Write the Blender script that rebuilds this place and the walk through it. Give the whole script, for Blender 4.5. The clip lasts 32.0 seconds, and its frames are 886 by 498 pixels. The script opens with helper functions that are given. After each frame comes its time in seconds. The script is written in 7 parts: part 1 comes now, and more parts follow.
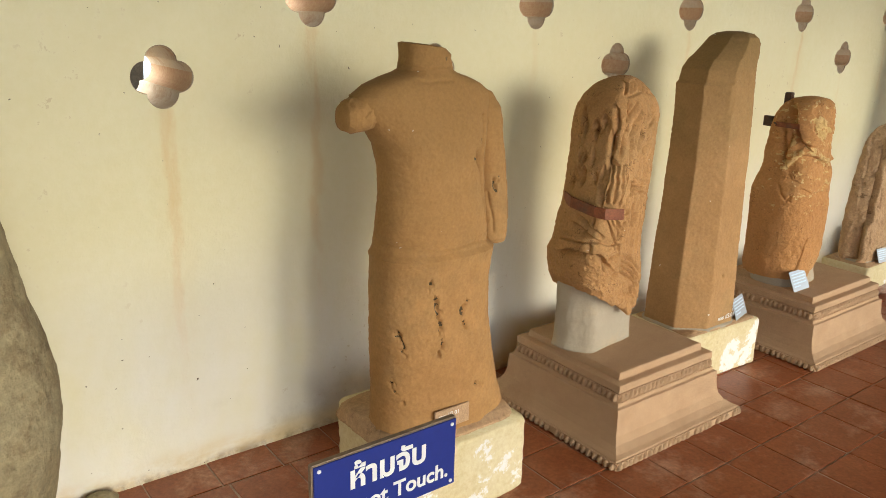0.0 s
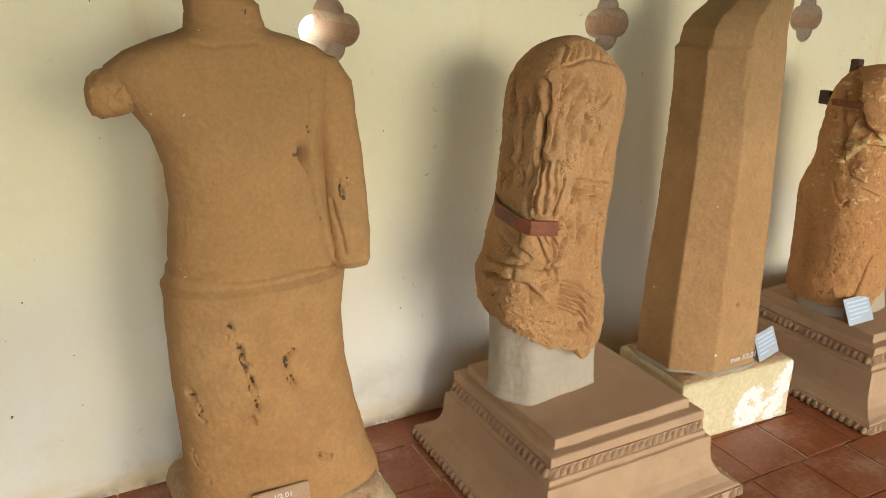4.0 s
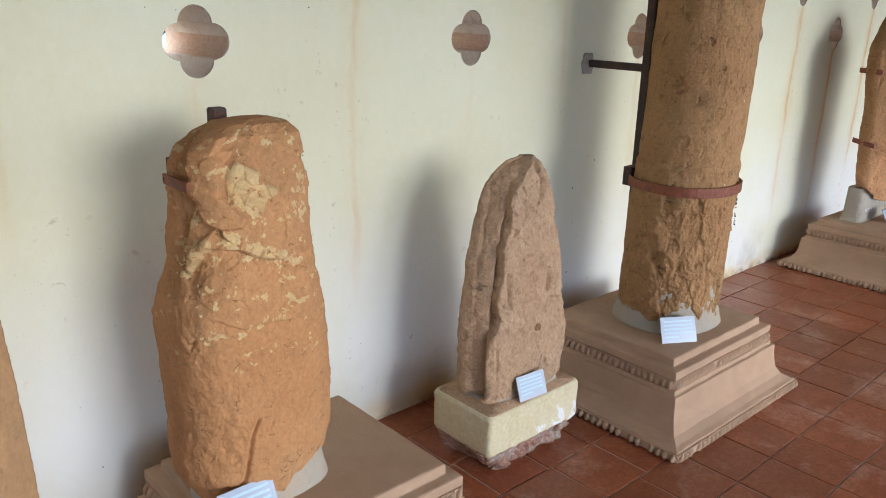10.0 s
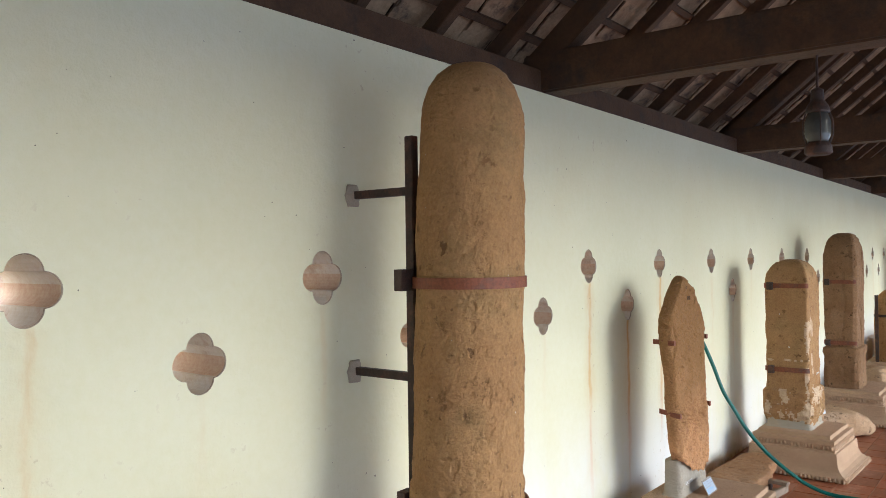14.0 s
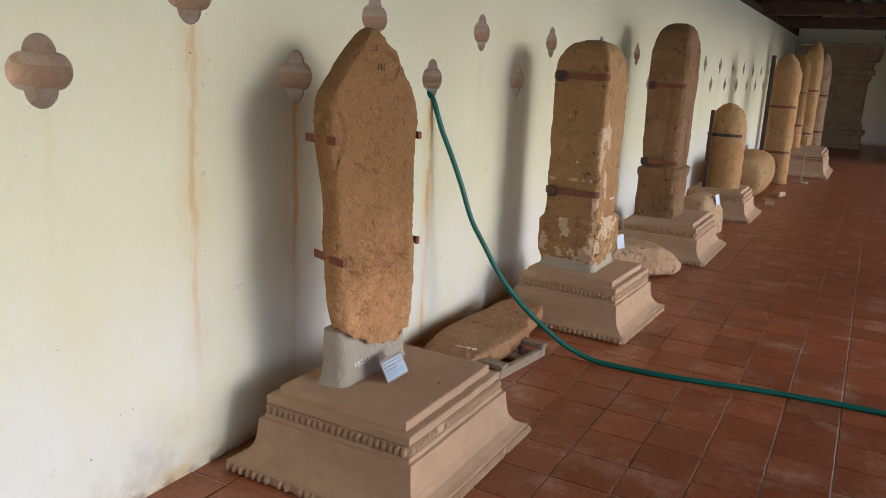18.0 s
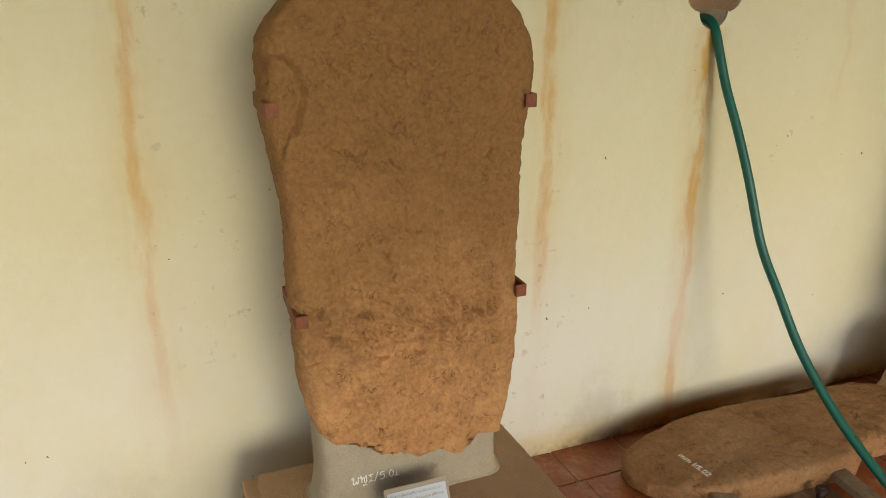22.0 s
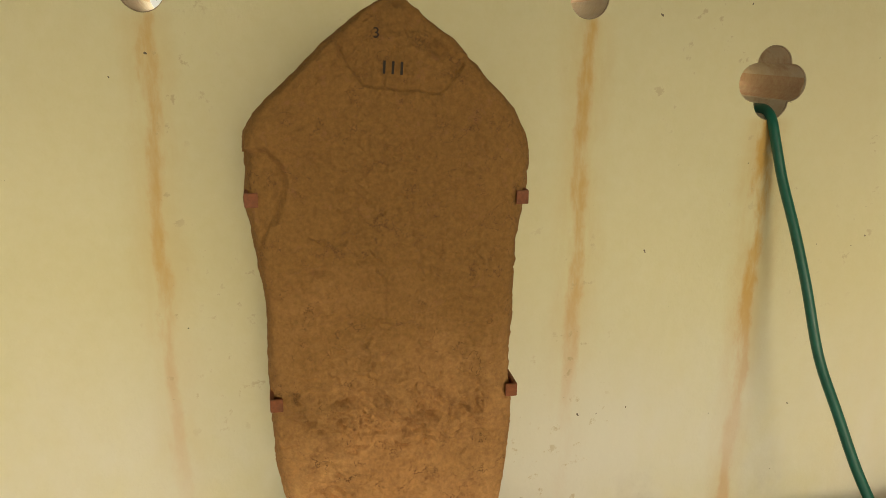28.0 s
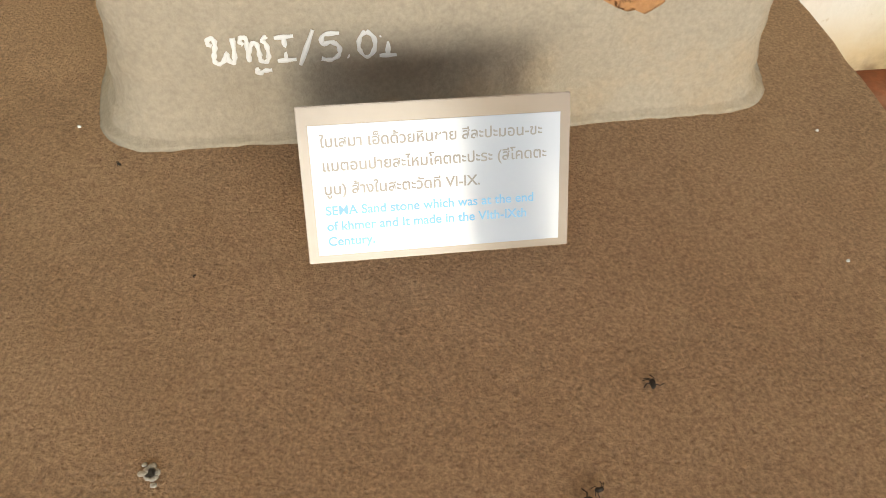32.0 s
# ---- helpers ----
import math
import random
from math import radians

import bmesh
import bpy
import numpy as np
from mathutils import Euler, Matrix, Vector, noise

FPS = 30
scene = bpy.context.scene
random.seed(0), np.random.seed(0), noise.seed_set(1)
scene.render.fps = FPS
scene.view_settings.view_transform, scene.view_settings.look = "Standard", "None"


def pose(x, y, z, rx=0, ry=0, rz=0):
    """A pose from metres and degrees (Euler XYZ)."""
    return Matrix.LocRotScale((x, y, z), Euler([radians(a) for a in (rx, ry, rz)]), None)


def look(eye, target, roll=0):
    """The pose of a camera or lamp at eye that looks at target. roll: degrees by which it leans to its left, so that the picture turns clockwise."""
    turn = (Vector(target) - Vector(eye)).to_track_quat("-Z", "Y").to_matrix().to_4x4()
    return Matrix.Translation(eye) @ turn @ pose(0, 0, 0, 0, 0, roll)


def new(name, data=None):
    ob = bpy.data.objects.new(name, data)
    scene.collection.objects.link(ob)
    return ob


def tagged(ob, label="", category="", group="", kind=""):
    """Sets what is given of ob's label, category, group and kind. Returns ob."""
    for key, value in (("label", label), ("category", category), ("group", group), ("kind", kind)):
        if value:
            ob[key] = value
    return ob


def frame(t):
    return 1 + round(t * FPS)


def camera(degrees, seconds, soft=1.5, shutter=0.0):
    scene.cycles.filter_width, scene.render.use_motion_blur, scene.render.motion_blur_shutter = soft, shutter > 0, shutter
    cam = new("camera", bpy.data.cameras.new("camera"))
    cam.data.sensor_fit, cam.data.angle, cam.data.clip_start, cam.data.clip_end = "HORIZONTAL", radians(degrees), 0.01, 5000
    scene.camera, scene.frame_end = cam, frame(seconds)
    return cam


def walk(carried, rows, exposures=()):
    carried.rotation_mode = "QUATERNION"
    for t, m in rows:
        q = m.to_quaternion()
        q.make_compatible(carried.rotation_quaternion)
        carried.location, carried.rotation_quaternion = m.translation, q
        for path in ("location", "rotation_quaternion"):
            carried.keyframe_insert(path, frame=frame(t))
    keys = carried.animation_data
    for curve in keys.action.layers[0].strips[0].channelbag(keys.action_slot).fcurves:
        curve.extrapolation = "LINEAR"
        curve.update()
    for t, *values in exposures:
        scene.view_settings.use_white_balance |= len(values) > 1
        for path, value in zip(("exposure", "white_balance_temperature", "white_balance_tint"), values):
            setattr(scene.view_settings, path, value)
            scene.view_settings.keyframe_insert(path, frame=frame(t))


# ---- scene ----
cam = camera(59.5, 32.0, soft=0.5)
PATH = [
    (0, (-0.831, -2.692, 1.754), (0.32, -1.168, 1.16), 1.6),
    (0.5, (-0.59, -2.698, 1.758), (0.481, -1.116, 1.166), 1.1),
    (1, (-0.374, -2.711, 1.757), (0.648, -1.102, 1.153), 0.6),
    (1.5, (-0.256, -2.674, 1.736), (0.775, -1.079, 1.11), 0.6),
    (2, (-0.14, -2.588, 1.715), (0.913, -1.0, 1.107), 1.2),
    (2.5, (-0.079, -2.479, 1.711), (1.0, -0.92, 1.074), 2.3),
    (4.5, (0.418, -2.465, 1.662), (1.254, -0.775, 0.994), 0.0),
    (5, (0.584, -2.333, 1.644), (1.611, -0.73, 1.029), 0.7),
    (5.5, (0.747, -2.243, 1.648), (1.859, -0.692, 1.049), -0.3),
    (6, (0.957, -2.249, 1.649), (2.001, -0.649, 1.059), -0.8),
    (6.5, (1.124, -2.272, 1.655), (2.096, -0.629, 1.059), -0.8),
    (7, (1.222, -2.306, 1.65), (2.247, -0.702, 1.035), -0.5),
    (7.5, (1.362, -2.274, 1.632), (2.525, -0.789, 0.968), 0.7),
    (8, (1.535, -2.226, 1.644), (2.766, -0.808, 0.957), 0.8),
    (8.5, (1.73, -2.246, 1.636), (2.899, -0.778, 0.942), 0.1),
    (9, (1.937, -2.318, 1.657), (3.041, -0.8, 0.965), 0.5),
    (9.5, (2.113, -2.292, 1.632), (3.271, -0.814, 0.94), 1.4),
    (10, (2.349, -2.247, 1.631), (3.634, -0.838, 1.028), 1.5),
    (10.5, (2.514, -2.195, 1.628), (3.869, -0.826, 1.091), 0.6),
    (11, (2.729, -2.215, 1.649), (4.085, -0.806, 1.231), -0.4),
    (11.5, (2.896, -2.265, 1.668), (4.296, -0.879, 1.321), -1.2),
    (12, (2.938, -2.257, 1.677), (4.404, -0.928, 1.384), -1.3),
    (12.5, (2.949, -2.237, 1.74), (4.472, -0.96, 1.521), -1.1),
    (13, (2.938, -2.249, 1.84), (4.513, -1.019, 1.778), -0.8),
    (13.5, (2.932, -2.25, 1.895), (4.527, -1.045, 1.93), -0.7),
    (14, (2.96, -2.248, 1.862), (4.541, -1.023, 1.877), -0.8),
    (14.5, (3.054, -2.181, 1.761), (4.623, -0.946, 1.657), -0.6),
    (15, (3.255, -2.059, 1.659), (4.868, -0.918, 1.348), -0.2),
    (15.5, (3.546, -2.044, 1.65), (5.164, -0.944, 1.235), 0.6),
    (17.5, (5.006, -2.073, 1.582), (6.717, -1.153, 1.107), 2.2),
    (18, (5.348, -2.109, 1.574), (7.061, -1.184, 1.116), 2.8),
    (18.5, (5.699, -2.112, 1.575), (7.378, -1.132, 1.106), 2.8),
    (19, (6.042, -2.188, 1.588), (7.592, -1.022, 1.099), 2.4),
    (19.5, (6.335, -2.148, 1.562), (7.822, -0.911, 1.053), 2.8),
    (20, (6.592, -2.03, 1.568), (8.025, -0.748, 1.018), 2.6),
    (20.5, (6.782, -2.021, 1.574), (8.052, -0.584, 1.007), 1.1),
    (21, (6.981, -2.084, 1.579), (8.017, -0.479, 0.986), 0.0),
    (21.5, (7.141, -2.085, 1.559), (8.033, -0.407, 0.935), 0.1),
    (22, (7.329, -1.979, 1.547), (8.05, -0.235, 0.884), 0.4),
    (22.5, (7.44, -2.003, 1.547), (7.935, -0.188, 0.869), -0.1),
    (23, (7.507, -2.057, 1.547), (7.88, -0.22, 0.851), 0.2),
    (23.5, (7.548, -2.095, 1.556), (7.829, -0.233, 0.883), -0.4),
    (24, (7.586, -2.124, 1.556), (7.819, -0.246, 0.911), -0.6),
    (24.5, (7.613, -2.148, 1.57), (7.878, -0.267, 0.942), -0.6),
    (25, (7.606, -2.149, 1.536), (8.026, -0.345, 0.782), 0.2),
    (25.5, (7.642, -2.164, 1.504), (8.147, -0.397, 0.716), 0.1),
    (26, (7.649, -2.145, 1.573), (8.087, -0.348, 0.812), -1.1),
    (26.5, (7.683, -2.184, 1.681), (8.02, -0.256, 1.27), -1.6),
    (28.5, (7.691, -1.862, 1.555), (8.064, -0.021, 0.868), 1.4),
    (29, (7.718, -1.603, 1.446), (8.024, 0.086, 0.419), 1.5),
    (29.5, (7.744, -1.35, 1.285), (7.979, 0.241, 0.097), 2.7),
    (30, (7.821, -1.114, 1.113), (7.977, 0.409, -0.175), 2.2),
    (30.5, (7.814, -0.964, 0.852), (7.964, 0.41, -0.595), 2.1),
    (31, (7.807, -0.908, 0.72), (8.002, 0.389, -0.79), 2.9),
    (31.5, (7.806, -0.88, 0.701), (8.026, 0.408, -0.813), 3.0),
    (32, (7.807, -0.878, 0.699), (8.042, 0.404, -0.818), 3.1),
]
LIGHT = [(0, 0.14, 6500, 9), (1, -0.06, 7200, 6), (2, -0.06, 7700, 4), (3.5, 0.1, 7000, 8), (5, 0.09, 5300, 13), (6, 0.09, 5450, 13), (7, -0.18, 7200, 5), (8, 0.10, 6000, 11), (9, -0.03, 5500, 13), (10, 0.08, 5100, 14), (11, 0.0, 5500, 13), (13, 0.10, 6000, 8), (14, 0.32, 5250, 12), (15, -0.03, 5100, 18), (18, -0.18, 5500, 16), (19, -0.20, 5500, 16), (21, -0.26, 5500, 15), (22, -0.36, 6800, 8), (23, -0.45, 9000, 2), (24, -0.52, 9800, 2), (25, -0.52, 9600, 5), (26, -0.46, 7500, 5), (27.5, -0.58, 8500, 3), (29, -0.62, 8600, 4), (29.5, -0.40, 7400, 10), (30, -0.24, 7000, 12), (31, 0.38, 6500, 10), (32, 0.36, 6500, 10)]
walk(cam, [(t, look(eye, target, roll)) for t, eye, target, roll in PATH], LIGHT)

# ---- world, sun, large lights ----
world = bpy.data.worlds.new("sky")
scene.world = world
world.use_nodes = True
wn = world.node_tree.nodes
sky = wn.new("ShaderNodeTexSky")
sky.sky_type = "NISHITA"
sky.sun_disc = False
sky.sun_elevation = radians(24)
sky.sun_rotation = radians(168)
world.node_tree.links.new(sky.outputs[0], wn["Background"].inputs[0])
wn["Background"].inputs[1].default_value = 0.15
sun_data = bpy.data.lights.new("sun", "SUN")
sun_data.energy, sun_data.angle, sun_data.color = 1.78, radians(25), (1.0, 0.915, 0.73)
sun_lamp = new("sun", sun_data)
sun_lamp.matrix_world = look((0, 0, 20), (-0.05, 1.0, 20 - 0.15))
gap_data = bpy.data.lights.new("sky_opening", "AREA")
gap_data.shape, gap_data.size, gap_data.size_y = "RECTANGLE", 30.0, 1.9
gap_data.energy, gap_data.color = 270.0, (0.88, 0.94, 1.0)
gap_lamp = new("sky_opening", gap_data)
gap_lamp.matrix_world = look((8.0, -4.75, 1.15), (8.0, 0, 1.25))
# added fill lamp, out of view behind the wall, brightening the openings' reveals
yard_data = bpy.data.lights.new("garden_sky_fill", "AREA")
yard_data.shape, yard_data.size, yard_data.size_y = "RECTANGLE", 44.0, 1.6
yard_data.energy, yard_data.color = 1900.0, (1.0, 0.96, 0.90)
yard_lamp = new("garden_sky_fill", yard_data)
yard_lamp.matrix_world = look((13.0, 2.5, 3.15), (13.0, 0.3, 1.5))


# ---- materials ----
def mat(name, a, b, scale=6.0, rough=0.9, bump=0.3, fine=60.0, c=None, spots=0.0, metal=0.0, pits=0.0, grain=0.35, per_object=0.0, dist=0.02, world_space=False, sharp=False, marks=0.0, mid=0.0, lump=0.0, patina=None, cracks=0.0, flakes=0.0):
    """Mottled surface: colours a and b by coarse noise, c in patches, grain by fine noise, pits by cells."""
    m = bpy.data.materials.new(name)
    m.use_nodes = True
    nt, p = m.node_tree, m.node_tree.nodes["Principled BSDF"]
    link = nt.links.new
    tc = nt.nodes.new("ShaderNodeTexCoord")
    vec = tc.outputs["Object"]
    if world_space:
        vec = nt.nodes.new("ShaderNodeNewGeometry").outputs["Position"]

    def noise_tex(s, detail, rough_=0.6):
        n = nt.nodes.new("ShaderNodeTexNoise")
        n.inputs["Scale"].default_value, n.inputs["Detail"].default_value, n.inputs["Roughness"].default_value = s, detail, rough_
        link(vec, n.inputs["Vector"])
        return n.outputs["Fac"]

    def ramp(src, lo, hi):
        r = nt.nodes.new("ShaderNodeMapRange")
        r.inputs["From Min"].default_value, r.inputs["From Max"].default_value = lo, hi
        link(src, r.inputs["Value"])
        return r.outputs["Result"]

    def mix(fac, x, y, kind="MIX"):
        k = nt.nodes.new("ShaderNodeMix")
        k.data_type, k.blend_type = "RGBA", kind
        for v, s in ((fac, k.inputs["Factor"]), (x, k.inputs["A"]), (y, k.inputs["B"])):
            if isinstance(v, (int, float)):
                s.default_value = v
            elif isinstance(v, tuple):
                s.default_value = (*v, 1)
            else:
                link(v, s)
        return k.outputs["Result"]

    col = mix(ramp(noise_tex(scale, 6), 0.3, 0.7), a, b)
    if c:
        col = mix(ramp(noise_tex(scale * 0.45 + 1.3, 9, 0.7), *((0.565, 0.585) if sharp else (0.52, 0.66))), col, c)
    if mid:
        col = mix(mid, col, mix(ramp(noise_tex(scale * 6, 4, 0.65), 0.3, 0.7), (0.2, 0.2, 0.2), (0.8, 0.8, 0.8)), "OVERLAY")
    if patina:
        lo, hi, tone = patina
        zed = nt.nodes.new("ShaderNodeSeparateXYZ")
        link(vec, zed.inputs[0])
        add = nt.nodes.new("ShaderNodeMath")
        add.operation = "MULTIPLY_ADD"
        link(noise_tex(3.5, 7, 0.65), add.inputs[0])
        add.inputs[1].default_value = 1.1
        link(zed.outputs[2], add.inputs[2])
        col = mix(ramp(add.outputs[0], lo + 0.55, hi + 0.55), col, tone)
    f = noise_tex(fine, 5, 0.7)
    col = mix(grain, col, mix(ramp(f, 0.33, 0.67), (0.25, 0.25, 0.25), (0.75, 0.75, 0.75)), "OVERLAY")
    height = f
    if pits:
        v = nt.nodes.new("ShaderNodeTexVoronoi")
        v.inputs["Scale"].default_value = fine * 0.5
        link(vec, v.inputs["Vector"])
        hole = ramp(v.outputs["Distance"], 0.05, 0.3)
        h = nt.nodes.new("ShaderNodeMath")
        h.operation = "MULTIPLY_ADD"
        link(hole, h.inputs[0])
        h.inputs[1].default_value = pits
        link(f, h.inputs[2])
        height = h.outputs[0]
    if lump:
        big = nt.nodes.new("ShaderNodeMath")
        big.operation = "MULTIPLY_ADD"
        rugged = noise_tex(lump, 9, 0.72)
        link(rugged, big.inputs[0])
        big.inputs[1].default_value = 2.2
        link(height, big.inputs[2])
        height = big.outputs[0]
        # darkening of the bump's hollows, put into the base colour
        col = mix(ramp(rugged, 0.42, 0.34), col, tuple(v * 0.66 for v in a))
    if marks:
        # small irregular chips in scattered clusters, hollows darkened in the base colour too
        both = nt.nodes.new("ShaderNodeMath")
        both.operation = "MULTIPLY"
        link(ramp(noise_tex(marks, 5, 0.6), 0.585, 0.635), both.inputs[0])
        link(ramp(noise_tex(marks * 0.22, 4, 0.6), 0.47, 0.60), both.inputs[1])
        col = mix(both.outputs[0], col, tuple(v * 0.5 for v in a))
        cut = nt.nodes.new("ShaderNodeMath")
        cut.operation = "MULTIPLY_ADD"
        link(both.outputs[0], cut.inputs[0])
        cut.inputs[1].default_value = -0.6
        link(height, cut.inputs[2])
        height = cut.outputs[0]
    if flakes:
        # skins that broke off in terraces
        snap = nt.nodes.new("ShaderNodeMath")
        snap.operation = "SNAP"
        link(noise_tex(flakes, 8, 0.66), snap.inputs[0])
        snap.inputs[1].default_value = 0.065
        tier = nt.nodes.new("ShaderNodeMath")
        tier.operation = "MULTIPLY_ADD"
        link(snap.outputs[0], tier.inputs[0])
        tier.inputs[1].default_value = 7.0
        link(height, tier.inputs[2])
        height = tier.outputs[0]
    if cracks:
        # thin broken crack lines, their recesses darkened in the base colour too
        gap = nt.nodes.new("ShaderNodeMath")
        gap.operation = "SUBTRACT"
        link(noise_tex(cracks, 7, 0.6), gap.inputs[0])
        gap.inputs[1].default_value = 0.5
        thin = nt.nodes.new("ShaderNodeMath")
        thin.operation = "ABSOLUTE"
        link(gap.outputs[0], thin.inputs[0])
        both = nt.nodes.new("ShaderNodeMath")
        both.operation = "MULTIPLY"
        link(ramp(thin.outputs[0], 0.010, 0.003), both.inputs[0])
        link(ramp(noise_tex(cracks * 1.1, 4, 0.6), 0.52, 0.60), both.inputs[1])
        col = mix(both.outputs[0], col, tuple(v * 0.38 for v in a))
        slit = nt.nodes.new("ShaderNodeMath")
        slit.operation = "MULTIPLY_ADD"
        link(both.outputs[0], slit.inputs[0])
        slit.inputs[1].default_value = -0.8
        link(height, slit.inputs[2])
        height = slit.outputs[0]
    if spots:
        s = ramp(noise_tex(fine * 0.35, 3, 0.5), *((0.68, 0.72) if spots > 0 else (0.745, 0.765)))
        col = mix(s, col, (0.05, 0.035, 0.02) if spots > 0 else (0.75, 0.7, 0.6))
    if per_object:
        oi = nt.nodes.new("ShaderNodeObjectInfo")
        col = mix(per_object, col, mix(oi.outputs["Random"], (0.3, 0.3, 0.3), (0.7, 0.7, 0.7)), "OVERLAY")
    link(col, p.inputs["Base Color"])
    p.inputs["Roughness"].default_value, p.inputs["Metallic"].default_value = rough, metal
    if bump:
        bn = nt.nodes.new("ShaderNodeBump")
        bn.inputs["Strength"].default_value, bn.inputs["Distance"].default_value = bump, dist
        link(height, bn.inputs["Height"])
        link(bn.outputs[0], p.inputs["Normal"])
    return m


def wall_plaster():
    """Cream plaster with rust streaks below the openings, damp patches low down and small scars."""
    m = mat("cream_plaster", (0.74, 0.705, 0.470), (0.79, 0.765, 0.548), 1.3, 0.9, 0.38, 24, grain=0.10, dist=0.012)
    nt, p = m.node_tree, m.node_tree.nodes["Principled BSDF"]
    link = nt.links.new
    base = p.inputs["Base Color"].links[0].from_socket
    pos = nt.nodes.new("ShaderNodeNewGeometry").outputs["Position"]
    sep = nt.nodes.new("ShaderNodeSeparateXYZ")
    link(pos, sep.inputs[0])

    def calc(op, a, b=0.0, c=0.0):
        k = nt.nodes.new("ShaderNodeMath")
        k.operation = op
        for v, s_ in zip((a, b, c), k.inputs):
            if isinstance(v, (int, float)):
                s_.default_value = v
            else:
                link(v, s_)
        return k.outputs[0]

    def smooth(v, lo, hi):
        r = nt.nodes.new("ShaderNodeMapRange")
        r.interpolation_type = "SMOOTHSTEP"
        r.inputs["From Min"].default_value, r.inputs["From Max"].default_value = lo, hi
        link(v, r.inputs["Value"])
        return r.outputs["Result"]

    def tex(scale, detail, sx=1.0, sz=1.0, kind="noise"):
        mp = nt.nodes.new("ShaderNodeMapping")
        mp.inputs["Scale"].default_value = (sx, 1, sz)
        link(pos, mp.inputs["Vector"])
        n = nt.nodes.new("ShaderNodeTexNoise")
        n.inputs["Scale"].default_value, n.inputs["Detail"].default_value, n.inputs["Roughness"].default_value = scale, detail, 0.65
        link(mp.outputs[0], n.inputs["Vector"])
        return n.outputs["Fac"]

    def tint(fac, a, b, kind="MIX"):
        k = nt.nodes.new("ShaderNodeMix")
        k.data_type, k.blend_type = "RGBA", kind
        link(fac, k.inputs["Factor"])
        link(a, k.inputs["A"])
        k.inputs["B"].default_value = (*b, 1)
        return k.outputs["Result"]

    col = base
    x, z = sep.outputs[0], sep.outputs[2]
    wob = calc("MULTIPLY", calc("SUBTRACT", tex(1.4, 3, 1, 1), 0.5), 0.07)
    streaky = tex(7.0, 6, 2.0, 0.45)
    old = calc("MULTIPLY", smooth(x, 6.9, 7.2), smooth(x, 9.5, 9.3))
    fleck = calc("MULTIPLY", smooth(tex(24.0, 5), 0.60, 0.66), smooth(tex(2.2, 3, 1.0, 0.6), 0.52, 0.64))
    for zc, off in ((1.506, 0.0), (1.778, 0.5)):
        u = calc("ADD", calc("DIVIDE", x, 1.13), 0.5 - off)
        dx = calc("ADD", calc("MULTIPLY", calc("SUBTRACT", calc("FRACT", u), 0.5), 1.13), wob)
        wn_ = nt.nodes.new("ShaderNodeTexWhiteNoise")
        wn_.noise_dimensions = "1D"
        link(calc("ADD", calc("FLOOR", u), 7.3 + off), wn_.inputs["W"])
        rnd = wn_.outputs["Value"]
        drop = calc("SUBTRACT", zc - 0.09, z)
        ends = calc("ADD", calc("MULTIPLY_ADD", rnd, 0.9, 0.45), calc("MULTIPLY", old, 0.9))
        down = calc("MULTIPLY", smooth(drop, -0.01, 0.03), smooth(calc("SUBTRACT", ends, drop), 0.0, 0.45))
        edge = calc("ABSOLUTE", calc("ADD", dx, calc("MULTIPLY", calc("SUBTRACT", tex(9.0, 7, 1.2, 0.6), 0.5), 0.09)))
        core = smooth(edge, 0.030, 0.003)
        halo = smooth(edge, 0.10, 0.02)
        gate = smooth(streaky, 0.25, 0.60)
        amount = calc("MULTIPLY", calc("MULTIPLY", down, calc("MULTIPLY_ADD", calc("ADD", old, calc("MULTIPLY", calc("MULTIPLY", smooth(x, 8.88, 8.94), smooth(x, 9.2, 9.14)), 0.9)), 0.56, calc("MULTIPLY_ADD", rnd, 0.27, 0.08))), gate)
        col = tint(calc("MULTIPLY", calc("MULTIPLY", halo, amount), 0.45), col, (0.68, 0.52, 0.25))
        col = tint(calc("MULTIPLY", core, amount), col, (0.66, 0.40, 0.12))
    low = calc("MULTIPLY", smooth(z, 0.42, 0.02), smooth(tex(2.6, 8), 0.50, 0.70))
    fade = calc("MULTIPLY", smooth(z, 1.10, 0.28), smooth(tex(0.7, 5, 1.0, 0.6), 0.30, 0.54))
    col = tint(calc("MULTIPLY", fade, 0.85), col, (0.80, 0.80, 0.77))
    col = tint(calc("MULTIPLY", low, 0.40), col, (0.33, 0.29, 0.22))
    ochre = calc("MULTIPLY", smooth(z, 0.13, 0.02), smooth(tex(2.0, 5, 1.0, 2.0), 0.34, 0.56))
    col = tint(calc("MULTIPLY", ochre, 0.62), col, (0.62, 0.44, 0.14))
    foot = calc("MULTIPLY", smooth(z, 0.05, 0.0), smooth(tex(7.0, 6, 1, 1), 0.42, 0.6))
    col = tint(calc("MULTIPLY", foot, 0.7), col, (0.22, 0.14, 0.09))
    wash = smooth(tex(0.9, 6, 1.0, 0.5), 0.50, 0.72)
    col = tint(calc("MULTIPLY", wash, 0.35), col, (0.74, 0.66, 0.42))
    col = tint(calc("MULTIPLY", fleck, 0.5), col, (0.50, 0.40, 0.22))
    scars = smooth(tex(34.0, 2), 0.735, 0.75)
    col = tint(scars, col, (0.16, 0.13, 0.10))
    link(col, p.inputs["Base Color"])
    return m


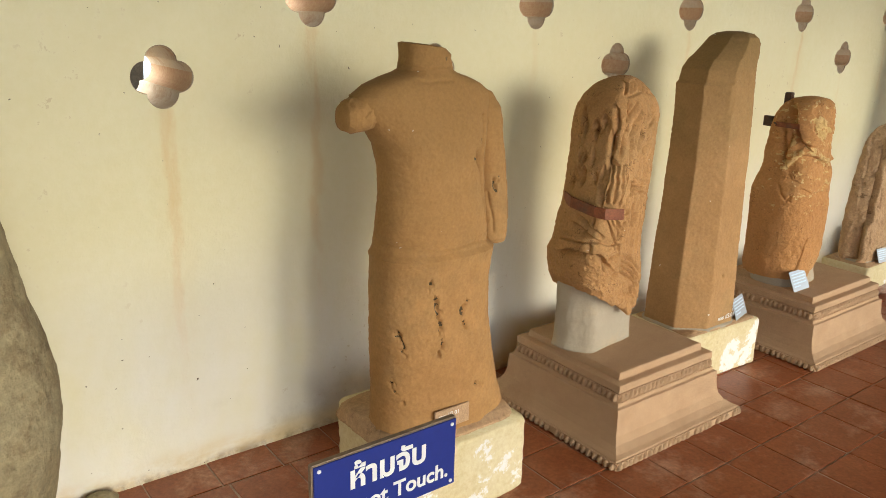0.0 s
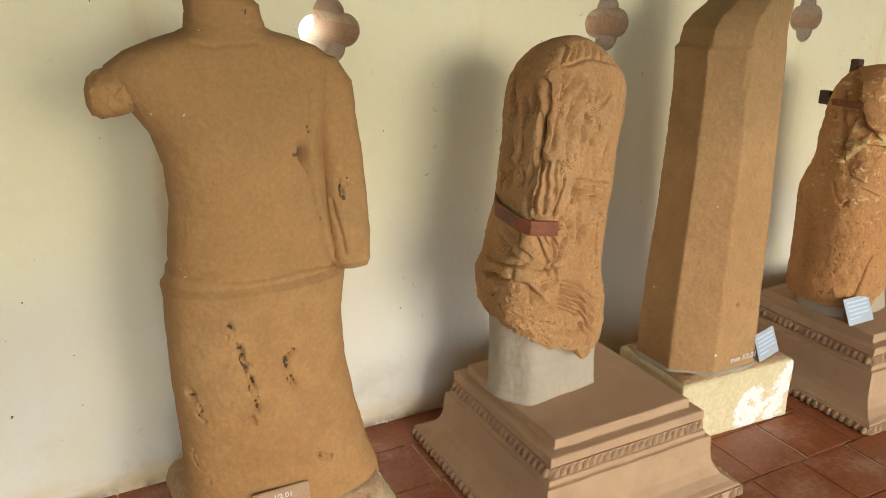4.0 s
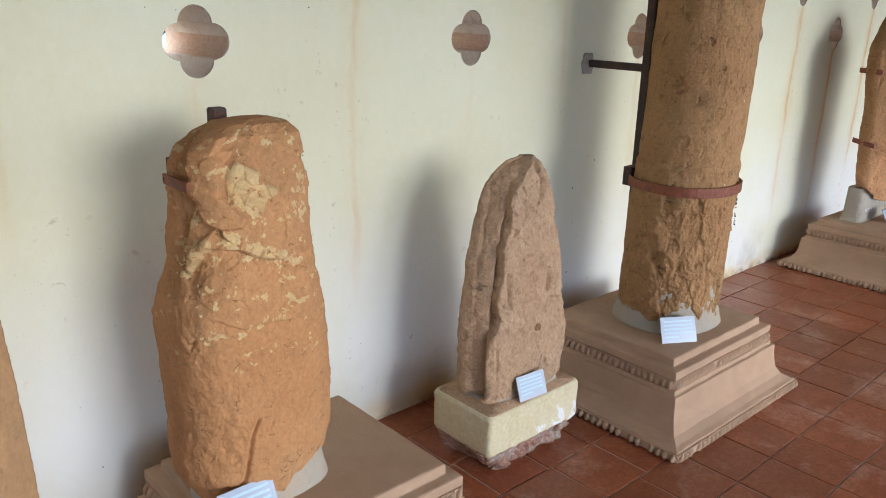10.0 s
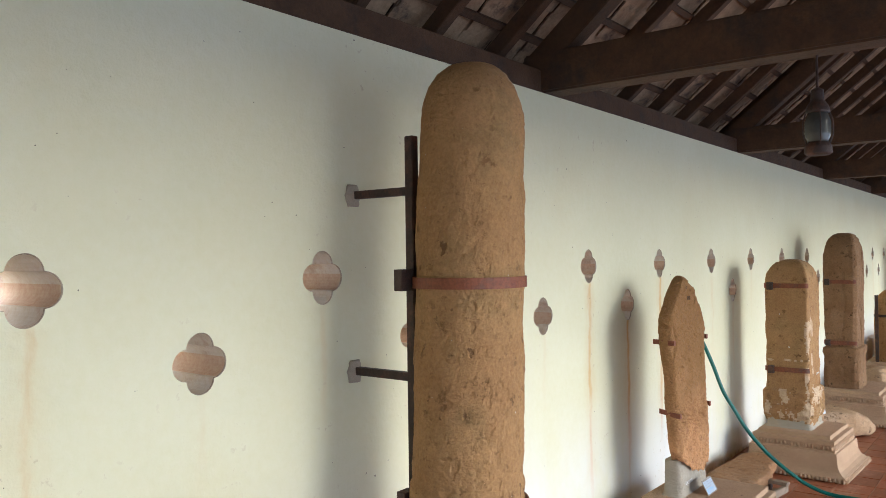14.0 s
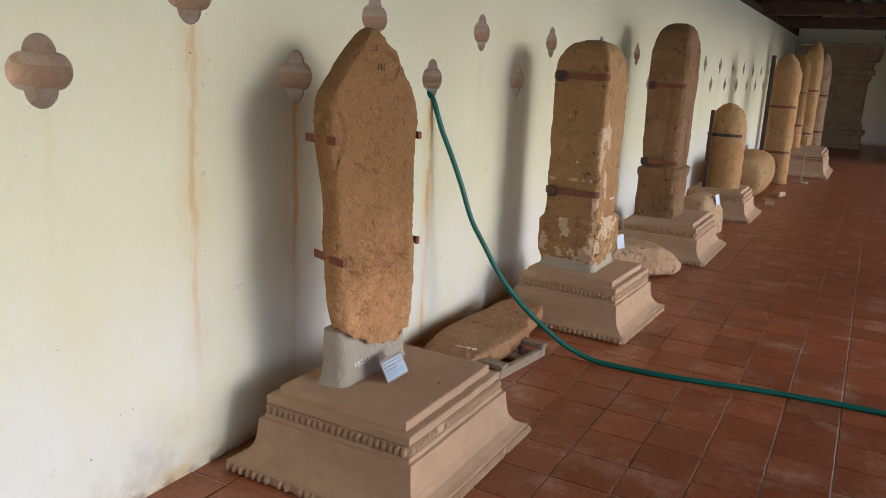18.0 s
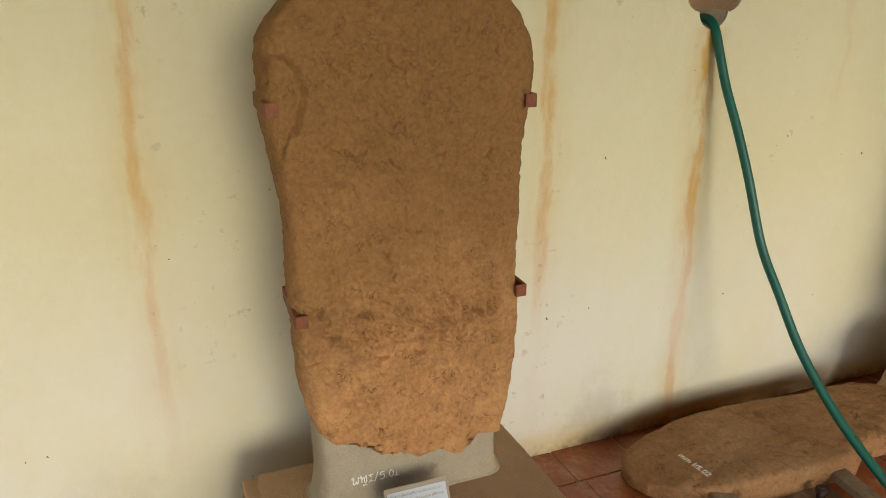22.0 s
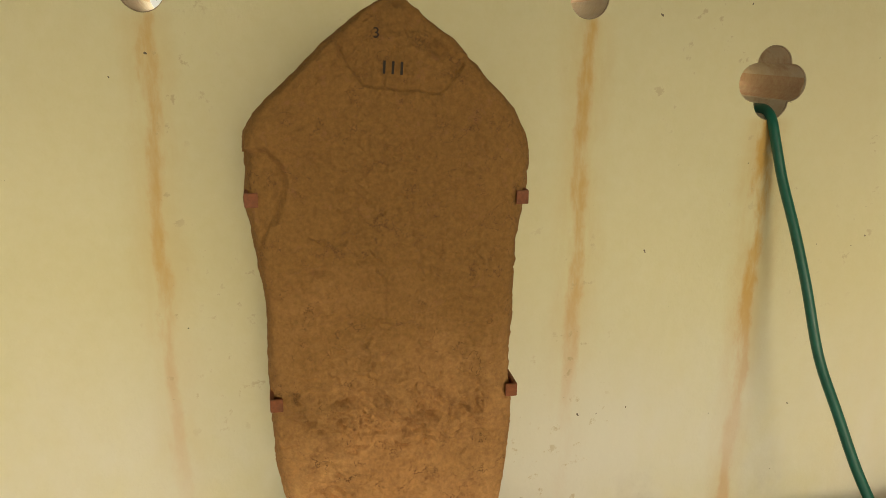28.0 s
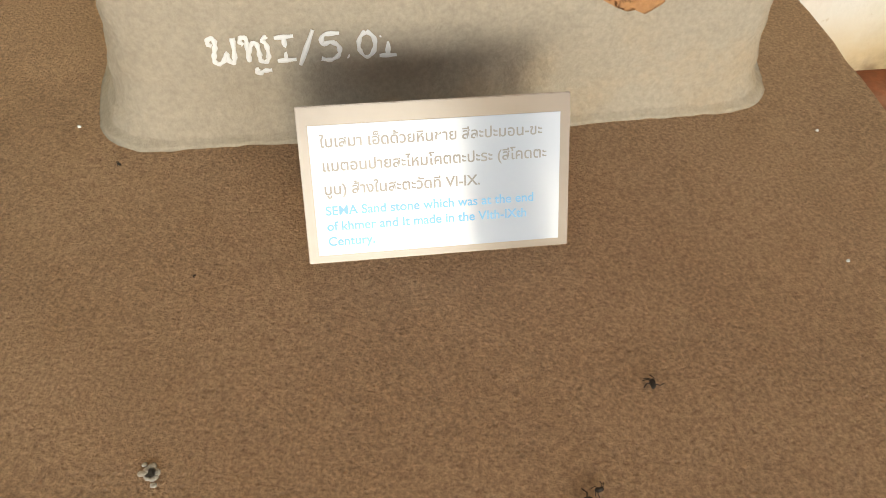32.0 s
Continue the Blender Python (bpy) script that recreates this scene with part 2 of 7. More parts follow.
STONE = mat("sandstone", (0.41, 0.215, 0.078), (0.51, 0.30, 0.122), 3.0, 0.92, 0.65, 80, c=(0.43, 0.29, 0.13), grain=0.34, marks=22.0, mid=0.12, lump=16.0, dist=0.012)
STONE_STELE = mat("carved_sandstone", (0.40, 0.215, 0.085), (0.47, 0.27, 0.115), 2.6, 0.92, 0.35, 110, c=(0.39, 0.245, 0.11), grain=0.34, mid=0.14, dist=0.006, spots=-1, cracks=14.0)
STONE_SMOOTH = mat("dressed_sandstone", (0.38, 0.215, 0.088), (0.45, 0.265, 0.118), 2.2, 0.92, 0.2, 90, c=(0.33, 0.21, 0.09), grain=0.20, mid=0.14, dist=0.004, spots=-1, patina=(0.75, 1.5, (0.26, 0.165, 0.064)))
STONE_FIGURE = mat("figure_sandstone", (0.38, 0.20, 0.071), (0.455, 0.26, 0.10), 2.6, 0.92, 0.25, 90, c=(0.36, 0.215, 0.09), grain=0.20, mid=0.16, dist=0.004, spots=-1, patina=(0.80, 1.60, (0.32, 0.18, 0.062)))
# cracked pillar's shade put into the base colour; also the relief slab's stain
STONE_DARK = mat("shade_and_stain_sandstone", (0.22, 0.115, 0.045), (0.32, 0.18, 0.08), 3.0, 0.92, 0.65, 80, c=(0.33, 0.19, 0.09), grain=0.34, mid=0.15, lump=14.0, dist=0.012, marks=18.0)
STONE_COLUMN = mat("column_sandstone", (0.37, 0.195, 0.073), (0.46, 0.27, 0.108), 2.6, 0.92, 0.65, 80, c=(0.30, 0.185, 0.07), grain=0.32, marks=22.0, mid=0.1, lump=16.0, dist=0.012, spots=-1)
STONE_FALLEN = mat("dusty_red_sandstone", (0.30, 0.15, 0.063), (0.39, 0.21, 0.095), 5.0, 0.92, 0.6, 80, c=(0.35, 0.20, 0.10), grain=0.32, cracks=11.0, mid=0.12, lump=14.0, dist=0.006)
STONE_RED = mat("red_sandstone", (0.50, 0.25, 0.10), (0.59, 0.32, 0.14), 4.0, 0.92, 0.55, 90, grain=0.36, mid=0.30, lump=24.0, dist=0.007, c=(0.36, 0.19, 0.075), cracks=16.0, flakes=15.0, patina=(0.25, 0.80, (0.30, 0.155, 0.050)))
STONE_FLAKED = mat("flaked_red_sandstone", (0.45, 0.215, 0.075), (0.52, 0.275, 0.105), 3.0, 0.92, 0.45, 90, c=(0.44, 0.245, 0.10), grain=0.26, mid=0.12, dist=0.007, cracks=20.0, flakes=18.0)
STONE_WORN = mat("worn_pale_sandstone", (0.55, 0.38, 0.22), (0.64, 0.48, 0.31), 6.0, 0.92, 0.4, 70, c=(0.46, 0.28, 0.13), grain=0.3, mid=0.2, dist=0.008)
STONE_FRESH = mat("fresh_broken_sandstone", (0.55, 0.36, 0.14), (0.62, 0.44, 0.20), 5.0, 0.92, 0.5, 70, c=(0.66, 0.50, 0.27), grain=0.3, mid=0.2, dist=0.010)
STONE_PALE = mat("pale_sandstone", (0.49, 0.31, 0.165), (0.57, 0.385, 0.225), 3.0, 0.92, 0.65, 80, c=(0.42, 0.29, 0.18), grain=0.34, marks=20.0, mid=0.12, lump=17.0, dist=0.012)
# dark brown for the broken runs and scratches on the statue
DARK_MARKS = mat("dark_marks", (0.075, 0.055, 0.03), (0.13, 0.095, 0.05), 30.0, 0.95, 0.4, 120)
STONE_GREY = mat("weathered_stone", (0.30, 0.24, 0.13), (0.36, 0.31, 0.19), 3.0, 0.92, 0.6, 45, c=(0.12, 0.065, 0.022), pits=0.5, grain=0.35, mid=0.3)
PEDESTAL = mat("tan_sand_plaster", (0.495, 0.320, 0.186), (0.555, 0.376, 0.230), 2.0, 0.93, 0.65, 420, c=(0.46, 0.295, 0.168), grain=0.75, pits=0.45, dist=0.005, mid=0.10)
CEMENT = mat("grey_cement", (0.395, 0.34, 0.258), (0.45, 0.40, 0.313), 5.0, 0.92, 0.4, 260, c=(0.46, 0.365, 0.245), grain=0.24, dist=0.006, mid=0.06)
WHITEWASH = mat("worn_whitewash", (0.66, 0.56, 0.31), (0.72, 0.64, 0.42), 4.0, 0.9, 0.4, 60, c=(0.84, 0.83, 0.80), grain=0.3, dist=0.008, sharp=True, mid=0.1)
BRICK = mat("broken_brick", (0.36, 0.17, 0.11), (0.42, 0.28, 0.2), 14.0, 0.95, 0.8, 50, c=(0.45, 0.4, 0.33), mid=0.3)
# c: pale dusty patches, lightened further to paint in the floor's sheen
TILE = mat("terracotta_tile", (0.27, 0.072, 0.025), (0.37, 0.120, 0.048), 5.0, 0.34, 0.10, 60, c=(0.46, 0.235, 0.145), grain=0.32, per_object=0.5, dist=0.006, world_space=True, mid=0.2)
GROUT = mat("tile_grout", (0.42, 0.28, 0.21), (0.55, 0.43, 0.34), 9.0, 0.95, 0.3, 80)
IRON = mat("red_oxide_iron", (0.19, 0.05, 0.018), (0.25, 0.08, 0.03), 14.0, 0.6, 0.2, 90, c=(0.12, 0.06, 0.04), grain=0.5)
IRON_DARK = mat("dark_rusty_iron", (0.035, 0.024, 0.02), (0.075, 0.04, 0.028), 18.0, 0.65, 0.3, 90, c=(0.14, 0.06, 0.035))
PLASTIC_CARD = mat("laminated_card", (0.44, 0.49, 0.56), (0.47, 0.52, 0.59), 4.0, 0.10, 0.12, 12, grain=0.0, dist=0.002)
BLUE = mat("blue_enamel", (0.012, 0.028, 0.21), (0.016, 0.035, 0.24), 4.0, 0.35, 0.03, 60, grain=0.1)
WHITE = mat("white_lettering", (0.82, 0.82, 0.80), (0.86, 0.86, 0.84), 9.0, 0.6, 0.0, 60, grain=0.05)
HOSE = mat("green_hose", (0.004, 0.115, 0.085), (0.006, 0.14, 0.105), 6.0, 0.38, 0.05, 60, grain=0.15)
TIMBER = mat("dark_roof_timber", (0.06, 0.028, 0.011), (0.105, 0.052, 0.022), 5.0, 0.8, 0.4, 50, c=(0.05, 0.03, 0.018))
ROOF_TILE = mat("old_roof_tile", (0.28, 0.165, 0.09), (0.42, 0.285, 0.17), 9.0, 0.9, 0.4, 40, c=(0.09, 0.06, 0.045))
HOLE = mat("cream_plaster_reveal", (0.78, 0.69, 0.54), (0.82, 0.76, 0.64), 9.0, 0.9, 0.2, 60, c=(0.62, 0.46, 0.32))
# oranger tone on the lower faces of the side lobes
HOLE_LOWER = mat("orange_lower_reveal", (0.69, 0.49, 0.32), (0.74, 0.57, 0.40), 7.0, 0.92, 0.2, 60, c=(0.70, 0.50, 0.32))
# darker tone on the rim of each opening
HOLE_EDGE = mat("dark_plaster_edge", (0.40, 0.33, 0.24), (0.62, 0.52, 0.38), 12.0, 0.92, 0.2, 60, c=(0.26, 0.19, 0.13))
WALL = wall_plaster()
GROUND = mat("pale_ground", (0.42, 0.38, 0.28), (0.50, 0.46, 0.36), 0.6, 0.95, 0.3, 8)
WOOD = mat("grey_raw_wood", (0.28, 0.20, 0.14), (0.36, 0.28, 0.2), 7.0, 0.85, 0.3, 60, c=(0.22, 0.15, 0.1))
GRASS = mat("garden_grass", (0.08, 0.13, 0.03), (0.22, 0.24, 0.07), 3.0, 0.8, 0.0, 30, per_object=0.0, world_space=True)
LEAF = mat("tree_leaves", (0.10, 0.15, 0.06), (0.20, 0.25, 0.12), 2.0, 0.7, 0.0, 30, world_space=True)
BARK = mat("tree_bark", (0.13, 0.10, 0.07), (0.2, 0.16, 0.12), 5.0, 0.9, 0.5, 30)
INK = mat("black_ink", (0.03, 0.02, 0.015), (0.04, 0.03, 0.02), 9.0, 0.8, 0.0, 60)


# ---- builders ----
def obj(name, verts, faces, material, parent=None, label="", smooth=False):
    me = bpy.data.meshes.new(name)
    me.from_pydata([tuple(v) for v in verts], [], faces)
    me.update()
    for m in material if isinstance(material, (list, tuple)) else [material]:
        me.materials.append(m)
    if smooth:
        me.shade_smooth()
    ob = new(name, me)
    if parent:
        ob.parent = parent
    if label:
        tagged(ob, label)
    return ob


def part(name, bm, material, parent=None, label="", smooth=False):
    me = bpy.data.meshes.new(name)
    bm.to_mesh(me)
    bm.free()
    me.materials.append(material)
    if smooth:
        me.shade_smooth()
    ob = new(name, me)
    if parent:
        ob.parent = parent
    if label:
        tagged(ob, label)
    return ob


def thing(name, x, y, z, label, category, group="", rz=0.0):
    e = new(name)
    e.matrix_world = pose(x, y, z, 0, 0, rz)
    return tagged(e, label, category, group)


def box(bm, x0, x1, y0, y1, z0, z1, bevel=0.0, m=None):
    r = bmesh.ops.create_cube(bm, size=1.0)
    vs = r["verts"]
    for v in vs:
        v.co = Vector(((x0 + x1) / 2 + v.co.x * (x1 - x0), (y0 + y1) / 2 + v.co.y * (y1 - y0), (z0 + z1) / 2 + v.co.z * (z1 - z0)))
    if bevel:
        es = list({e for v in vs for e in v.link_edges})
        b = bmesh.ops.bevel(bm, geom=es, offset=bevel, segments=2, affect="EDGES")
        vs = list({v for f_ in b["faces"] for v in f_.verts} | {v for v in vs if v.is_valid})
    if m is not None:
        bmesh.ops.transform(bm, matrix=m, verts=vs)
    return vs


def box_part(name, x0, x1, y0, y1, z0, z1, material, parent=None, bevel=0.003, label="", m=None):
    bm = bmesh.new()
    box(bm, x0, x1, y0, y1, z0, z1, bevel, m)
    return part(name, bm, material, parent, label)


def fnoise(p, octaves=4):
    return noise.fractal(p, 0.9, 2.1, octaves)


def level_at(levels, z):
    for a, b in zip(levels, levels[1:]):
        if a[0] <= z <= b[0]:
            u = (z - a[0]) / max(b[0] - a[0], 1e-6)
            return [p + (q - p) * u for p, q in zip(a, b)]
    return list(levels[-1] if z > levels[-1][0] else levels[0])


def soften(levels, w=0.06, k=48):
    """The same levels with their corners rounded over a height w."""
    z0, z1 = levels[0][0], levels[-1][0]
    out = [levels[0]]
    for i in range(1, k):
        z = z0 + (z1 - z0) * i / k
        g = min(w, z - z0, z1 - z)
        rows_ = [level_at(levels, z + g * j / 4) for j in range(-4, 5)]
        out.append(tuple([z] + [sum(r[q] for r in rows_) / 9 for q in range(1, 6)]))
    return out + [levels[-1]]


def ring_of(hx, hy, sq, n, section=None):
    """n unit points round an outline, evenly spaced along it: a superellipse, or the corners of a section."""
    if section:
        fine = []
        for (ax, ay), (bx, by) in zip(section, section[1:] + section[:1]):
            fine += [(ax + (bx - ax) * k / 40, ay + (by - ay) * k / 40) for k in range(40)]
    else:
        fine = []
        for k in range(720):
            a = 2 * math.pi * k / 720
            c, s_ = math.cos(a), math.sin(a)
            fine.append((math.copysign(abs(c) ** (2 / sq), c), math.copysign(abs(s_) ** (2 / sq), s_)))
    run = [0.0]
    for p, q in zip(fine, fine[1:] + fine[:1]):
        run.append(run[-1] + math.hypot((q[0] - p[0]) * hx, (q[1] - p[1]) * hy))
    want = np.arange(n) * run[-1] / n
    fx = np.interp(want, run, [p[0] for p in fine] + [fine[0][0]])
    fy = np.interp(want, run, [p[1] for p in fine] + [fine[0][1]])
    return list(zip(fx.tolist(), fy.tolist()))


def relief(bumps=(), grooves=(), front=-1):
    """Front-face relief: bumps (x, z, rx, rz, height) and grooves (x0, z0, x1, z1, width, depth)."""
    def carve(x, y, z, px, py):
        if py * front < 0.15:
            return 0.0
        d = 0.0
        for bx, bz, rx, rz, h in bumps:
            q = ((x - bx) / rx) ** 2 + ((z - bz) / rz) ** 2
            if q < 4:
                d += h * math.exp(-q * q)
        for ax, az, bx, bz, w, h in grooves:
            lx, lz = bx - ax, bz - az
            u = max(0.0, min(1.0, ((x - ax) * lx + (z - az) * lz) / (lx * lx + lz * lz)))
            q = ((x - ax - lx * u) ** 2 + (z - az - lz * u) ** 2) / (w * w)
            if q < 4:
                d -= h * math.exp(-q * q)
        return d
    return carve


def stone_mesh(levels, rough=0.008, freq=6.0, carve=None, n=120, rows=120, seed=0.0, rag=None, section=None, chip=0.0):
    z0, z1 = levels[0][0], levels[-1][0]
    mid = level_at(levels, z0 + 0.4 * (z1 - z0))
    zs = sorted({round(z0 + (z1 - z0) * k / rows, 5) for k in range(rows + 1)} | {round(l[0], 5) for l in levels})
    outlines = {}
    verts, faces = [], []
    for z in zs:
        _, cx, cy, hx, hy, sq = level_at(levels, z)
        key = round(sq * 4)
        if key not in outlines:
            outlines[key] = ring_of(mid[3], mid[4], key / 4, n, section)
        for px, py in outlines[key]:
            x, y = cx + hx * px, cy + hy * py
            q = Vector((x + seed, y + seed * 2, z))
            d = rough * fnoise(q * freq) + rough * 0.4 * fnoise(q * freq * 5, 3)
            if chip:
                # crisp-edged flakes broken off in clusters
                u_ = fnoise(q * 15, 4) + 0.35 * fnoise(q * 3.5, 2)
                chip_ = chip if abs(py) > 0.8 else 0.35 * chip
                d -= chip_ * max(0.0, min(1.0, (u_ - 0.18) / 0.06)) + 0.6 * chip_ * max(0.0, min(1.0, (fnoise(q * 27 + Vector((7, 3, 1)), 3) - 0.42) / 0.06))
            if carve:
                d += carve(x - cx, y - cy, z, px, py)
            # push out along the outline's normal
            k = 6.0
            nx, ny = math.copysign(abs(px) ** (k - 1), px) / hx, math.copysign(abs(py) ** (k - 1), py) / hy
            r = math.hypot(nx, ny) or 1
            zz = z
            if rag:
                fade = max(0.0, 1 - (z - z0) / max(0.08, 0.4 * (z1 - z0)))
                zz += fade * (rag(x - cx, py) + 0.014 * noise.noise(Vector((x * 18 + seed, y * 18, 3))) + 0.010 * noise.noise(Vector((x * 50 + seed, y * 50, 3))))
            verts.append((x + d * nx / r, y + d * ny / r, zz))
    m = len(zs)
    for j in range(m - 1):
        for k in range(n):
            k2 = (k + 1) % n
            faces.append((j * n + k, j * n + k2, (j + 1) * n + k2, (j + 1) * n + k))
    for j, flip in ((0, True), (m - 1, False)):
        ring = [j * n + k for k in range(n)]
        c = [sum(verts[i][t] for i in ring) / n for t in range(3)]
        verts.append(tuple(c))
        ci = len(verts) - 1
        for k in range(n):
            a, b = ring[k], ring[(k + 1) % n]
            faces.append((b, a, ci) if flip else (a, b, ci))
    return verts, faces


def stone(name, levels, material, parent=None, rough=0.008, freq=6.0, carve=None, n=120, rows=120, label="", seed=0.0, rag=None, section=None, smooth=True, chip=0.0):
    """A block lofted through levels (z, centre x, centre y, half width, half depth, squareness), roughened by noise.
    carve adds relief; rag shifts the lower rim."""
    verts, faces = stone_mesh(levels, rough, freq, carve, n, rows, seed, rag, section, chip)
    return obj(name, verts, faces, material, parent, label, smooth=smooth)


def lattice(i, j, k):
    """A repeatable random number in -1..1 for each whole point."""
    h = (i.astype(np.int64) * 374761393 + j.astype(np.int64) * 668265263 + k.astype(np.int64) * 1274126177) & 0xFFFFFFFF
    h = ((h ^ (h >> 13)) * 1103515245) & 0xFFFFFFFF
    h = ((h ^ (h >> 16)) * 2246822519) & 0xFFFFFFFF
    return ((h ^ (h >> 15)) & 0xFFFFFF) / float(0x7FFFFF) - 1.0


def smooth_noise(x, y, z):
    i, j, k = np.floor(x), np.floor(y), np.floor(z)
    f = [a - b for a, b in ((x, i), (y, j), (z, k))]
    u, v, w = [t_ * t_ * t_ * (t_ * (t_ * 6 - 15) + 10) for t_ in f]
    out = 0.0
    for a in (0, 1):
        for b in (0, 1):
            for c in (0, 1):
                out = out + lattice(i + a, j + b, k + c) * (u if a else 1 - u) * (v if b else 1 - v) * (w if c else 1 - w)
    return out


def layered(x, y, z, octaves=4, gain=0.5):
    out, amp = 0.0, 1.0
    for o in range(octaves):
        out = out + amp * smooth_noise(x + 17.3 * o, y - 9.1 * o, z + 5.7 * o)
        x, y, z, amp = x * 2.03, y * 2.03, z * 2.03, amp * gain
    return out


def facets(x, y, z):
    """Broken-stone facets: each point takes the tilted plane of its nearest cell. About -1..1."""
    i, j, k = np.floor(x), np.floor(y), np.floor(z)
    best, out = np.full(x.shape, 9.0), np.zeros(x.shape)
    for a in (-1, 0, 1):
        for b in (-1, 0, 1):
            for c in (-1, 0, 1):
                p, q, r = i + a, j + b, k + c
                dx, dy, dz = (p + 0.5 + 0.45 * lattice(p, q, r) - x, q + 0.5 + 0.45 * lattice(p + 57, q, r) - y, r + 0.5 + 0.45 * lattice(p, q + 31, r) - z)
                d = dx * dx + dy * dy + dz * dz
                level = 0.45 * lattice(p, q, r + 77) + 0.8 * (dx * lattice(p + 5, q, r) + dy * lattice(p, q + 5, r) + dz * lattice(p, q, r + 5))
                near = d < best
                best, out = np.where(near, d, best), np.where(near, level, out)
    return out


def step(v, lo, hi):
    t_ = np.clip((v - lo) / (hi - lo), 0, 1)
    return t_ * t_ * (3 - 2 * t_)


class Face:
    """Carving on a stone, by girth (x, from the middle of its front) and height (z). Cuts go inwards, swells outwards."""

    def __init__(self, x, z, seed=0.0, wobble=0.004):
        self.x = x + wobble * layered(x * 22 + seed, z * 22, x * 0 + seed, 2)
        self.z = z + wobble * layered(x * 22 - seed, z * 22 + 40, x * 0 + seed, 2)
        self.d = np.zeros(x.shape)

    def away(self, pts):
        """Distance to a line of points, and the side: positive to the right of the way it runs."""
        best, side = np.full(self.x.shape, 9.0), np.zeros(self.x.shape)
        for (ax, az), (bx, bz) in zip(pts, pts[1:]):
            lx, lz = bx - ax, bz - az
            u = np.clip(((self.x - ax) * lx + (self.z - az) * lz) / (lx * lx + lz * lz + 1e-9), 0, 1)
            dx, dz = self.x - ax - lx * u, self.z - az - lz * u
            d = np.hypot(dx, dz)
            near = d < best
            best, side = np.where(near, d, best), np.where(near, np.sign(dx * lz - dz * lx), side)
        return best, side

    def cut(self, pts, w, depth):
        d, _ = self.away(pts)
        self.d -= depth * np.exp(-(d / w) ** 2)
        return self

    def gouge(self, x, z, a, l, w, depth):
        """A pointed hollow of half length l, leaning by a, steep on one side."""
        dx, dz = self.x - x, self.z - z
        along, over = dx * math.sin(a) + dz * math.cos(a), dx * math.cos(a) - dz * math.sin(a)
        wide = w * np.clip(1 - (along / l) ** 2, 0, 1)
        self.d -= depth * np.clip(1 - (along / l) ** 2, 0, 1) * np.exp(-np.where(over > 0, over / (wide + 1e-4), 2.2 * over / (wide + 1e-4)) ** 2)
        return self

    def swell(self, x, z, rx, rz, h):
        q = ((self.x - x) / rx) ** 2 + ((self.z - z) / rz) ** 2
        self.d += h * np.exp(-q * q)
        return self

    def lip(self, pts, w, depth):
        """A drop on the right of the line that comes back up over the width w."""
        d, side = self.away(pts)
        self.d -= depth * np.where(side > 0, np.clip(1 - d / w, 0, 1) ** 1.5, np.clip(1 - d / (0.15 * w), 0, 1))
        return self

    def inside(self, pts, soft=0.006):
        """1 within the outline, 0 without, softened over its edge."""
        hit = np.zeros(self.x.shape, bool)
        for (ax, az), (bx, bz) in zip(pts, pts[1:] + pts[:1]):
            cross = (az > self.z) != (bz > self.z)
            hit ^= cross & (self.x < (bx - ax) * (self.z - az) / (bz - az if bz != az else 1e-9) + ax)
        d, _ = self.away(pts + pts[:1])
        return step(np.where(hit, d, -d), -soft, soft)

    def plate(self, pts, h, soft=0.006):
        self.d += h * self.inside(pts, soft)
        return self


def outline(section, n, hx, hy, rounding):
    """n points round a plan outline, most of them on the front, with rounded corners, and their outward normals."""
    if isinstance(section, (int, float)):
        a = np.linspace(0, 2 * np.pi, 1440, endpoint=False)
        c, s_ = np.cos(a), np.sin(a)
        px, py = np.sign(c) * np.abs(c) ** (2 / section), np.sign(s_) * np.abs(s_) ** (2 / section)
    else:
        pts = np.array(section, float)
        nxt = np.roll(pts, -1, 0)
        u = np.linspace(0, 1, 160, endpoint=False)[None, :, None]
        fine = (pts[:, None] * (1 - u) + nxt[:, None] * u).reshape(-1, 2)
        px, py = fine[:, 0], fine[:, 1]

    def spread(px, py, count, weight):
        dx, dy = (np.roll(px, -1) - px) * hx, (np.roll(py, -1) - py) * hy
        run = np.concatenate([[0], np.cumsum(np.hypot(dx, dy) * weight)])
        want = np.arange(count) * run[-1] / count
        return np.interp(want, run, np.append(px, px[0])), np.interp(want, run, np.append(py, py[0]))

    px, py = spread(px, py, 1200, np.ones(len(px)))
    if rounding:
        length = np.hypot((np.roll(px, -1) - px) * hx, (np.roll(py, -1) - py) * hy).sum()
        k = max(1, int(rounding / length * 1200))
        for _ in range(2):
            px, py = [sum(np.roll(v, q) for q in range(-k, k + 1)) / (2 * k + 1) for v in (px, py)]
    tx, ty = (np.roll(px, -1) - np.roll(px, 1)) * hx, (np.roll(py, -1) - np.roll(py, 1)) * hy
    px, py = spread(px, py, n, np.where(tx > 0.15 * np.hypot(tx, ty), 3.0, 1.0))
    tx, ty = (np.roll(px, -1) - np.roll(px, 1)) * hx, (np.roll(py, -1) - np.roll(py, 1)) * hy
    l = np.hypot(tx, ty)
    return px, py, ty / l, -tx / l


def girth(px, py, hx, hy):
    """How far each point of an outline lies from the middle of the front, along the outline."""
    run = np.concatenate([[0], np.cumsum(np.hypot((np.roll(px, -1) - px) * hx, (np.roll(py, -1) - py) * hy))])
    total, run = run[-1], run[:-1]
    zero = run[int(np.argmin(np.abs(px) + 10 * (py > 0)))]
    return (run - zero + total / 2) % total - total / 2


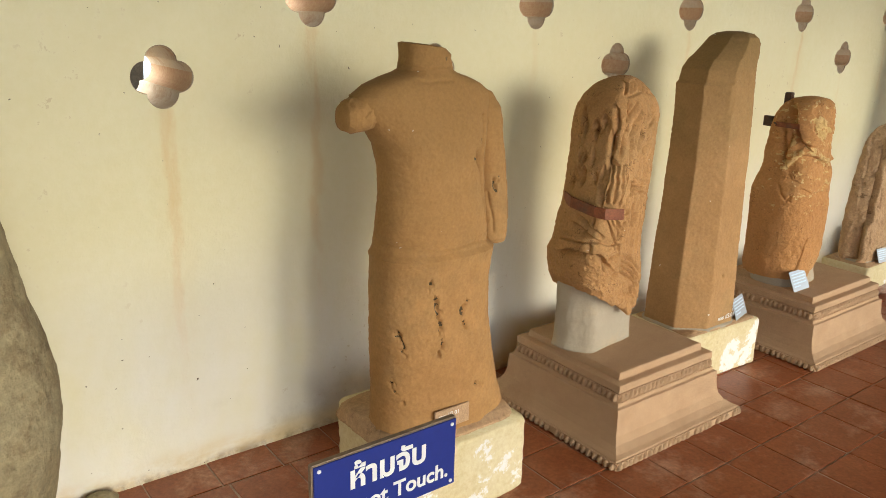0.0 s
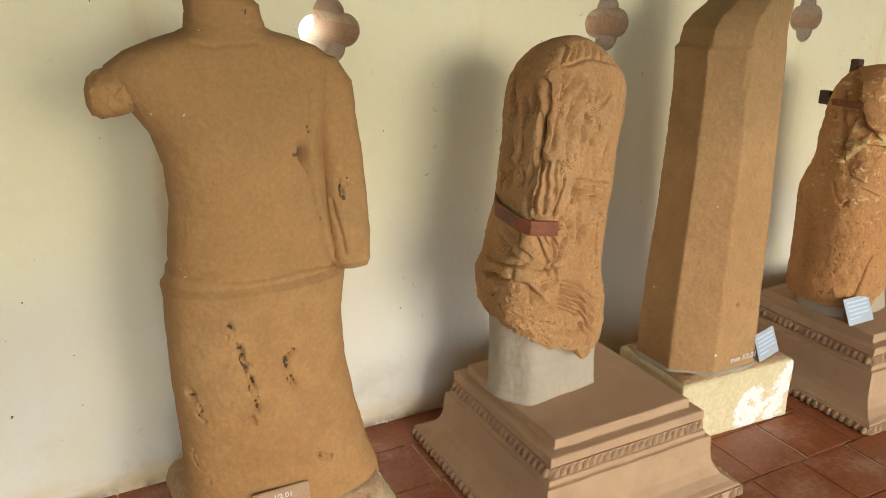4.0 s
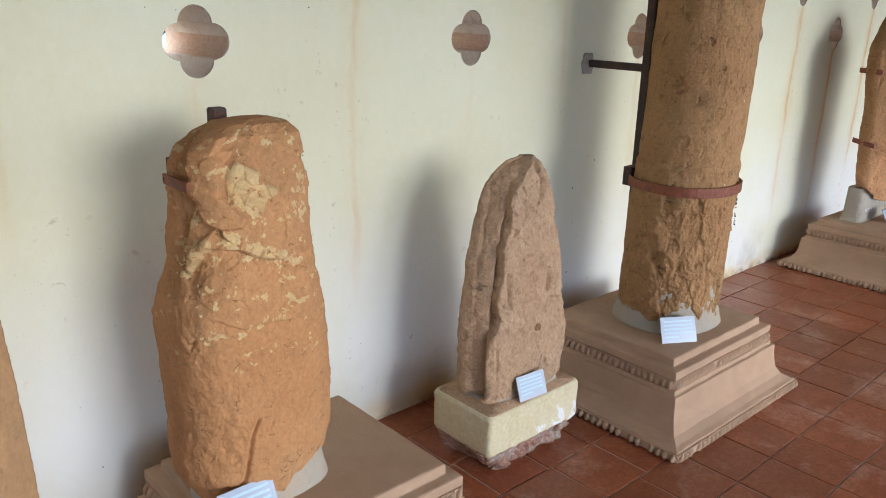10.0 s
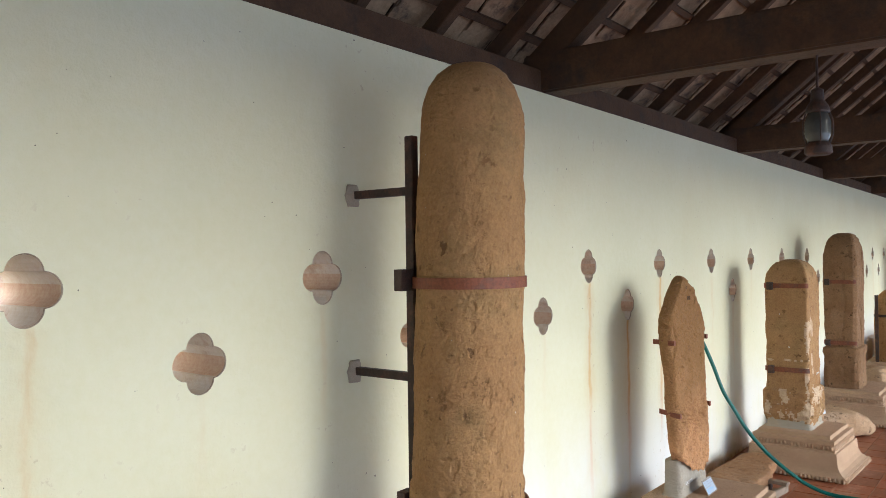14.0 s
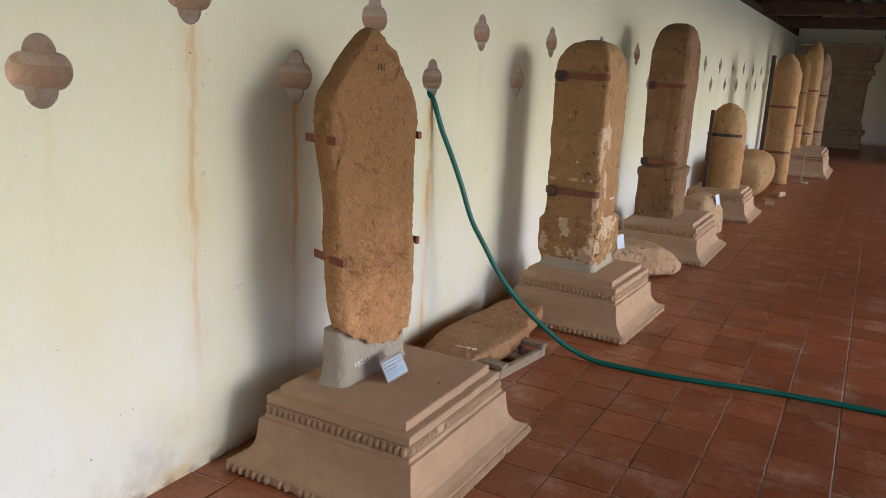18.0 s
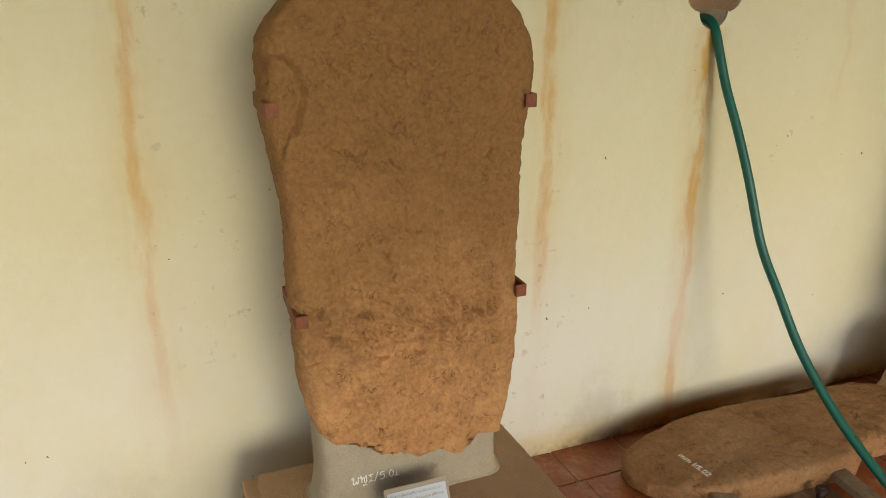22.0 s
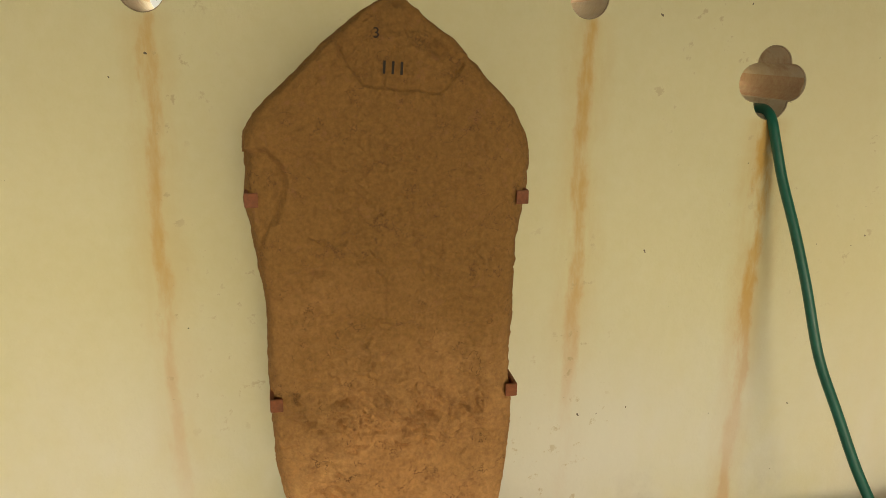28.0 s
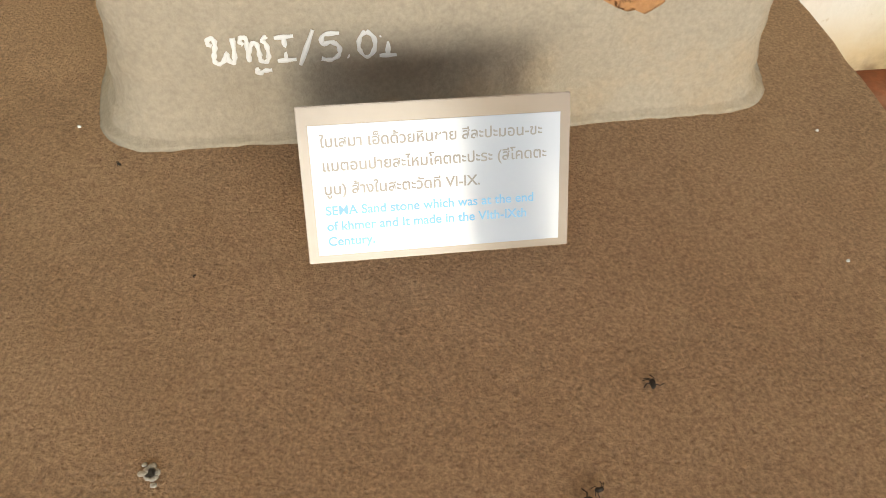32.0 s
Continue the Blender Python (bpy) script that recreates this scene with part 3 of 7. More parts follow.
def sculpt_mesh(levels, section, n, rows, rounding=0.02, rough=0.004, freq=8.0, broken=0.0, grain=10.0, carve=None, rag=None, lean=0.0, seed=0.0):
    """A stone lofted through levels (height, centre x, centre y, half width, half depth) with carving on its front."""
    lev = np.array(levels, float)
    zs = np.unique(np.concatenate([np.linspace(lev[0, 0], lev[-1, 0], rows), lev[:, 0]]))
    cx, cy, hx, hy = [np.interp(zs, lev[:, 0], lev[:, q])[:, None] for q in (1, 2, 3, 4)]
    px, py, nx, ny = outline(section, n, float(np.median(hx)), float(np.median(hy)), rounding)
    x, y = hx * px[None], hy * py[None]
    z = np.repeat(zs[:, None], len(px), 1)
    q = [(a + seed) * 1.0 for a in (x, y, z)]
    d = rough * layered(q[0] * freq, q[1] * freq, q[2] * freq, 5, 0.55)
    d = d + 0.0012 * layered(q[0] * 70, q[1] * 70, q[2] * 70, 3)
    if broken:
        warp = [a * grain + 0.35 * layered(b * 16, z * 16, x * 16, 2) for a, b in zip(q, (y, x, y))]
        d = d + broken * facets(*warp)
    front = step(-ny, -0.55, -0.15)[None]
    around = girth(px, py, float(np.median(hx)), float(np.median(hy)))[None] * hx / float(np.median(hx))
    mask = np.zeros(z.shape)
    if carve:
        face = Face(around, z, seed)
        mask = carve(face, q)
        mask = np.zeros(z.shape) if mask is None else mask * front
        d = d + face.d * front
    zz = z.copy()
    if rag:
        low = np.clip(1 - (z - zs[0]) / max(0.1, 0.35 * (zs[-1] - zs[0])), 0, 1)
        zz = zz + low * (rag(x) + 0.012 * layered(x * 17 + seed, y * 17, 0 * x, 4))
    X, Y = cx + x + d * nx[None], cy + y + d * ny[None] + lean * (z - zs[0])
    m, k = z.shape
    verts = np.stack([X, Y, zz], -1).reshape(-1, 3)
    r, c = np.meshgrid(np.arange(m - 1), np.arange(k), indexing="ij")
    c2 = (c + 1) % k
    quads = np.stack([r * k + c, r * k + c2, (r + 1) * k + c2, (r + 1) * k + c], -1).reshape(-1, 4)
    pale = mask.reshape(-1)[quads].mean(1) > 0.5
    caps = [verts[:k].mean(0), verts[-k:].mean(0)]
    verts = np.concatenate([verts, caps])
    faces = quads.tolist()
    faces += [((i + 1) % k, i, m * k) for i in range(k)] + [((m - 1) * k + i, (m - 1) * k + (i + 1) % k, m * k + 1) for i in range(k)]
    return verts.tolist(), faces, pale.astype(np.int32).tolist() + [0] * (2 * k)


def sculpt(name, levels, section, material, parent, label="", n=300, rows=320, **how):
    verts, faces, slots = sculpt_mesh(levels, section, n, rows, **how)
    ob = obj(name, verts, faces, material, parent, label, smooth=True)
    if isinstance(material, (list, tuple)):
        ob.data.polygons.foreach_set("material_index", slots)
    return ob


def tube(name, pts, r, material, parent=None, label="", res=8, flat=None, cyclic=False):
    cu = bpy.data.curves.new(name, "CURVE")
    cu.dimensions = "3D"
    sp = cu.splines.new("POLY")
    sp.points.add(len(pts) - 1)
    for p, q in zip(sp.points, pts):
        p.co = (*q, 1)
    sp.use_cyclic_u = cyclic
    cu.bevel_depth, cu.bevel_resolution, cu.use_fill_caps = r, 3, True
    ob = bpy.data.objects.new(name, cu)
    scene.collection.objects.link(ob)
    me = bpy.data.meshes.new_from_object(ob.evaluated_get(bpy.context.evaluated_depsgraph_get()))
    bpy.data.objects.remove(ob)
    me.materials.append(material)
    me.shade_smooth()
    o = new(name, me)
    if parent:
        o.parent = parent
    if label:
        tagged(o, label)
    return o


def text_part(name, s, size, m, material, parent=None, depth=0.0006, align="LEFT", bold=0.0):
    cu = bpy.data.curves.new(name, "FONT")
    cu.body, cu.size, cu.align_x, cu.extrude, cu.offset = s, size, align, depth, bold
    ob = bpy.data.objects.new(name, cu)
    scene.collection.objects.link(ob)
    me = bpy.data.meshes.new_from_object(ob.evaluated_get(bpy.context.evaluated_depsgraph_get()))
    bpy.data.objects.remove(ob)
    me.materials.append(material)
    o = new(name, me)
    if parent:
        o.parent = parent
    o.matrix_basis = m
    return o


# ---- structure ----
PITCH, LOW, HIGH, TOP, THICK, EAVE = 1.13, 1.506, 1.778, 2.78, 0.46, 0.45
X0, X1 = -4.0, 29.4


def quatrefoil(n=48, d=0.050, r=0.053):
    out = []
    for k in range(n):
        a = 2 * math.pi * k / n
        best = 0
        for q in range(4):
            b = a - q * math.pi / 2
            s = r * r - (d * math.sin(b)) ** 2
            if s > 0 and math.cos(b) > 0:
                best = max(best, d * math.cos(b) + math.sqrt(s))
        out.append((best * math.cos(a), best * math.sin(a)))
    return out


def build_wall():
    verts, faces, mats = [], [], []
    half = (HIGH - LOW) / 2
    foil = quatrefoil()
    n = len(foil)

    def rect(xa, xb, za, zb):
        for y, flip in ((0.0, False), (THICK, True)):
            i = len(verts)
            verts.extend([(xa, y, za), (xb, y, za), (xb, y, zb), (xa, y, zb)])
            faces.append((i, i + 1, i + 2, i + 3) if not flip else (i + 3, i + 2, i + 1, i))
            mats.append(0)

    def cell(cx, cz):
        square = []
        for x, z in foil:
            k = half / max(abs(x), abs(z))
            square.append((x * k, z * k))
        base = len(verts)
        for y, grow, ring in ((0, 1, square), (0, 1.03, foil), (0.006, 1.0, foil), (THICK - 0.006, 1.0, foil), (THICK, 1.03, foil), (THICK, 1, square)):
            for x, z in ring:
                wob = 1 + 0.03 * noise.noise(Vector((cx * 3 + x * 9, y * 8, cz + z * 9))) if ring is foil else 1
                verts.append((cx + x * grow * wob, y, cz + z * grow * wob))
        for j in range(5):
            for k in range(n):
                k2 = (k + 1) % n
                faces.append((base + j * n + k, base + j * n + k2, base + (j + 1) * n + k2, base + (j + 1) * n + k))
                side = abs(foil[k][0]) > abs(foil[k][1])
                mats.append((3 if j in (1, 3) else 2 if side and foil[k][1] < 0.004 else 1) if j in (1, 2, 3) else 0)

    rect(X0, X1, -0.02, LOW - half)
    rect(X0, X1, HIGH + half, TOP)
    for z, off in ((LOW, 0.0), (HIGH, 0.5)):
        x = X0
        i = -3
        while (i + off) * PITCH + half < X1:
            cx = (i + off) * PITCH
            rect(x, cx - half, z - half, z + half)
            cell(cx, z)
            x = cx + half
            i += 1
        rect(x, X1, z - half, z + half)
    i = len(verts)
    verts.extend([(X0, 0, TOP), (X1, 0, TOP), (X1, THICK, TOP), (X0, THICK, TOP)])
    faces.append((i, i + 1, i + 2, i + 3))
    mats.append(0)
    ob = obj("wall_north", verts, faces, [WALL, HOLE, HOLE_LOWER, HOLE_EDGE])
    ob.data.polygons.foreach_set("material_index", mats)
    return tagged(ob, "cream plastered wall pierced by quatrefoil openings, rust-streaked", "wall", kind="structure")


build_wall()
tagged(box_part("ground", -400, 400, -400, 400, -0.75, -0.35, GROUND, bevel=0), "pale dry ground outside the gallery", "ground", kind="structure")
tagged(box_part("floor_slab", X0 - 0.3, 30.5, -4.9, 0.3, -0.40, -0.005, GROUT, bevel=0), "mortar bed under the red floor tiles", "floor", kind="structure")
floor = new("floor")
tagged(floor, "worn red terracotta tile floor with pale mortar joints", "floor", kind="structure")
tagged(box_part("wall_end_west", X0 - 0.2, X0, -4.9, THICK, -0.02, 4.9, WALL, bevel=0), "plain cream end wall", "wall", kind="structure")
tagged(box_part("wall_end_east", 30.2, 30.4, -4.9, THICK, -0.02, 4.9, WALL, bevel=0), "plain cream end wall in shade", "wall", kind="structure")
# added out of view, to keep sunlight off the far end
tagged(box_part("wall_south", 24.6, 30.4, -5.1, -4.9, -0.4, 4.9, WALL, bevel=0), "plain unseen wall added to shade the far gallery end", "wall", kind="structure")
RIDGE_Y, SLOPE = -2.25, 0.80


# ---- roof ----
def roof_z(y):
    return TOP + 0.12 + (abs(EAVE - RIDGE_Y) - abs(y - RIDGE_Y)) * SLOPE


def build_roof():
    bm = bmesh.new()
    for side in (1, -1):
        length = 2.9
        rows = 13
        for r in range(rows):
            d0 = r * length / rows
            for k in range(118):
                x = X0 + 0.06 + k * 0.288
                ya, yb = RIDGE_Y + side * d0, RIDGE_Y + side * (d0 + length / rows + 0.06)
                za, zb = roof_z(ya) + 0.075, roof_z(yb) + 0.055
                j = random.uniform(-0.012, 0.012)
                t = 0.018
                co = [(x + 0.01, ya, za + j), (x + 0.28, ya, za + j), (x + 0.28, yb, zb + j), (x + 0.01, yb, zb + j)]
                vs = [bm.verts.new(c) for c in co] + [bm.verts.new((c[0], c[1], c[2] + t)) for c in co]
                for f_ in ((3, 2, 1, 0), (4, 5, 6, 7), (0, 1, 5, 4), (1, 2, 6, 5), (2, 3, 7, 6), (3, 0, 4, 7)):
                    bm.faces.new([vs[i] for i in f_])
    tagged(part("ceiling", bm, ROOF_TILE), "old terracotta roof tiles seen from below on battens", "roof", kind="structure")
    cover = obj("roof_underlay", [(X0, EAVE + 0.45, roof_z(EAVE + 0.45) + 0.12), (X1 + 1, EAVE + 0.45, roof_z(EAVE + 0.45) + 0.12), (X1 + 1, RIDGE_Y, roof_z(RIDGE_Y) + 0.13), (X0, RIDGE_Y, roof_z(RIDGE_Y) + 0.13), (X1 + 1, -5.2, roof_z(-5.2) + 0.12), (X0, -5.2, roof_z(-5.2) + 0.12)], [(0, 1, 2, 3), (3, 2, 4, 5)], TIMBER)
    tagged(cover, "dark upper layer of the tiled roof", "roof", kind="structure")
    frame_ = thing("roof_frame", 0, 0, 0, "dark weathered timber roof frame resting on the cream wall", "roof frame")
    frame_["kind"] = "structure"
    bm = bmesh.new()
    box(bm, X0, X1, 0.02, 0.20, TOP - 0.01, TOP + 0.14, 0.008)
    part("wall_plate", bm, TIMBER, frame_)
    box_part("outer_plate", X0, X1, -4.72, -4.52, TOP - 0.15, TOP + 0.10, TIMBER, frame_)
    box_part("ridge_beam", X0, X1, RIDGE_Y - 0.07, RIDGE_Y + 0.07, roof_z(RIDGE_Y) - 0.18, roof_z(RIDGE_Y) - 0.02, TIMBER, frame_)
    ang = math.degrees(math.atan(SLOPE))
    run = 2.75 / math.cos(radians(ang))
    rafter = None
    for k in range(58):
        x = X0 + 0.3 + k * 0.575
        for side in (1, -1):
            m = Matrix.Translation((x, RIDGE_Y, roof_z(RIDGE_Y) - 0.02)) @ pose(0, 0, 0, -ang * side, 0, 0)
            if rafter is None:
                rafter = box_part("rafter", -0.035, 0.035, -run, 0, -0.09, 0, TIMBER, frame_, 0.004)
                rafter.matrix_basis = m @ pose(0, 0, 0, 0, 0, 180) if side > 0 else m
            else:
                o = new("rafter", rafter.data)
                o.parent = frame_
                o.matrix_basis = m @ pose(0, 0, 0, 0, 0, 180) if side > 0 else m
    for r in range(12):
        d = (r + 0.5) * 2.75 / 12
        for side in (1, -1):
            y = RIDGE_Y + side * d
            b = box_part("batten", X0, X1, -0.02, 0.02, -0.018, 0.018, TIMBER, frame_, 0)
            b.matrix_basis = pose(0, y, roof_z(y) + 0.012, -ang * side, 0, 0)
    for k in range(12):
        x = 6.92 - 10.8 + k * 3.6
        if x < X0 + 0.3 or x > X1:
            continue
        box_part("tie_beam", x - 0.09, x + 0.09, -4.6, 0.14, TOP + 0.005, TOP + 0.235, TIMBER, frame_, 0.012)
        box_part("king_post", x - 0.07, x + 0.07, RIDGE_Y - 0.08, RIDGE_Y + 0.08, TOP + 0.23, roof_z(RIDGE_Y) - 0.1, TIMBER, frame_, 0.006)
        for side in (1, -1):
            box_part("principal_rafter", x - 0.06, x + 0.06, -run, 0, -0.24, -0.09, TIMBER, frame_, 0.006).matrix_basis = Matrix.Translation((x * 0, RIDGE_Y, roof_z(RIDGE_Y) - 0.03)) @ pose(0, 0, 0, ang, 0, 0) if side < 0 else Matrix.Translation((2 * x, RIDGE_Y, roof_z(RIDGE_Y) - 0.03)) @ pose(0, 0, 0, -ang, 0, 0) @ pose(0, 0, 0, 0, 0, 180)
            s = box_part("strut", x - 0.045, x + 0.045, 0, 1.25, -0.05, 0.05, TIMBER, frame_, 0.005)
            s.matrix_basis = Matrix.Translation((0, RIDGE_Y + 0.08, TOP + 0.35)) @ pose(0, 0, 0, 32, 0, 0) if side > 0 else Matrix.Translation((2 * x, RIDGE_Y - 0.08, TOP + 0.35)) @ pose(0, 0, 0, 0, 0, 180) @ pose(0, 0, 0, 32, 0, 0)
    for k in range(9):
        x = X0 + 0.4 + k * 4.1
        tagged(box_part("pier", x - 0.2, x + 0.2, -4.82, -4.42, -0.4, TOP - 0.15, WALL), "plain cream square pier of the open gallery side", "pier", "gallery piers", "structure")


build_roof()


# ---- pedestals ----
PROFILE = [(-0.007, 0.335), (-0.002, 0.3335), (0.0, 0.329), (0.001, 0.306), (0.004, 0.302), (0.034, 0.300), (0.038, 0.297), (0.038, 0.268), (0.034, 0.264), (0.014, 0.261), (0.014, 0.227), (0.042, 0.225), (0.045, 0.222), (0.045, 0.210), (0.048, 0.207), (0.058, 0.205), (0.060, 0.200), (0.063, 0.165), (0.067, 0.125), (0.075, 0.095), (0.093, 0.066), (0.120, 0.047), (0.138, 0.040), (0.142, 0.036), (0.142, 0.0)]


BEADS = []


def bead_mesh():
    """One carved lobe of the rope mouldings, shared by all of them."""
    if not BEADS:
        bm = bmesh.new()
        bmesh.ops.create_icosphere(bm, subdivisions=2, radius=1.0)
        for v in bm.verts:
            v.co.x += 0.45 * v.co.z * abs(v.co.z)
            v.co *= 1 + 0.10 * noise.noise(v.co * 1.7)
        me = bpy.data.meshes.new("bead")
        bm.to_mesh(me)
        bm.free()
        me.materials.append(PEDESTAL)
        me.shade_smooth()
        BEADS.append(me)
    return BEADS[0]


def pedestal(x, y, hx, hy, label, rz=0.0, foot=True, h=1.0):
    """A moulded plinth whose top slab is 2 hx by 2 hy."""
    t = thing("pedestal", x, y, 0, label, "pedestal", "moulded pedestals", rz)
    verts, faces = [], []
    per = 24
    for o, z in PROFILE:
        w, d = hx + o, hy + o
        for k in range(4):
            (ax, ay), (bx, by) = [(-w, -d), (w, -d), (w, d), (-w, d)][k], [(w, -d), (w, d), (-w, d), (-w, -d)][k]
            for i in range(per):
                u = i / per
                px, py = ax + (bx - ax) * u, ay + (by - ay) * u
                q = Vector((px * 7 + x, py * 7, z * 7))
                j = 0.003 * fnoise(q) + 0.0016 * fnoise(q * 5, 2)
                l = math.hypot(px, py)
                verts.append((px + j * px / l, py + j * py / l, z * h + (0.0015 * fnoise(q * 3, 2) if z > 0 else 0)))
    n = 4 * per
    for j in range(len(PROFILE) - 1):
        for k in range(n):
            k2 = (k + 1) % n
            faces.append((j * n + k2, j * n + k, (j + 1) * n + k, (j + 1) * n + k2))
    faces.append(tuple(range(n)))
    obj("plinth", verts, faces, PEDESTAL, t)
    for name, o, z, step, rx, rz_ in (("bead_band", 0.034, 0.244, 0.0275, 0.0150, 0.0200), ("foot_bead_band", 0.146, 0.018, 0.031, 0.0155, 0.0175)):
        for k in range(4):
            w, d = hx + o, hy + o
            (ax, ay), (bx, by) = [(-w, -d), (w, -d), (w, d), (-w, d)][k], [(w, -d), (w, d), (-w, d), (-w, -d)][k]
            length = math.hypot(bx - ax, by - ay)
            cnt = int(length / step)
            band = box_part(name, *((min(ax, bx), max(ax, bx), ay - 0.004, ay + 0.004) if k % 2 == 0 else (ax - 0.004, ax + 0.004, min(ay, by), max(ay, by))), z * h - rz_ * 0.9, z * h + rz_ * 0.9, PEDESTAL, t, 0)
            for i in range(cnt):
                u = (i + 0.5) / cnt
                if random.random() < 0.06:
                    continue
                bead = new("bead", bead_mesh())
                bead.parent = band
                bead.matrix_basis = Matrix.Translation((ax + (bx - ax) * u, ay + (by - ay) * u, z * h)) @ pose(0, 0, 0, random.uniform(-12, 12), random.uniform(8, 24) if k % 2 == 0 else 0, 0) @ Matrix.Diagonal((*((rx * random.uniform(0.75, 0.92), rx * 1.25) if k % 2 == 0 else (rx * 1.25, rx * random.uniform(0.75, 0.92))), rz_, 1))
    return t


def card(x, y, z, w=0.155, h=0.105, tilt=38, rz=0.0, group="label cards", lines=5):
    t = thing("label_card", x, y, z, "small white laminated label card leaning on the stone", "label card", group, rz)
    m = pose(0, 0, 0, -tilt, 0, 0)
    p = box_part("sheet", -w / 2, w / 2, -0.0012, 0.0012, 0.0, h, PLASTIC_CARD, t, 0.0006, m=m)
    ink = LABEL_INK
    for k in range(lines):
        zz = h * (0.83 - 0.15 * k)
        ww = w * (0.40 if k < lines - 1 else 0.2)
        box_part("text_line", -w * 0.40, -w * 0.40 + 2 * ww, -0.0018, -0.0013, zz - 0.0035, zz + 0.0035, ink, p, 0, m=m)
    return t


LABEL_INK = mat("faded_blue_ink", (0.45, 0.60, 0.72), (0.52, 0.65, 0.75), 60.0, 0.3, 0.0, 200, grain=0.3)


def strap(parent, cx, cy, z, hx, hy, sq=2.4, w=0.045, t=0.006, n=48, name="strap", a0=0.0, a1=360.0, material=None):
    """A flat iron band round a stone."""
    verts, faces = [], []
    for k in range(n + 1):
        a = radians(a0 + (a1 - a0) * k / n)
        c, s = math.cos(a), math.sin(a)
        px, py = math.copysign(abs(c) ** (2 / sq), c), math.copysign(abs(s) ** (2 / sq), s)
        for g, zz in ((0, z - w / 2), (0, z + w / 2), (t, z + w / 2), (t, z - w / 2)):
            verts.append((cx + (hx + g) * px, cy + (hy + g) * py, zz))
    for k in range(n):
        for q in range(4):
            faces.append((k * 4 + q, (k + 1) * 4 + q, (k + 1) * 4 + (q + 1) % 4, k * 4 + (q + 1) % 4))
    faces += [(3, 2, 1, 0), tuple(n * 4 + q for q in range(4))]
    return obj(name, verts, faces, material or IRON, parent)


# ---- things along the wall ----
# grey swollen stone beside the start
t = thing("bulbous_stone", -0.86, -0.62, 0, "swollen grey weathered stone with brown stains on the floor", "stone")
stone("stone", soften([(0.0, 0, 0, 0.20, 0.2, 2.2), (0.2, 0, 0, 0.22, 0.22, 2.2), (0.45, 0, 0, 0.28, 0.26, 2.2), (0.72, 0, 0, 0.345, 0.30, 2.2), (0.85, 0, 0, 0.335, 0.29, 2.2), (1.1, 0, 0, 0.28, 0.25, 2.2), (1.3, 0, 0, 0.235, 0.22, 2.2), (1.5, 0, 0, 0.17, 0.17, 2.2), (1.62, 0, 0, 0.06, 0.06, 2.2)], 0.14), STONE_GREY, t, 0.010, 6, seed=77)
t = thing("floor_pebble", -0.36, -0.05, 0, "small grey rounded stone lying against the wall", "stone")
stone("stone", [(0.0, 0, 0, 0.06, 0.04, 2.2), (0.02, 0, 0, 0.07, 0.045, 2.2), (0.045, 0, 0, 0.04, 0.025, 2)], STONE_GREY, t, 0.004, 12, n=32, rows=10)


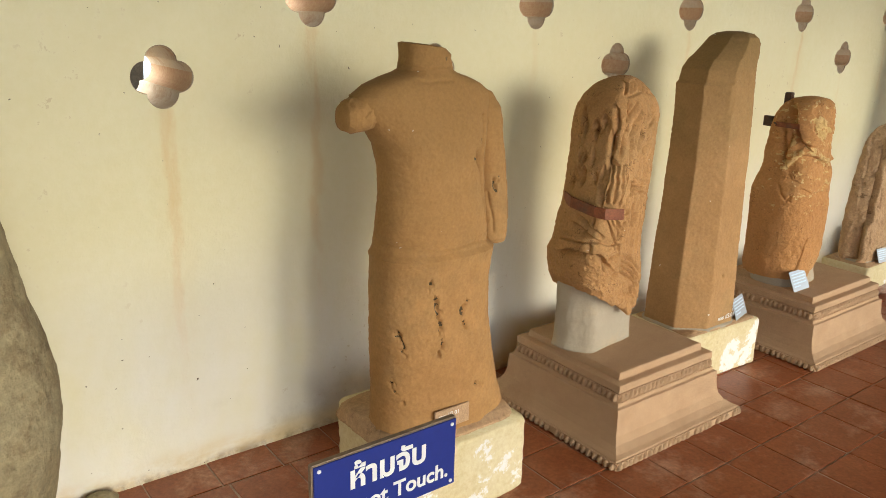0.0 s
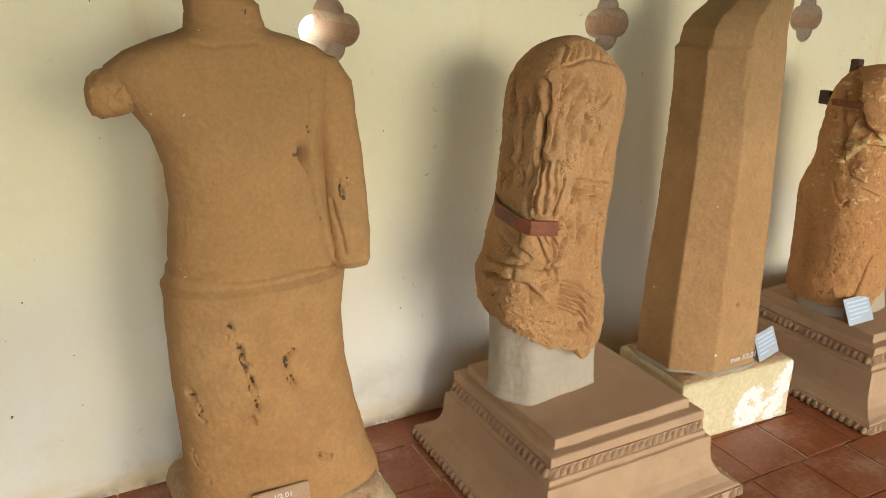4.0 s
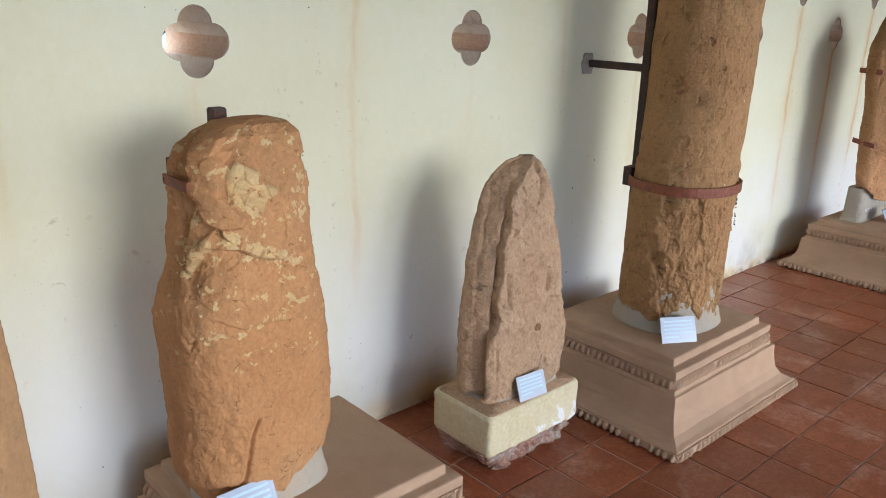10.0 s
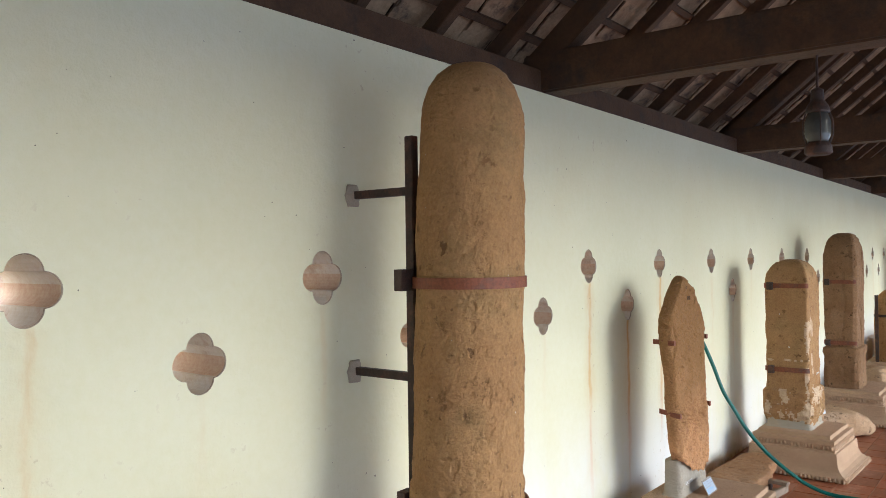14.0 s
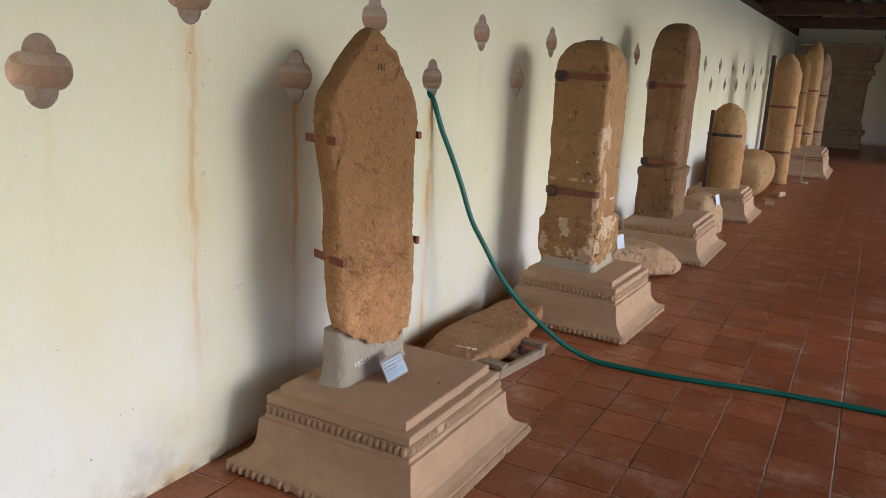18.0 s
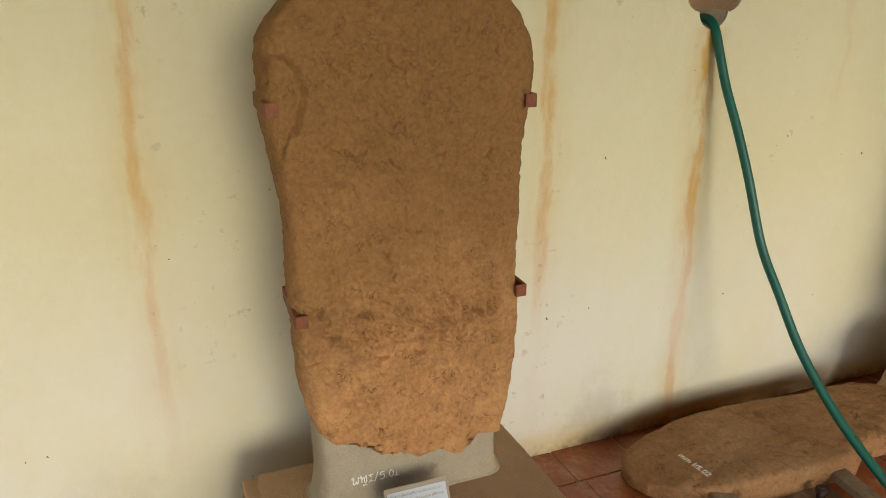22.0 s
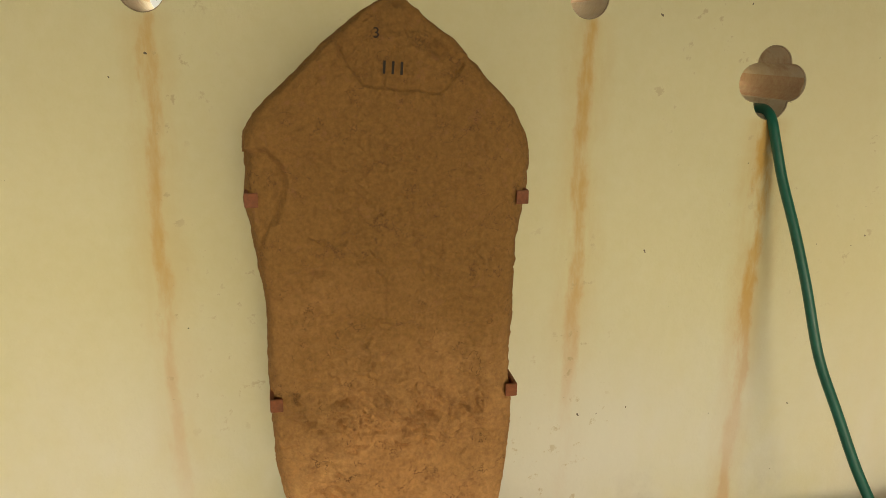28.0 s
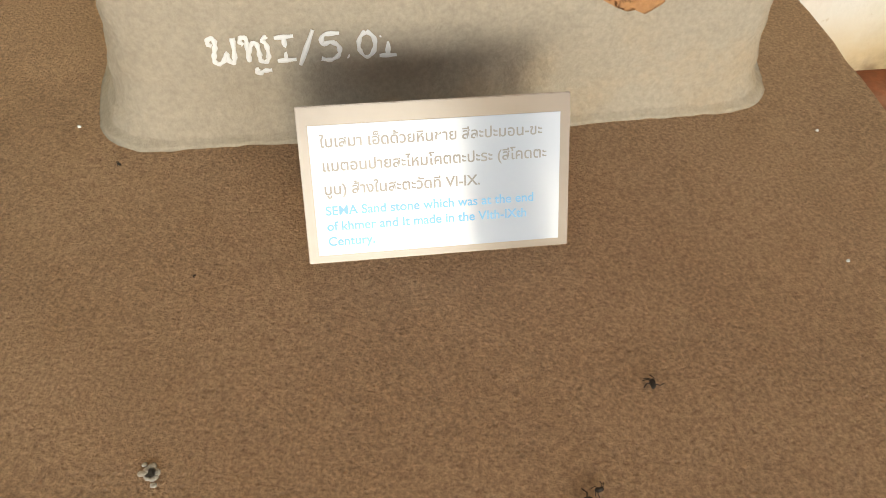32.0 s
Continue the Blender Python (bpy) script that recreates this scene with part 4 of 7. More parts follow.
# headless standing figure, one mesh
def build_statue():
    body = [(0.3, 0.045, -0.02, 0.272, 0.165), (0.345, 0.045, -0.02, 0.265, 0.16), (0.42, 0.034, -0.02, 0.25, 0.154), (0.55, 0.017, -0.02, 0.237, 0.152), (0.7, 0, -0.02, 0.226, 0.15), (0.85, -0.002, -0.02, 0.222, 0.15), (0.945, 0.006, -0.02, 0.226, 0.15), (0.962, 0.006, -0.02, 0.229, 0.152), (0.978, 0.004, -0.015, 0.214, 0.142), (1.05, 0.006, -0.01, 0.203, 0.137), (1.15, 0.012, 0, 0.192, 0.134), (1.25, 0.01, 0, 0.192, 0.134), (1.33, 0.006, 0.008, 0.206, 0.13), (1.4, -0.006, 0.014, 0.238, 0.124), (1.45, -0.014, 0.018, 0.262, 0.114), (1.485, -0.018, 0.02, 0.262, 0.104), (1.515, -0.018, 0.02, 0.222, 0.095), (1.538, -0.016, 0.02, 0.162, 0.088), (1.552, -0.014, 0.02, 0.112, 0.082), (1.562, -0.012, 0.02, 0.092, 0.078), (1.6, -0.012, 0.02, 0.084, 0.074), (1.645, -0.012, 0.02, 0.088, 0.076), (1.65, -0.012, 0.02, 0.076, 0.066)]

    def carve(f, q):
        f.lip([(0.221, 0.984), (0.087, 0.995), (-0.019, 0.995), (-0.111, 1.001), (-0.184, 1.012), (-0.325, 1.009)], 0.03, 0.010)
        f.swell(-0.08, 1.34, 0.10, 0.08, 0.010).swell(0.09, 1.34, 0.09, 0.08, 0.010).swell(0.0, 1.08, 0.14, 0.10, 0.010)
        f.cut([(-0.11, 1.547), (-0.036, 1.526), (0.056, 1.531)], 0.005, 0.005).cut([(-0.124, 1.58), (-0.032, 1.569), (0.053, 1.574)], 0.005, 0.004)
        # damage on the skirt, in broken runs
        chips = step(layered(f.x * 55, f.z * 55, f.x * 0 + 3, 3), -0.25, 0.2)
        dark = np.zeros(f.x.shape)
        grit = step(layered(f.x * 115, f.z * 115, f.x * 0 + 7, 2), -0.15, 0.2)
        for run in ([(-0.102, 0.895), (-0.087, 0.852), (-0.074, 0.814), (-0.06, 0.773)], [(-0.06, 0.763), (-0.054, 0.714), (-0.056, 0.676), (-0.067, 0.625)], [(-0.214, 0.719), (-0.199, 0.695), (-0.188, 0.646)], [(0.054, 0.809), (0.028, 0.768), (0.05, 0.698)], [(-0.252, 0.538), (-0.234, 0.489), (-0.208, 0.465)], [(0.082, 0.481), (0.112, 0.46)]):
            d, _ = f.away(run)
            f.d -= 0.015 * chips * np.exp(-(d / 0.009) ** 2)
            dark = np.maximum(dark, chips * np.exp(-(d / 0.012) ** 2))
        f.cut([(0.116, 1.274), (0.119, 1.266)], 0.013, 0.040).cut([(0.106, 1.298), (0.125, 1.241)], 0.010, 0.012)
        f.cut([(0.179, 1.412), (0.123, 1.287), (0.144, 1.155), (0.185, 1.033), (0.226, 0.974)], 0.008, 0.013)
        f.d -= 0.03 * step(f.z, 1.615, 1.66) * step(f.x, -0.05, 0.12)
        for run, w in (([(0.134, 1.345), (0.140, 1.325)], 0.012), ([(0.088, 1.285), (0.100, 1.290)], 0.014), ([(0.145, 1.16), (0.160, 1.10)], 0.008), ([(0.02, 1.60), (0.05, 1.605)], 0.010)):
            d, _ = f.away(run)
            dark = np.maximum(dark, chips * np.exp(-(d / w) ** 2))
        return step(dark * grit, 0.40, 0.6)

    v, f_, scars = sculpt_mesh(body, 2.5, 330, 380, 0.0, 0.003, 5.0, carve=carve, seed=3)
    # the collar's rim slopes down to one side
    v = [(x, y, z - max(0.0, z - 1.60) * max(0.0, (x + 0.10) / 0.17) * 0.45) for x, y, z in v]
    arm = [(0.945, 0.262, -0.035, 0.020, 0.022), (0.953, 0.258, -0.035, 0.044, 0.045), (0.97, 0.256, -0.035, 0.051, 0.054), (1.05, 0.252, -0.03, 0.057, 0.064), (1.15, 0.246, -0.02, 0.060, 0.070), (1.25, 0.240, -0.005, 0.062, 0.074), (1.35, 0.230, 0.005, 0.062, 0.076), (1.43, 0.228, 0.012, 0.060, 0.074), (1.485, 0.205, 0.02, 0.048, 0.06), (1.51, 0.165, 0.02, 0.02, 0.03)]

    def scratch(f, q):
        f.cut([(-0.03, 1.19), (-0.02, 1.155)], 0.006, 0.010).cut([(-0.005, 1.185), (-0.03, 1.165)], 0.004, 0.007).cut([(-0.05, 1.14), (-0.03, 1.0)], 0.006, 0.006)
        d, _ = f.away([(-0.012, 1.20), (-0.020, 1.18), (-0.016, 1.15)])
        return step(np.exp(-(d / 0.012) ** 2) * step(layered(f.x * 60, f.z * 60, f.x * 0 + 3, 3), -0.35, 0.1), 0.35, 0.55)

    v2, f2, scars2 = sculpt_mesh(arm, 2.6, 90, 120, 0.0, 0.003, 7.0, carve=scratch, seed=8)
    # what is left of the other arm, broken off short
    stub = [(0.10, 0.0, 0.0, 0.050, 0.06), (0.17, 0.006, 0, 0.058, 0.068), (0.25, 0.010, 0, 0.056, 0.066), (0.30, 0.012, 0, 0.050, 0.058), (0.318, 0.012, 0, 0.038, 0.045), (0.326, 0.012, 0, 0.015, 0.02)]
    v3, f3, _ = sculpt_mesh(stub, 2.6, 90, 90, 0.0, 0.004, 9.0, 0.004, 24, seed=13)
    v3 = [(-z, y + 0.02, 1.453 - x - 0.16 * max(0.0, z - 0.2)) for x, y, z in v3]
    verts, faces = list(v), list(f_)
    for vv, ff in ((v2, f2), (v3, f3)):
        k = len(verts)
        verts += vv
        faces += [tuple(i + k for i in q) for q in ff]
    ob = obj("headless_statue", verts, faces, [STONE_FIGURE, DARK_MARKS], smooth=True)
    ob.data.polygons.foreach_set("material_index", scars + scars2 + [0] * len(f3))
    ob.matrix_world = pose(0.68, -0.60, 0, 0, 0, 0)
    return tagged(ob, "headless tan sandstone standing figure with one broken-off arm", "statue")


build_statue()


def peeling(f, q):
    """Paint lost in patches."""
    f.d -= 0.003 * step(layered(q[0] * 9, q[1] * 9, q[2] * 9, 5), 0.25, 0.30)


b = thing("white_block", 0.73, -0.575, 0, "low whitewashed masonry block with peeling paint under a statue", "block")
stone("block", [(0.0, 0, 0, 0.25, 0.250, 16), (0.02, 0, 0, 0.262, 0.262, 24), (0.29, 0, 0, 0.262, 0.262, 24), (0.305, 0, 0, 0.257, 0.257, 20)], WHITEWASH, b, 0.005, 9, n=160, rows=40, seed=2)
stone("mortar_bed", [(0.27, -0.025, 0, 0.275, 0.235, 10), (0.312, -0.025, 0, 0.268, 0.225, 8), (0.335, -0.02, 0.0, 0.26, 0.19, 6)], STONE_PALE, b, 0.012, 9, n=110, rows=14, seed=6)
t = thing("number_plate", 0.672, -0.777, 0.345, "small tan painted number plate set on the statue foot", "plate")
box_part("plate", -0.075, 0.075, -0.008, 0.0, 0.0, 0.075, PEDESTAL, t, 0.002)
text_part("number", "mm I/2.01", 0.022, pose(-0.06, -0.0085, 0.045, 90, 0, 0), WHITE, t)

# blue notice
t = thing("notice_sign", -0.037, -1.47, 0, "blue and white enamel do-not-touch notice on a short stand", "sign")
panel = box_part("panel", -0.18, 0.18, 0.0, 0.004, 0.70, 0.868, BLUE, t, 0.001, "dark blue enamel panel")
box_part("sign_frame", -0.183, 0.183, 0.004, 0.020, 0.697, 0.871, WOOD, t, 0.002, "thin tan wooden backing frame")
text_part("lao_words", "ห้ามจับ", 0.073, pose(0.0, -0.0006, 0.789, 90, 0, 0), WHITE, panel, 0.0005, "CENTER", 0.0022)
text_part("english_words", "Do not Touch.", 0.053, pose(0.0, -0.0006, 0.727, 90, 0, 0), WHITE, panel, 0.0005, "CENTER", 0.0012)
for sx in (-1, 1):
    for sz in (0.711, 0.857):
        tube("screw", [(sx * 0.168, -0.002, sz), (sx * 0.168, 0.003, sz)], 0.0045, WHITE, panel)
box_part("post", -0.018, 0.018, 0.021, 0.05, 0.02, 0.84, WOOD, t, 0.002)
box_part("foot", -0.12, 0.12, -0.06, 0.12, 0.0, 0.025, WOOD, t, 0.003)

# carved stele
pedestal(1.79, -0.545, 0.275, 0.275, "moulded tan pedestal carrying a carved stele")
t = thing("carved_stele", 1.69, -0.56, 0.335, "worn carved tan sandstone stele with drapery folds and an iron strap", "stele")
sculpt("cement_foot", [(0.0, 0, 0, 1, 1), (0.03, 0, 0, 0.97, 0.97), (0.13, -0.002, 0, 0.96, 0.95), (0.45, -0.01, 0, 0.96, 0.9)], [(-0.21, 0.125), (-0.205, 0.03), (-0.137, -0.066), (0.165, -0.03), (0.175, 0.125)], CEMENT, t, "smooth grey cement foot", n=140, rows=60, rounding=0.022, rough=0.003, freq=6)


def drapery(f, q):
    f.cut([(-0.077, 1.159), (-0.124, 1.113)], 0.006, 0.01)
    f.cut([(-0.05, 1.157), (-0.084, 1.126)], 0.006, 0.01)
    f.cut([(-0.027, 1.159), (-0.056, 1.128)], 0.006, 0.01)
    f.cut([(0.006, 1.157), (-0.013, 1.128)], 0.006, 0.01)
    f.cut([(0.03, 1.151), (0.017, 1.123)], 0.006, 0.01)
    f.cut([(0.058, 1.144), (0.049, 1.117)], 0.006, 0.01)
    f.cut([(0.102, 1.132), (0.094, 1.111)], 0.006, 0.01)
    f.cut([(0.13, 1.121), (0.134, 1.098)], 0.006, 0.01)
    f.lip([(0.119, 1.092), (0.035, 1.113), (-0.033, 1.119), (-0.101, 1.105)], 0.03, 0.01)
    f.lip([(-0.179, 1.063), (-0.183, 0.981), (-0.187, 0.865), (-0.198, 0.708)], 0.035, 0.014)
    f.lip([(-0.134, 1.042), (-0.076, 1.086)], 0.022, 0.011)
    f.lip([(-0.107, 1.019), (-0.061, 1.062)], 0.022, 0.011)
    f.lip([(-0.123, 0.968), (-0.09, 1.023)], 0.022, 0.011)
    f.lip([(-0.129, 0.941), (-0.1, 1.0)], 0.022, 0.011)
    f.lip([(-0.026, 1.002), (0.039, 1.042)], 0.022, 0.011)
    f.lip([(0.051, 0.949), (0.054, 1.016)], 0.022, 0.011)
    f.lip([(0.1, 0.945), (0.128, 1.033)], 0.022, 0.011)
    f.lip([(0.03, 0.897), (-0.017, 0.968)], 0.022, 0.011)
    f.lip([(-0.062, 0.871), (-0.057, 0.972)], 0.022, 0.011)
    f.lip([(-0.026, 0.827), (-0.043, 0.895)], 0.022, 0.011)
    f.lip([(0.006, 0.832), (-0.008, 0.901)], 0.022, 0.011)
    f.lip([(0.048, 0.775), (0.057, 0.848)], 0.022, 0.011)
    f.lip([(0.082, 0.842), (0.131, 0.892)], 0.022, 0.011)
    f.lip([(0.036, 0.779), (0.025, 0.832)], 0.022, 0.011)
    f.lip([(-0.071, 0.901), (-0.093, 0.949)], 0.022, 0.011)
    f.lip([(-0.165, 0.895), (-0.156, 0.981)], 0.022, 0.011)
    f.lip([(0.068, 0.892), (0.075, 0.951)], 0.022, 0.011)
    f.lip([(-0.111, 0.827), (-0.123, 0.909)], 0.022, 0.011)
    f.lip([(-0.113, 1.002), (-0.127, 0.956)], 0.03, 0.009)
    f.lip([(-0.065, 0.972), (-0.046, 1.033)], 0.03, 0.009)
    f.lip([(0.042, 1.014), (0.01, 0.985)], 0.03, 0.009)
    f.lip([(-0.154, 1.019), (-0.128, 1.079)], 0.03, 0.009)
    f.swell(-0.158, 0.779, 0.040, 0.10, 0.020)
    f.cut([(-0.179, 0.848), (-0.183, 0.775), (-0.186, 0.701)], 0.006, 0.01)
    f.cut([(-0.165, 0.848), (-0.165, 0.775), (-0.163, 0.701)], 0.006, 0.01)
    f.cut([(-0.148, 0.848), (-0.145, 0.775), (-0.142, 0.701)], 0.006, 0.01)
    f.cut([(-0.131, 0.846), (-0.129, 0.773), (-0.124, 0.697)], 0.006, 0.01)
    f.lip([(-0.108, 0.794), (-0.105, 0.773), (-0.125, 0.731), (-0.124, 0.689)], 0.022, 0.014)
    f.cut([(-0.066, 0.785), (0.006, 0.771), (0.101, 0.739)], 0.006, 0.008)
    f.cut([(-0.073, 0.771), (0.006, 0.758), (0.099, 0.723)], 0.006, 0.008)
    f.cut([(-0.031, 0.743), (0.029, 0.735), (0.103, 0.71)], 0.006, 0.008)
    f.cut([(-0.014, 0.723), (0.053, 0.71), (0.116, 0.685)], 0.006, 0.008)
    f.cut([(-0.053, 0.75), (-0.04, 0.741)], 0.012, 0.03)
    f.cut([(-0.058, 0.725), (-0.057, 0.722)], 0.007, 0.014)
    f.cut([(-0.056, 0.706), (-0.056, 0.62), (-0.053, 0.525)], 0.009, 0.0045)
    f.cut([(-0.031, 0.701), (-0.031, 0.613), (-0.029, 0.515)], 0.009, 0.0045)
    f.cut([(-0.027, 0.699), (-0.014, 0.609), (0.001, 0.506)], 0.009, 0.0045)
    f.cut([(0.008, 0.689), (0.01, 0.601), (0.016, 0.5)], 0.009, 0.0045)
    f.cut([(0.038, 0.681), (0.051, 0.588), (0.067, 0.483)], 0.009, 0.0045)
    f.cut([(0.073, 0.672), (0.09, 0.576), (0.111, 0.468)], 0.009, 0.0045)
    f.cut([(0.111, 0.66), (0.12, 0.565), (0.128, 0.46)], 0.009, 0.0045)
    f.cut([(-0.082, 0.714), (-0.082, 0.628), (-0.079, 0.532)], 0.009, 0.0045)
    f.lip([(-0.181, 0.668), (-0.121, 0.596)], 0.024, 0.011)
    f.lip([(-0.172, 0.626), (-0.112, 0.542)], 0.024, 0.011)
    f.lip([(-0.153, 0.659), (-0.093, 0.588)], 0.024, 0.011)
    f.lip([(-0.303, 0.626), (-0.186, 0.567)], 0.024, 0.011)
    f.lip([(-0.222, 0.66), (-0.224, 0.611)], 0.024, 0.011)
    f.lip([(-0.32, 0.588), (-0.198, 0.542)], 0.024, 0.011)
    f.lip([(-0.104, 0.592), (-0.08, 0.498)], 0.024, 0.011)
    f.lip([(0.086, 0.586), (0.123, 0.517)], 0.024, 0.011)
    f.swell(-0.261, 0.494, 0.13, 0.055, 0.016)
    f.lip([(-0.41, 0.424), (-0.305, 0.46), (-0.191, 0.469), (-0.127, 0.418)], 0.05, 0.02)
    f.lip([(-0.081, 0.515), (-0.135, 0.51), (-0.188, 0.531), (-0.322, 0.502), (-0.392, 0.49)], 0.03, 0.012)
    f.cut([(-0.055, 0.462), (0.005, 0.452), (0.071, 0.426), (0.122, 0.387)], 0.007, 0.012)
    f.cut([(-0.055, 0.435), (0.003, 0.426), (0.066, 0.399), (0.111, 0.363)], 0.007, 0.012)
    f.cut([(-0.057, 0.41), (-0.002, 0.401), (0.058, 0.37), (0.104, 0.332)], 0.007, 0.012)
    f.cut([(-0.065, 0.385), (-0.008, 0.376), (0.051, 0.345), (0.103, 0.303)], 0.007, 0.012)
    f.cut([(-0.159, 0.435), (-0.176, 0.384)], 0.008, 0.01)
    f.cut([(-0.119, 0.458), (-0.145, 0.416)], 0.008, 0.01)
    f.cut([(-0.1, 0.38), (-0.128, 0.341)], 0.008, 0.01)
    f.cut([(-0.079, 0.471), (-0.116, 0.458)], 0.008, 0.01)
    f.cut([(0.133, 0.391), (0.136, 0.326)], 0.008, 0.01)
    f.cut([(0.025, 0.313), (0.084, 0.298)], 0.008, 0.01)
    f.cut([(-0.02, 0.292), (0.035, 0.286)], 0.008, 0.01)
    f.cut([(0.081, 0.24), (0.148, 0.225)], 0.008, 0.01)
    f.cut([(-0.223, 0.511), (-0.223, 0.466)], 0.008, 0.01)
    f.cut([(0.124, 0.288), (0.082, 0.277)], 0.008, 0.01)
    # short leaf-shaped gouges, leaning every way
    rs = random.Random(31)
    for k in range(58):
        x, z, a, l = (rs.uniform(-0.40, -0.17), rs.uniform(0.71, 1.06), rs.uniform(-0.32, 0.22), rs.uniform(0.025, 0.055)) if k < 26 else (rs.uniform(-0.12, 0.15), rs.uniform(0.52, 1.08), rs.uniform(-0.5, 0.6), rs.uniform(0.018, 0.036))
        f.gouge(x, z, a, l, rs.uniform(0.010, 0.017), rs.uniform(0.010, 0.017))
    f.d *= 1.45
    f.d += 0.005 * step(f.z, 0.55, 0.40) * layered(q[0] * 30, q[1] * 30, q[2] * 30, 4, 0.6)
    f.d -= 0.003 * step(layered(q[0] * 34, q[1] * 34, q[2] * 34, 2), 0.55, 0.7)


sculpt("shaft", [(0.225, -0.038, 0, 0.21, 0.15), (0.27, -0.042, 0, 0.228, 0.16), (0.345, -0.046, 0, 0.229, 0.17), (0.415, -0.058, 0, 0.216, 0.168), (0.46, -0.054, 0, 0.207, 0.16), (0.505, -0.047, 0, 0.2, 0.156), (0.615, -0.031, 0, 0.192, 0.153), (0.765, -0.014, 0, 0.188, 0.152), (0.915, 0, 0, 0.188, 0.152), (1.015, 0.007, 0, 0.188, 0.15), (1.06, 0.005, 0, 0.176, 0.142), (1.095, 0, 0, 0.153, 0.127), (1.125, -0.004, 0, 0.124, 0.107), (1.15, -0.006, 0, 0.09, 0.082), (1.168, -0.006, 0, 0.052, 0.052), (1.178, -0.006, 0, 0.02, 0.02)], [(-0.81, 1), (-1.0, 0.2), (-1.02, -0.75), (-0.74, -1.0), (-0.33, -0.98), (0.51, -0.72), (0.97, -0.2), (1.0, 0.2), (0.93, 1)], STONE_STELE, t, n=420, rows=440, rounding=0.022, rough=0.005, freq=7, carve=drapery, seed=9, rag=lambda x: np.interp(x, [-0.24, -0.18, -0.09, 0.03, 0.06, 0.1, 0.22], [0.10, 0.085, 0.02, -0.005, -0.06, -0.07, -0.03]))
tube("iron_strap_bar", [(-0.150, 0.14, 0.668), (-0.168, 0.06, 0.668)], 0.012, IRON_DARK, t)
STRAP_LINE = [(-0.178, 0.12, 0.672), (-0.232, 0.03, 0.672), (-0.234, -0.10, 0.660), (-0.220, -0.142, 0.657), (-0.150, -0.176, 0.655)]
bm = bmesh.new()
ring = []
for k, (x, y, z) in enumerate(STRAP_LINE):
    a, b = STRAP_LINE[max(0, k - 1)], STRAP_LINE[min(len(STRAP_LINE) - 1, k + 1)]
    nx, ny = (b[1] - a[1]), -(b[0] - a[0])
    l = -math.hypot(nx, ny)
    ring.append([bm.verts.new((x + nx / l * o * -1, y + ny / l * o * -1, z + h)) for o, h in ((0, -0.022), (0.006, -0.022), (0.006, 0.022), (0, 0.022))])
for p, q in zip(ring, ring[1:]):
    for k in range(4):
        bm.faces.new((p[k], p[(k + 1) % 4], q[(k + 1) % 4], q[k]))
bm.faces.new(ring[0][::-1])
bm.faces.new(ring[-1])
part("iron_strap", bm, IRON, t, "red-painted flat iron strap")

# octagonal pillar
b = thing("painted_block", 2.495, -0.485, 0, "low cream painted block with flaking white patches", "block", rz=-3)
sculpt("block", [(0.0, 0, 0, 0.272, 0.182), (0.012, 0, 0, 0.280, 0.190), (0.245, 0, 0, 0.280, 0.190), (0.256, 0, 0, 0.274, 0.184)], [(-1, 1), (-1, -1), (1, -1), (1, 1)], WHITEWASH, b, n=200, rows=60, rounding=0.006, rough=0.003, freq=9, seed=12, carve=peeling)
sculpt("mortar_top", [(0.25, 0, 0, 0.268, 0.180), (0.262, 0, 0, 0.262, 0.172)], [(-1, 1), (-1, -1), (1, -1), (1, 1)], STONE_PALE, b, "bare brown mortar top", n=80, rows=6, rounding=0.02, rough=0.004, freq=14)
t = thing("pillar_stele", 2.47, -0.465, 0.258, "tall faceted tan sandstone pillar stele with a notched top", "stele")


def pillar_wear(f, q):
    f.cut([(0.165, 0.50), (0.168, 0.42)], 0.008, 0.008).cut([(-0.0145, 0.268), (-0.014, 0.2685)], 0.006, 0.016)
    f.cut([(0.02, 1.25), (0.03, 1.12)], 0.003, 0.003).cut([(0.035, 1.10), (0.036, 1.02)], 0.003, 0.003).cut([(-0.08, 1.18), (-0.085, 1.08)], 0.010, 0.004)
    f.d += 0.002 * layered(q[0] * 3, q[1] * 3, q[2] * 1.5, 3)


OCTAGON = [(-1, 0.62), (-1, -0.42), (-0.44, -1), (0.44, -1), (1, -0.42), (1, 0.42), (0.44, 1), (-0.44, 1)]
sculpt("shaft", [(0.0, 0.005, 0, 0.232, 0.178), (0.24, 0.003, 0, 0.227, 0.174), (0.54, 0.0005, 0, 0.2135, 0.164), (0.84, 0, 0, 0.200, 0.155), (1.04, -0.0055, 0, 0.1925, 0.15), (1.14, -0.011, 0, 0.192, 0.149), (1.19, -0.0155, 0, 0.1925, 0.148), (1.204, -0.009, 0, 0.182, 0.146), (1.26, -0.005, 0, 0.175, 0.142), (1.30, 0.010, 0, 0.158, 0.136), (1.335, 0.035, 0, 0.134, 0.130), (1.375, 0.058, 0, 0.108, 0.12), (1.40, 0.066, 0, 0.088, 0.108), (1.418, 0.07, 0, 0.062, 0.085), (1.428, 0.072, 0, 0.025, 0.04)], OCTAGON, STONE_SMOOTH, t, n=260, rows=300, rounding=0.006, rough=0.0035, freq=5, seed=5, carve=pillar_wear)
sculpt("mortar_collar", [(0.0, 0.005, 0, 0.246, 0.192), (0.010, 0.005, 0, 0.238, 0.184)], OCTAGON, CEMENT, t, n=120, rows=5, rounding=0.02, rough=0.006, freq=16)
text_part("number", "mm I/3.01", 0.034, pose(-0.02, -0.181, 0.035, 90, 0, 0), WHITE, t)
